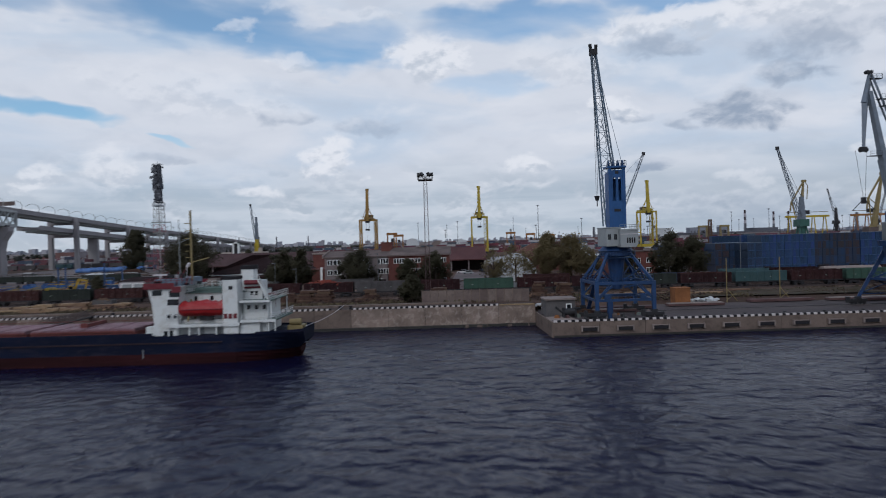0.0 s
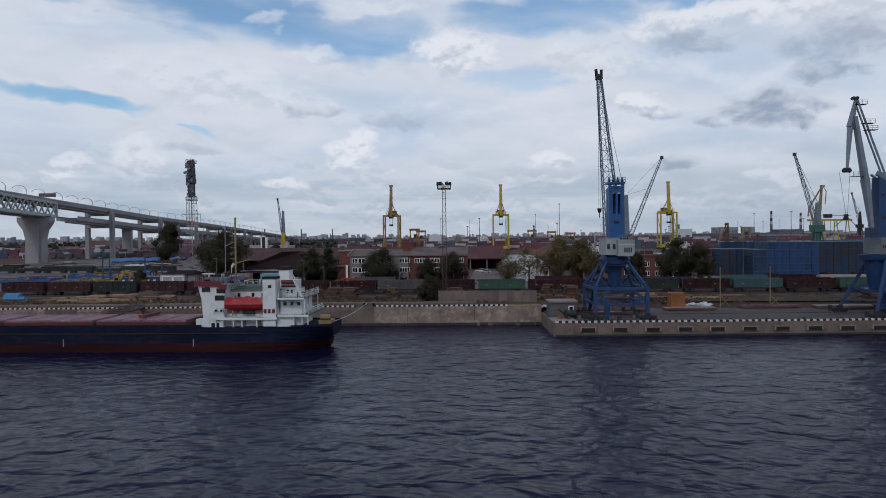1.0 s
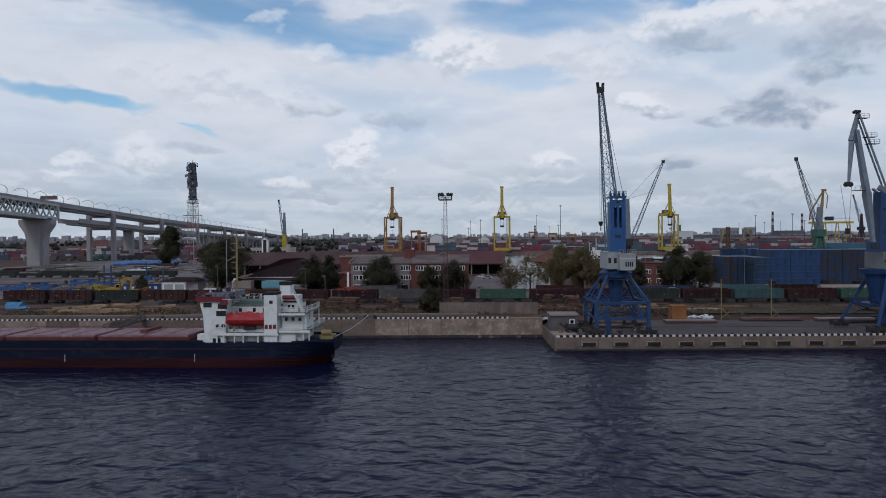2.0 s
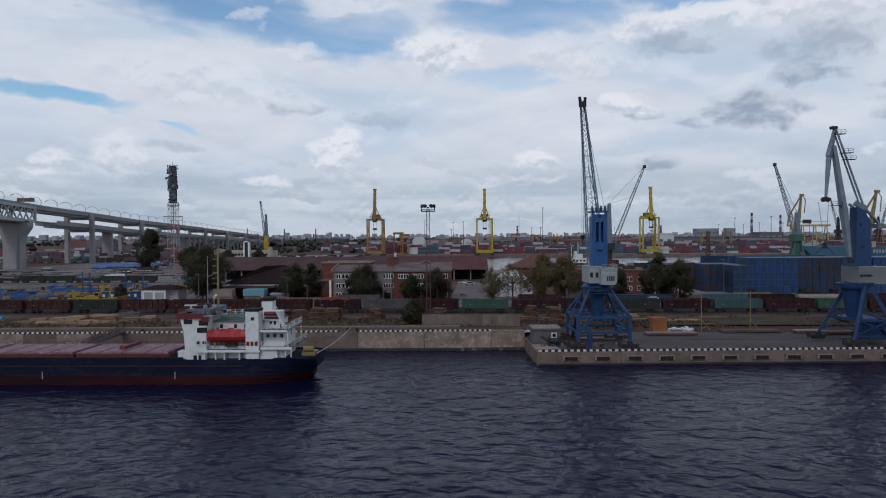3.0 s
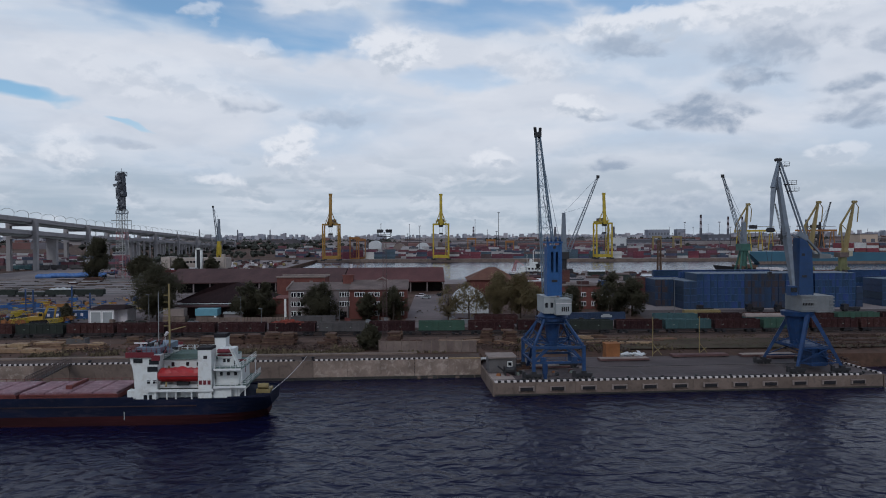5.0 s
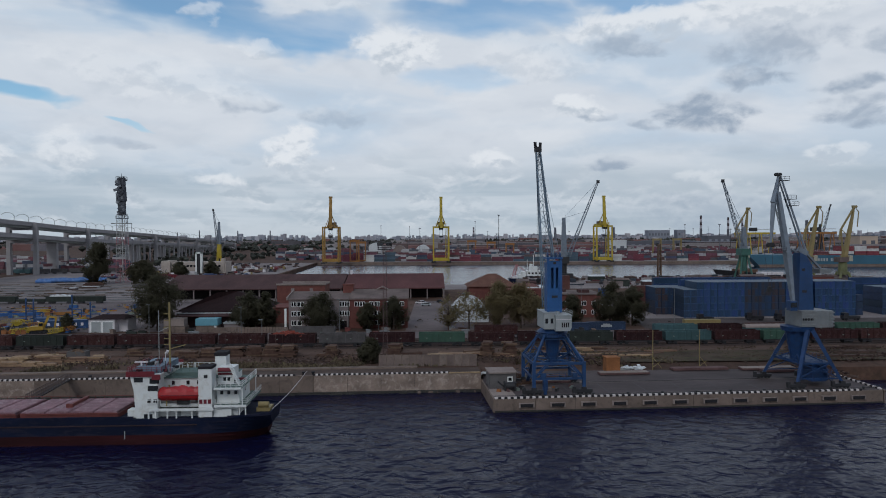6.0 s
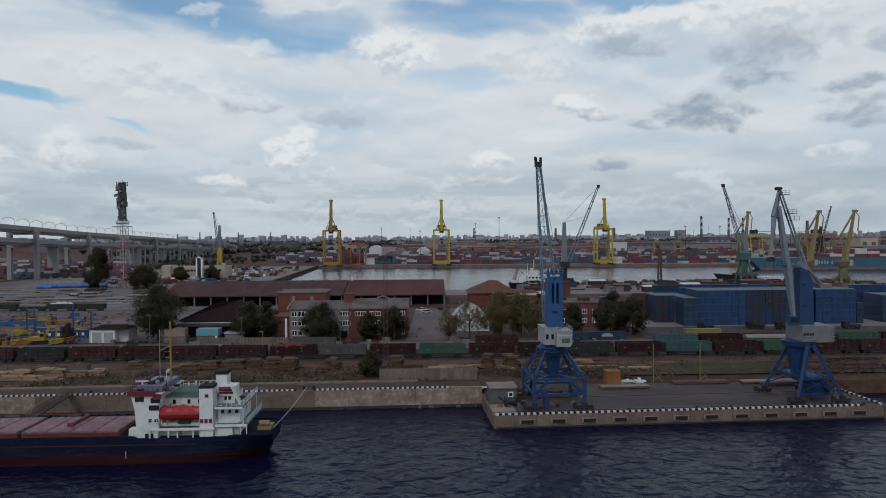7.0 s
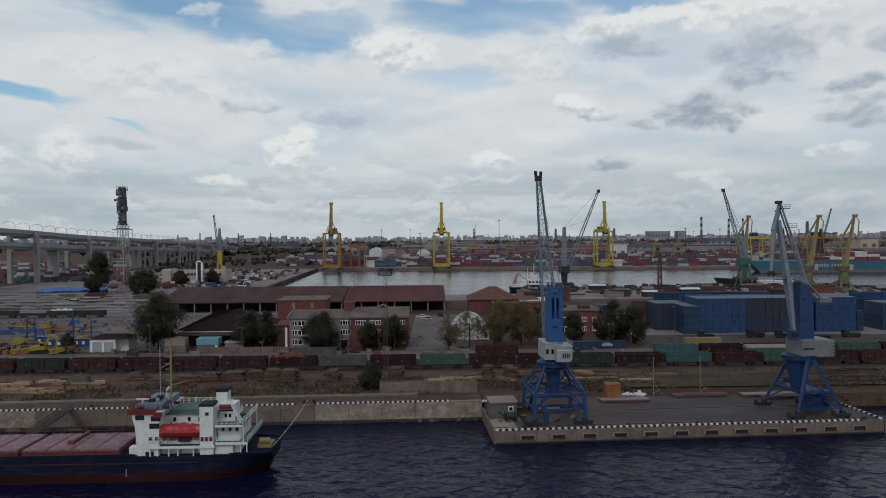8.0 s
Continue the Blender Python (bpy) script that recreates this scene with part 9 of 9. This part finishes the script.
def build_yard_clutter():
    g = rnd(402)
    paints = (SPREADER_BLUE, CRANE_BLUE, ORANGE, OLD_YELLOW, SPREADER_BLUE, RUST_RED, GREEN_GREY, WOOD_PALE, DARK_STEEL, SPREADER_BLUE, EXCAVATOR_YELLOW)
    for i in range(150):
        x, y = g.uniform(-195, -112), g.uniform(236, 318)
        if x > -116 and y < 244:
            continue
        mat = g.choice(paints)
        a, b, c = g.uniform(0.4, 2.0), g.uniform(0.3, 0.9), g.uniform(0.3, 1.5)
        t = thing("yard_crate", "painted steel box and gear lying in the yard", "crate", pose(x, y, GZ + 0.06, 0, 0, g.uniform(0, 180)), group="gear lying in the yard")
        part("body", S().box(-a, a, -b, b, 0, c, None, g.choice((0, 0, 0.3))), mat, t)
        part("lid", S().box(-a * 0.7, a * 0.7, -b * 0.7, b * 0.7, c, c + 0.25), g.choice(paints), t)
    for i in range(60):
        x, y = g.uniform(-106, 80), g.uniform(219.5, 234)
        if abs(x + 30) < 24 and y > 232:
            continue
        mat = g.choice((CONCRETE, CONCRETE_PALE, RUST_RED, DARK_STEEL, WOOD_OLD, WAGON_DARK, CONCRETE, HOUSE_DULL))
        a, c = g.uniform(0.4, 1.7), g.uniform(0.4, 1.3)
        t = thing("roadside_box", "weathered box or block beside the railway road", "crate", pose(x, y, GZ + 0.04, 0, 0, g.uniform(-20, 20)), group="clutter beside the railway road")
        part("body", S().box(-a, a, -0.6, 0.6, 0, c), mat, t)
        part("cap", S().box(-a - 0.1, a * 0.4, -0.65, 0.65, c, c + 0.15), mat, t)
    # clutter round the crane feet and the hut
    for i in range(34):
        x, y = g.choice((g.uniform(1.5, 9), g.uniform(5, 22))), g.uniform(5.5, 20)
        t = thing("pier_gear", "dark rusty tackle lying on the pier", "tackle", PIER @ pose(x, y, PTOP, 0, 0, g.uniform(0, 180)), group="tackle on the pier")
        mat = g.choice((DARK_STEEL, SLAB, CONCRETE_PALE, GREEN_GREY, RUST_ORANGE))
        part("body", S().box(-g.uniform(0.3, 0.9), g.uniform(0.3, 0.9), -0.3, 0.3, 0, g.uniform(0.2, 0.8), None, 0.3), mat, t)
    # fine litter over the bare ground
    s = S()
    for i in range(1500):
        x = g.uniform(-125, 130)
        y = g.uniform(163, 199)
        if x > 11 and y < 166 or x > 42 and y > 167:
            continue
        z = land_z(x, y)
        a = g.uniform(0.05, 0.22)
        m = pose(x, y, z + 0.08, g.uniform(-20, 20), g.uniform(-20, 20), g.uniform(0, 180))
        s.box(-a, a, -a * g.uniform(0.2, 0.8), a * 0.5, -0.08, g.uniform(0.05, 0.3), m)
    solid("rubble", s, RUBBLE, "scattered rubble, stones and wood scraps on bare ground", "rubble", "stuff")
    s = S()
    for i in range(450):
        x, y = g.uniform(-190, 90), g.uniform(219, 330)
        a = g.uniform(0.1, 0.45)
        s.box(-a, a, -a * 0.5, a * 0.5, 0, g.uniform(0.1, 0.5), pose(x, y, GZ + 0.05, 0, 0, g.uniform(0, 180)))
    solid("yard_litter", s, RUBBLE, "scattered litter and stones over the yards", "litter", "stuff")


def build_verge():
    """Tufts over the bank behind the pier, and dark vehicles before the container stacks."""
    g = rnd(433)
    s = S()
    for i in range(3400):
        x, y = g.uniform(20, 136), g.uniform(166.5, 191)
        if noise.noise(Vector((x * 0.11, y * 0.2, 2.2))) < -0.08:
            continue
        z = land_z(x, y) + (0.0 if y > 183 else 0.12)
        for k in range(3):
            a, w, h = g.uniform(0, 6.28), g.uniform(0.10, 0.22), g.uniform(0.15, 0.5)
            dx, dy = math.cos(a) * w, math.sin(a) * w
            px, py = x + g.uniform(-0.3, 0.3), y + g.uniform(-0.3, 0.3)
            s.add([(px - dx, py - dy, z), (px + dx, py + dy, z), (px + dy * 1.5, py - dx * 1.5, z + h)], [(0, 1, 2)])
    solid("bank_grass", s, TUFTS, "dry brown and olive grass tufts on the bank", "grass", "stuff")
    for x, y, a, mat, L in ((99, 246, 90, KERB_BLACK, 5.5), (118, 248, 84, KERB_BLACK, 6), (127, 246, 95, KERB_BLACK, 5), (138, 243, 90, NAVY_BOX, 9), (152, 246, 88, DARK_STEEL, 6), (171, 244, 80, KERB_BLACK, 5), (180, 247, 95, DARK_STEEL, 6)):
        t = thing("parked_truck", "dark yard truck parked before the container stacks", "truck", pose(x, y, GZ + 0.08, 0, 0, a), group="yard trucks")
        part("chassis", S().box(-1.0, 1.0, -L / 2, L / 2, 0.6, 0.95), DARK_STEEL, t)
        part("cab", S().extrude_x([(L / 2 - 1.9, 0.95), (L / 2, 0.95), (L / 2 - 0.1, 1.8), (L / 2 - 0.4, 2.7), (L / 2 - 1.9, 2.75)], -1.15, 1.15), mat, t)
        part("windscreen", S().box(-1.0, 1.0, L / 2 - 0.36, L / 2 - 0.08, 1.8, 2.5), DARK_GLASS, t)
        part("load_bed", S().box(-1.2, 1.2, -L / 2, L / 2 - 2.1, 0.95, 1.6), mat, t)
        for wy in (-L / 2 + 0.8, L / 2 - 1.0):
            for wx in (-1.0, 1.0):
                part("wheel", S().tube((wx - 0.15, wy, 0.5), (wx + 0.15, wy, 0.5), 0.5, n=10), KERB_BLACK, t)


TUFTS = island_palette("grass_tufts", [(0.090, 0.062, 0.040), (0.060, 0.058, 0.026), (0.110, 0.082, 0.052), (0.048, 0.044, 0.024), (0.075, 0.050, 0.036), (0.055, 0.066, 0.026)], 0.95)
RUBBLE = island_palette("rubble_mix", [(0.075, 0.06, 0.046), (0.05, 0.042, 0.034), (0.11, 0.095, 0.08), (0.04, 0.035, 0.03), (0.09, 0.065, 0.045), (0.17, 0.155, 0.14)], 0.95)



APRON_MIX = island_palette("apron_mix", [(0.045, 0.035, 0.032), (0.09, 0.07, 0.06), (0.03, 0.03, 0.034), (0.07, 0.03, 0.03), (0.13, 0.12, 0.11), (0.04, 0.05, 0.06), (0.26, 0.25, 0.24), (0.055, 0.04, 0.035)], 0.9)


def build_apron():
    """Stores, hoppers and stacked gear along the basin quay, and machines in the west yard."""
    g = rnd(410)
    s = S()
    for i in range(430):
        x, y = g.uniform(14, 300), 484 - 60 * g.random() ** 2.2
        if x < 68 and y > 432:
            continue
        a, b, c = g.uniform(0.5, 4.5), g.uniform(0.5, 1.6), g.uniform(0.4, 2.6)
        s.box(-a, a, -b, b, 0, c, pose(x, y, GZ + 0.05, 0, 0, g.choice((0, 0, 90, g.uniform(0, 180)))), g.choice((0, 0, 0.3)))
    solid("apron_stores", s, APRON_MIX, "dark stacked stores and gear along the basin quay", "stores", "stuff")
    s = S()
    for i in range(260):
        x, y = g.uniform(-262, -128), g.uniform(500, 780)
        a, c = g.uniform(0.8, 3.2), g.uniform(0.5, 2.6)
        s.box(-a, a, -1.1, 1.1, 0, c, pose(x, y, GZ + 0.03, 0, 0, g.choice((0, 90, 15))))
    solid("west_quay_stores", s, APRON_MIX, "small stores and boxes on the west quay", "stores", "stuff")
    s = S()
    for i in range(170):
        x, y = g.uniform(-300, -122), g.choice((372, 374, 389, 391, 408, 410, 428, 445, 462)) + g.gauss(0, 1.4)
        a, c = g.uniform(0.4, 7.0), g.uniform(0.15, 0.7)
        s.box(-a, a, -0.5, 0.5, 0, c, pose(x, y, GZ + 0.06, 0, 0, g.gauss(1.2, 4)))
    solid("siding_stores", s, RUBBLE, "sleepers, rails and gear lying between the sidings", "stores", "stuff")
    for i in range(13):
        x = g.uniform(26, 290)
        t = thing("quay_shed", "low dark shed on the basin quay", "shed", pose(x, g.uniform(404, 430 if x < 75 else 468), GZ), group="sheds on the basin quay")
        w, h = g.uniform(3, 8), g.uniform(2.4, 4.2)
        part("wall", S().box(-w, w, -2.4, 2.4, 0, h), g.choice((BRICK, ROOF_BROWN, BRICK_PALE, WAGON_DARK)), t)
        part("roof", S().extrude_x([(-2.7, h), (2.7, h), (0, h + 1.0)], -w - 0.3, w + 0.3), g.choice((ROOF_GREY, ROOF_BROWN, TARP)) if i % 5 else TARP, t)
    # crane sections and grabs by the garage
    paints = (CRANE_YELLOW, ORANGE, OLD_YELLOW, CRANE_YELLOW, SPREADER_BLUE, ORANGE)
    for i in range(22):
        x, y = g.uniform(-152, -116), g.uniform(226, 262)
        if x > -117 and y < 244:
            continue
        mat = g.choice(paints)
        t = thing("crane_frame", "painted lattice crane section lying in the yard", "steel frame", pose(x, y, GZ + 0.1, 0, 0, g.uniform(-40, 40)), group="crane sections in the yard")
        L = g.uniform(3, 7)
        part("lattice", S().truss((-L / 2, 0, 0.9), (L / 2, 0, 0.9 + g.uniform(0, 1.6)), 1.4, 1.0, 6, 0.16, 0.1), mat, t)
        part("skid", S().box(-L / 2, L / 2, -0.8, -0.6, 0, 0.2), DARK_STEEL, t)
        part("skid", S().box(-L / 2, L / 2, 0.6, 0.8, 0, 0.2), DARK_STEEL, t)
        part("gear", S().box(-0.6, 0.7, -0.6, 0.6, 0.2, 1.5, None, 0.25), g.choice(paints), t)


build_apron()
build_sidings()
build_yard_clutter()
build_verge()
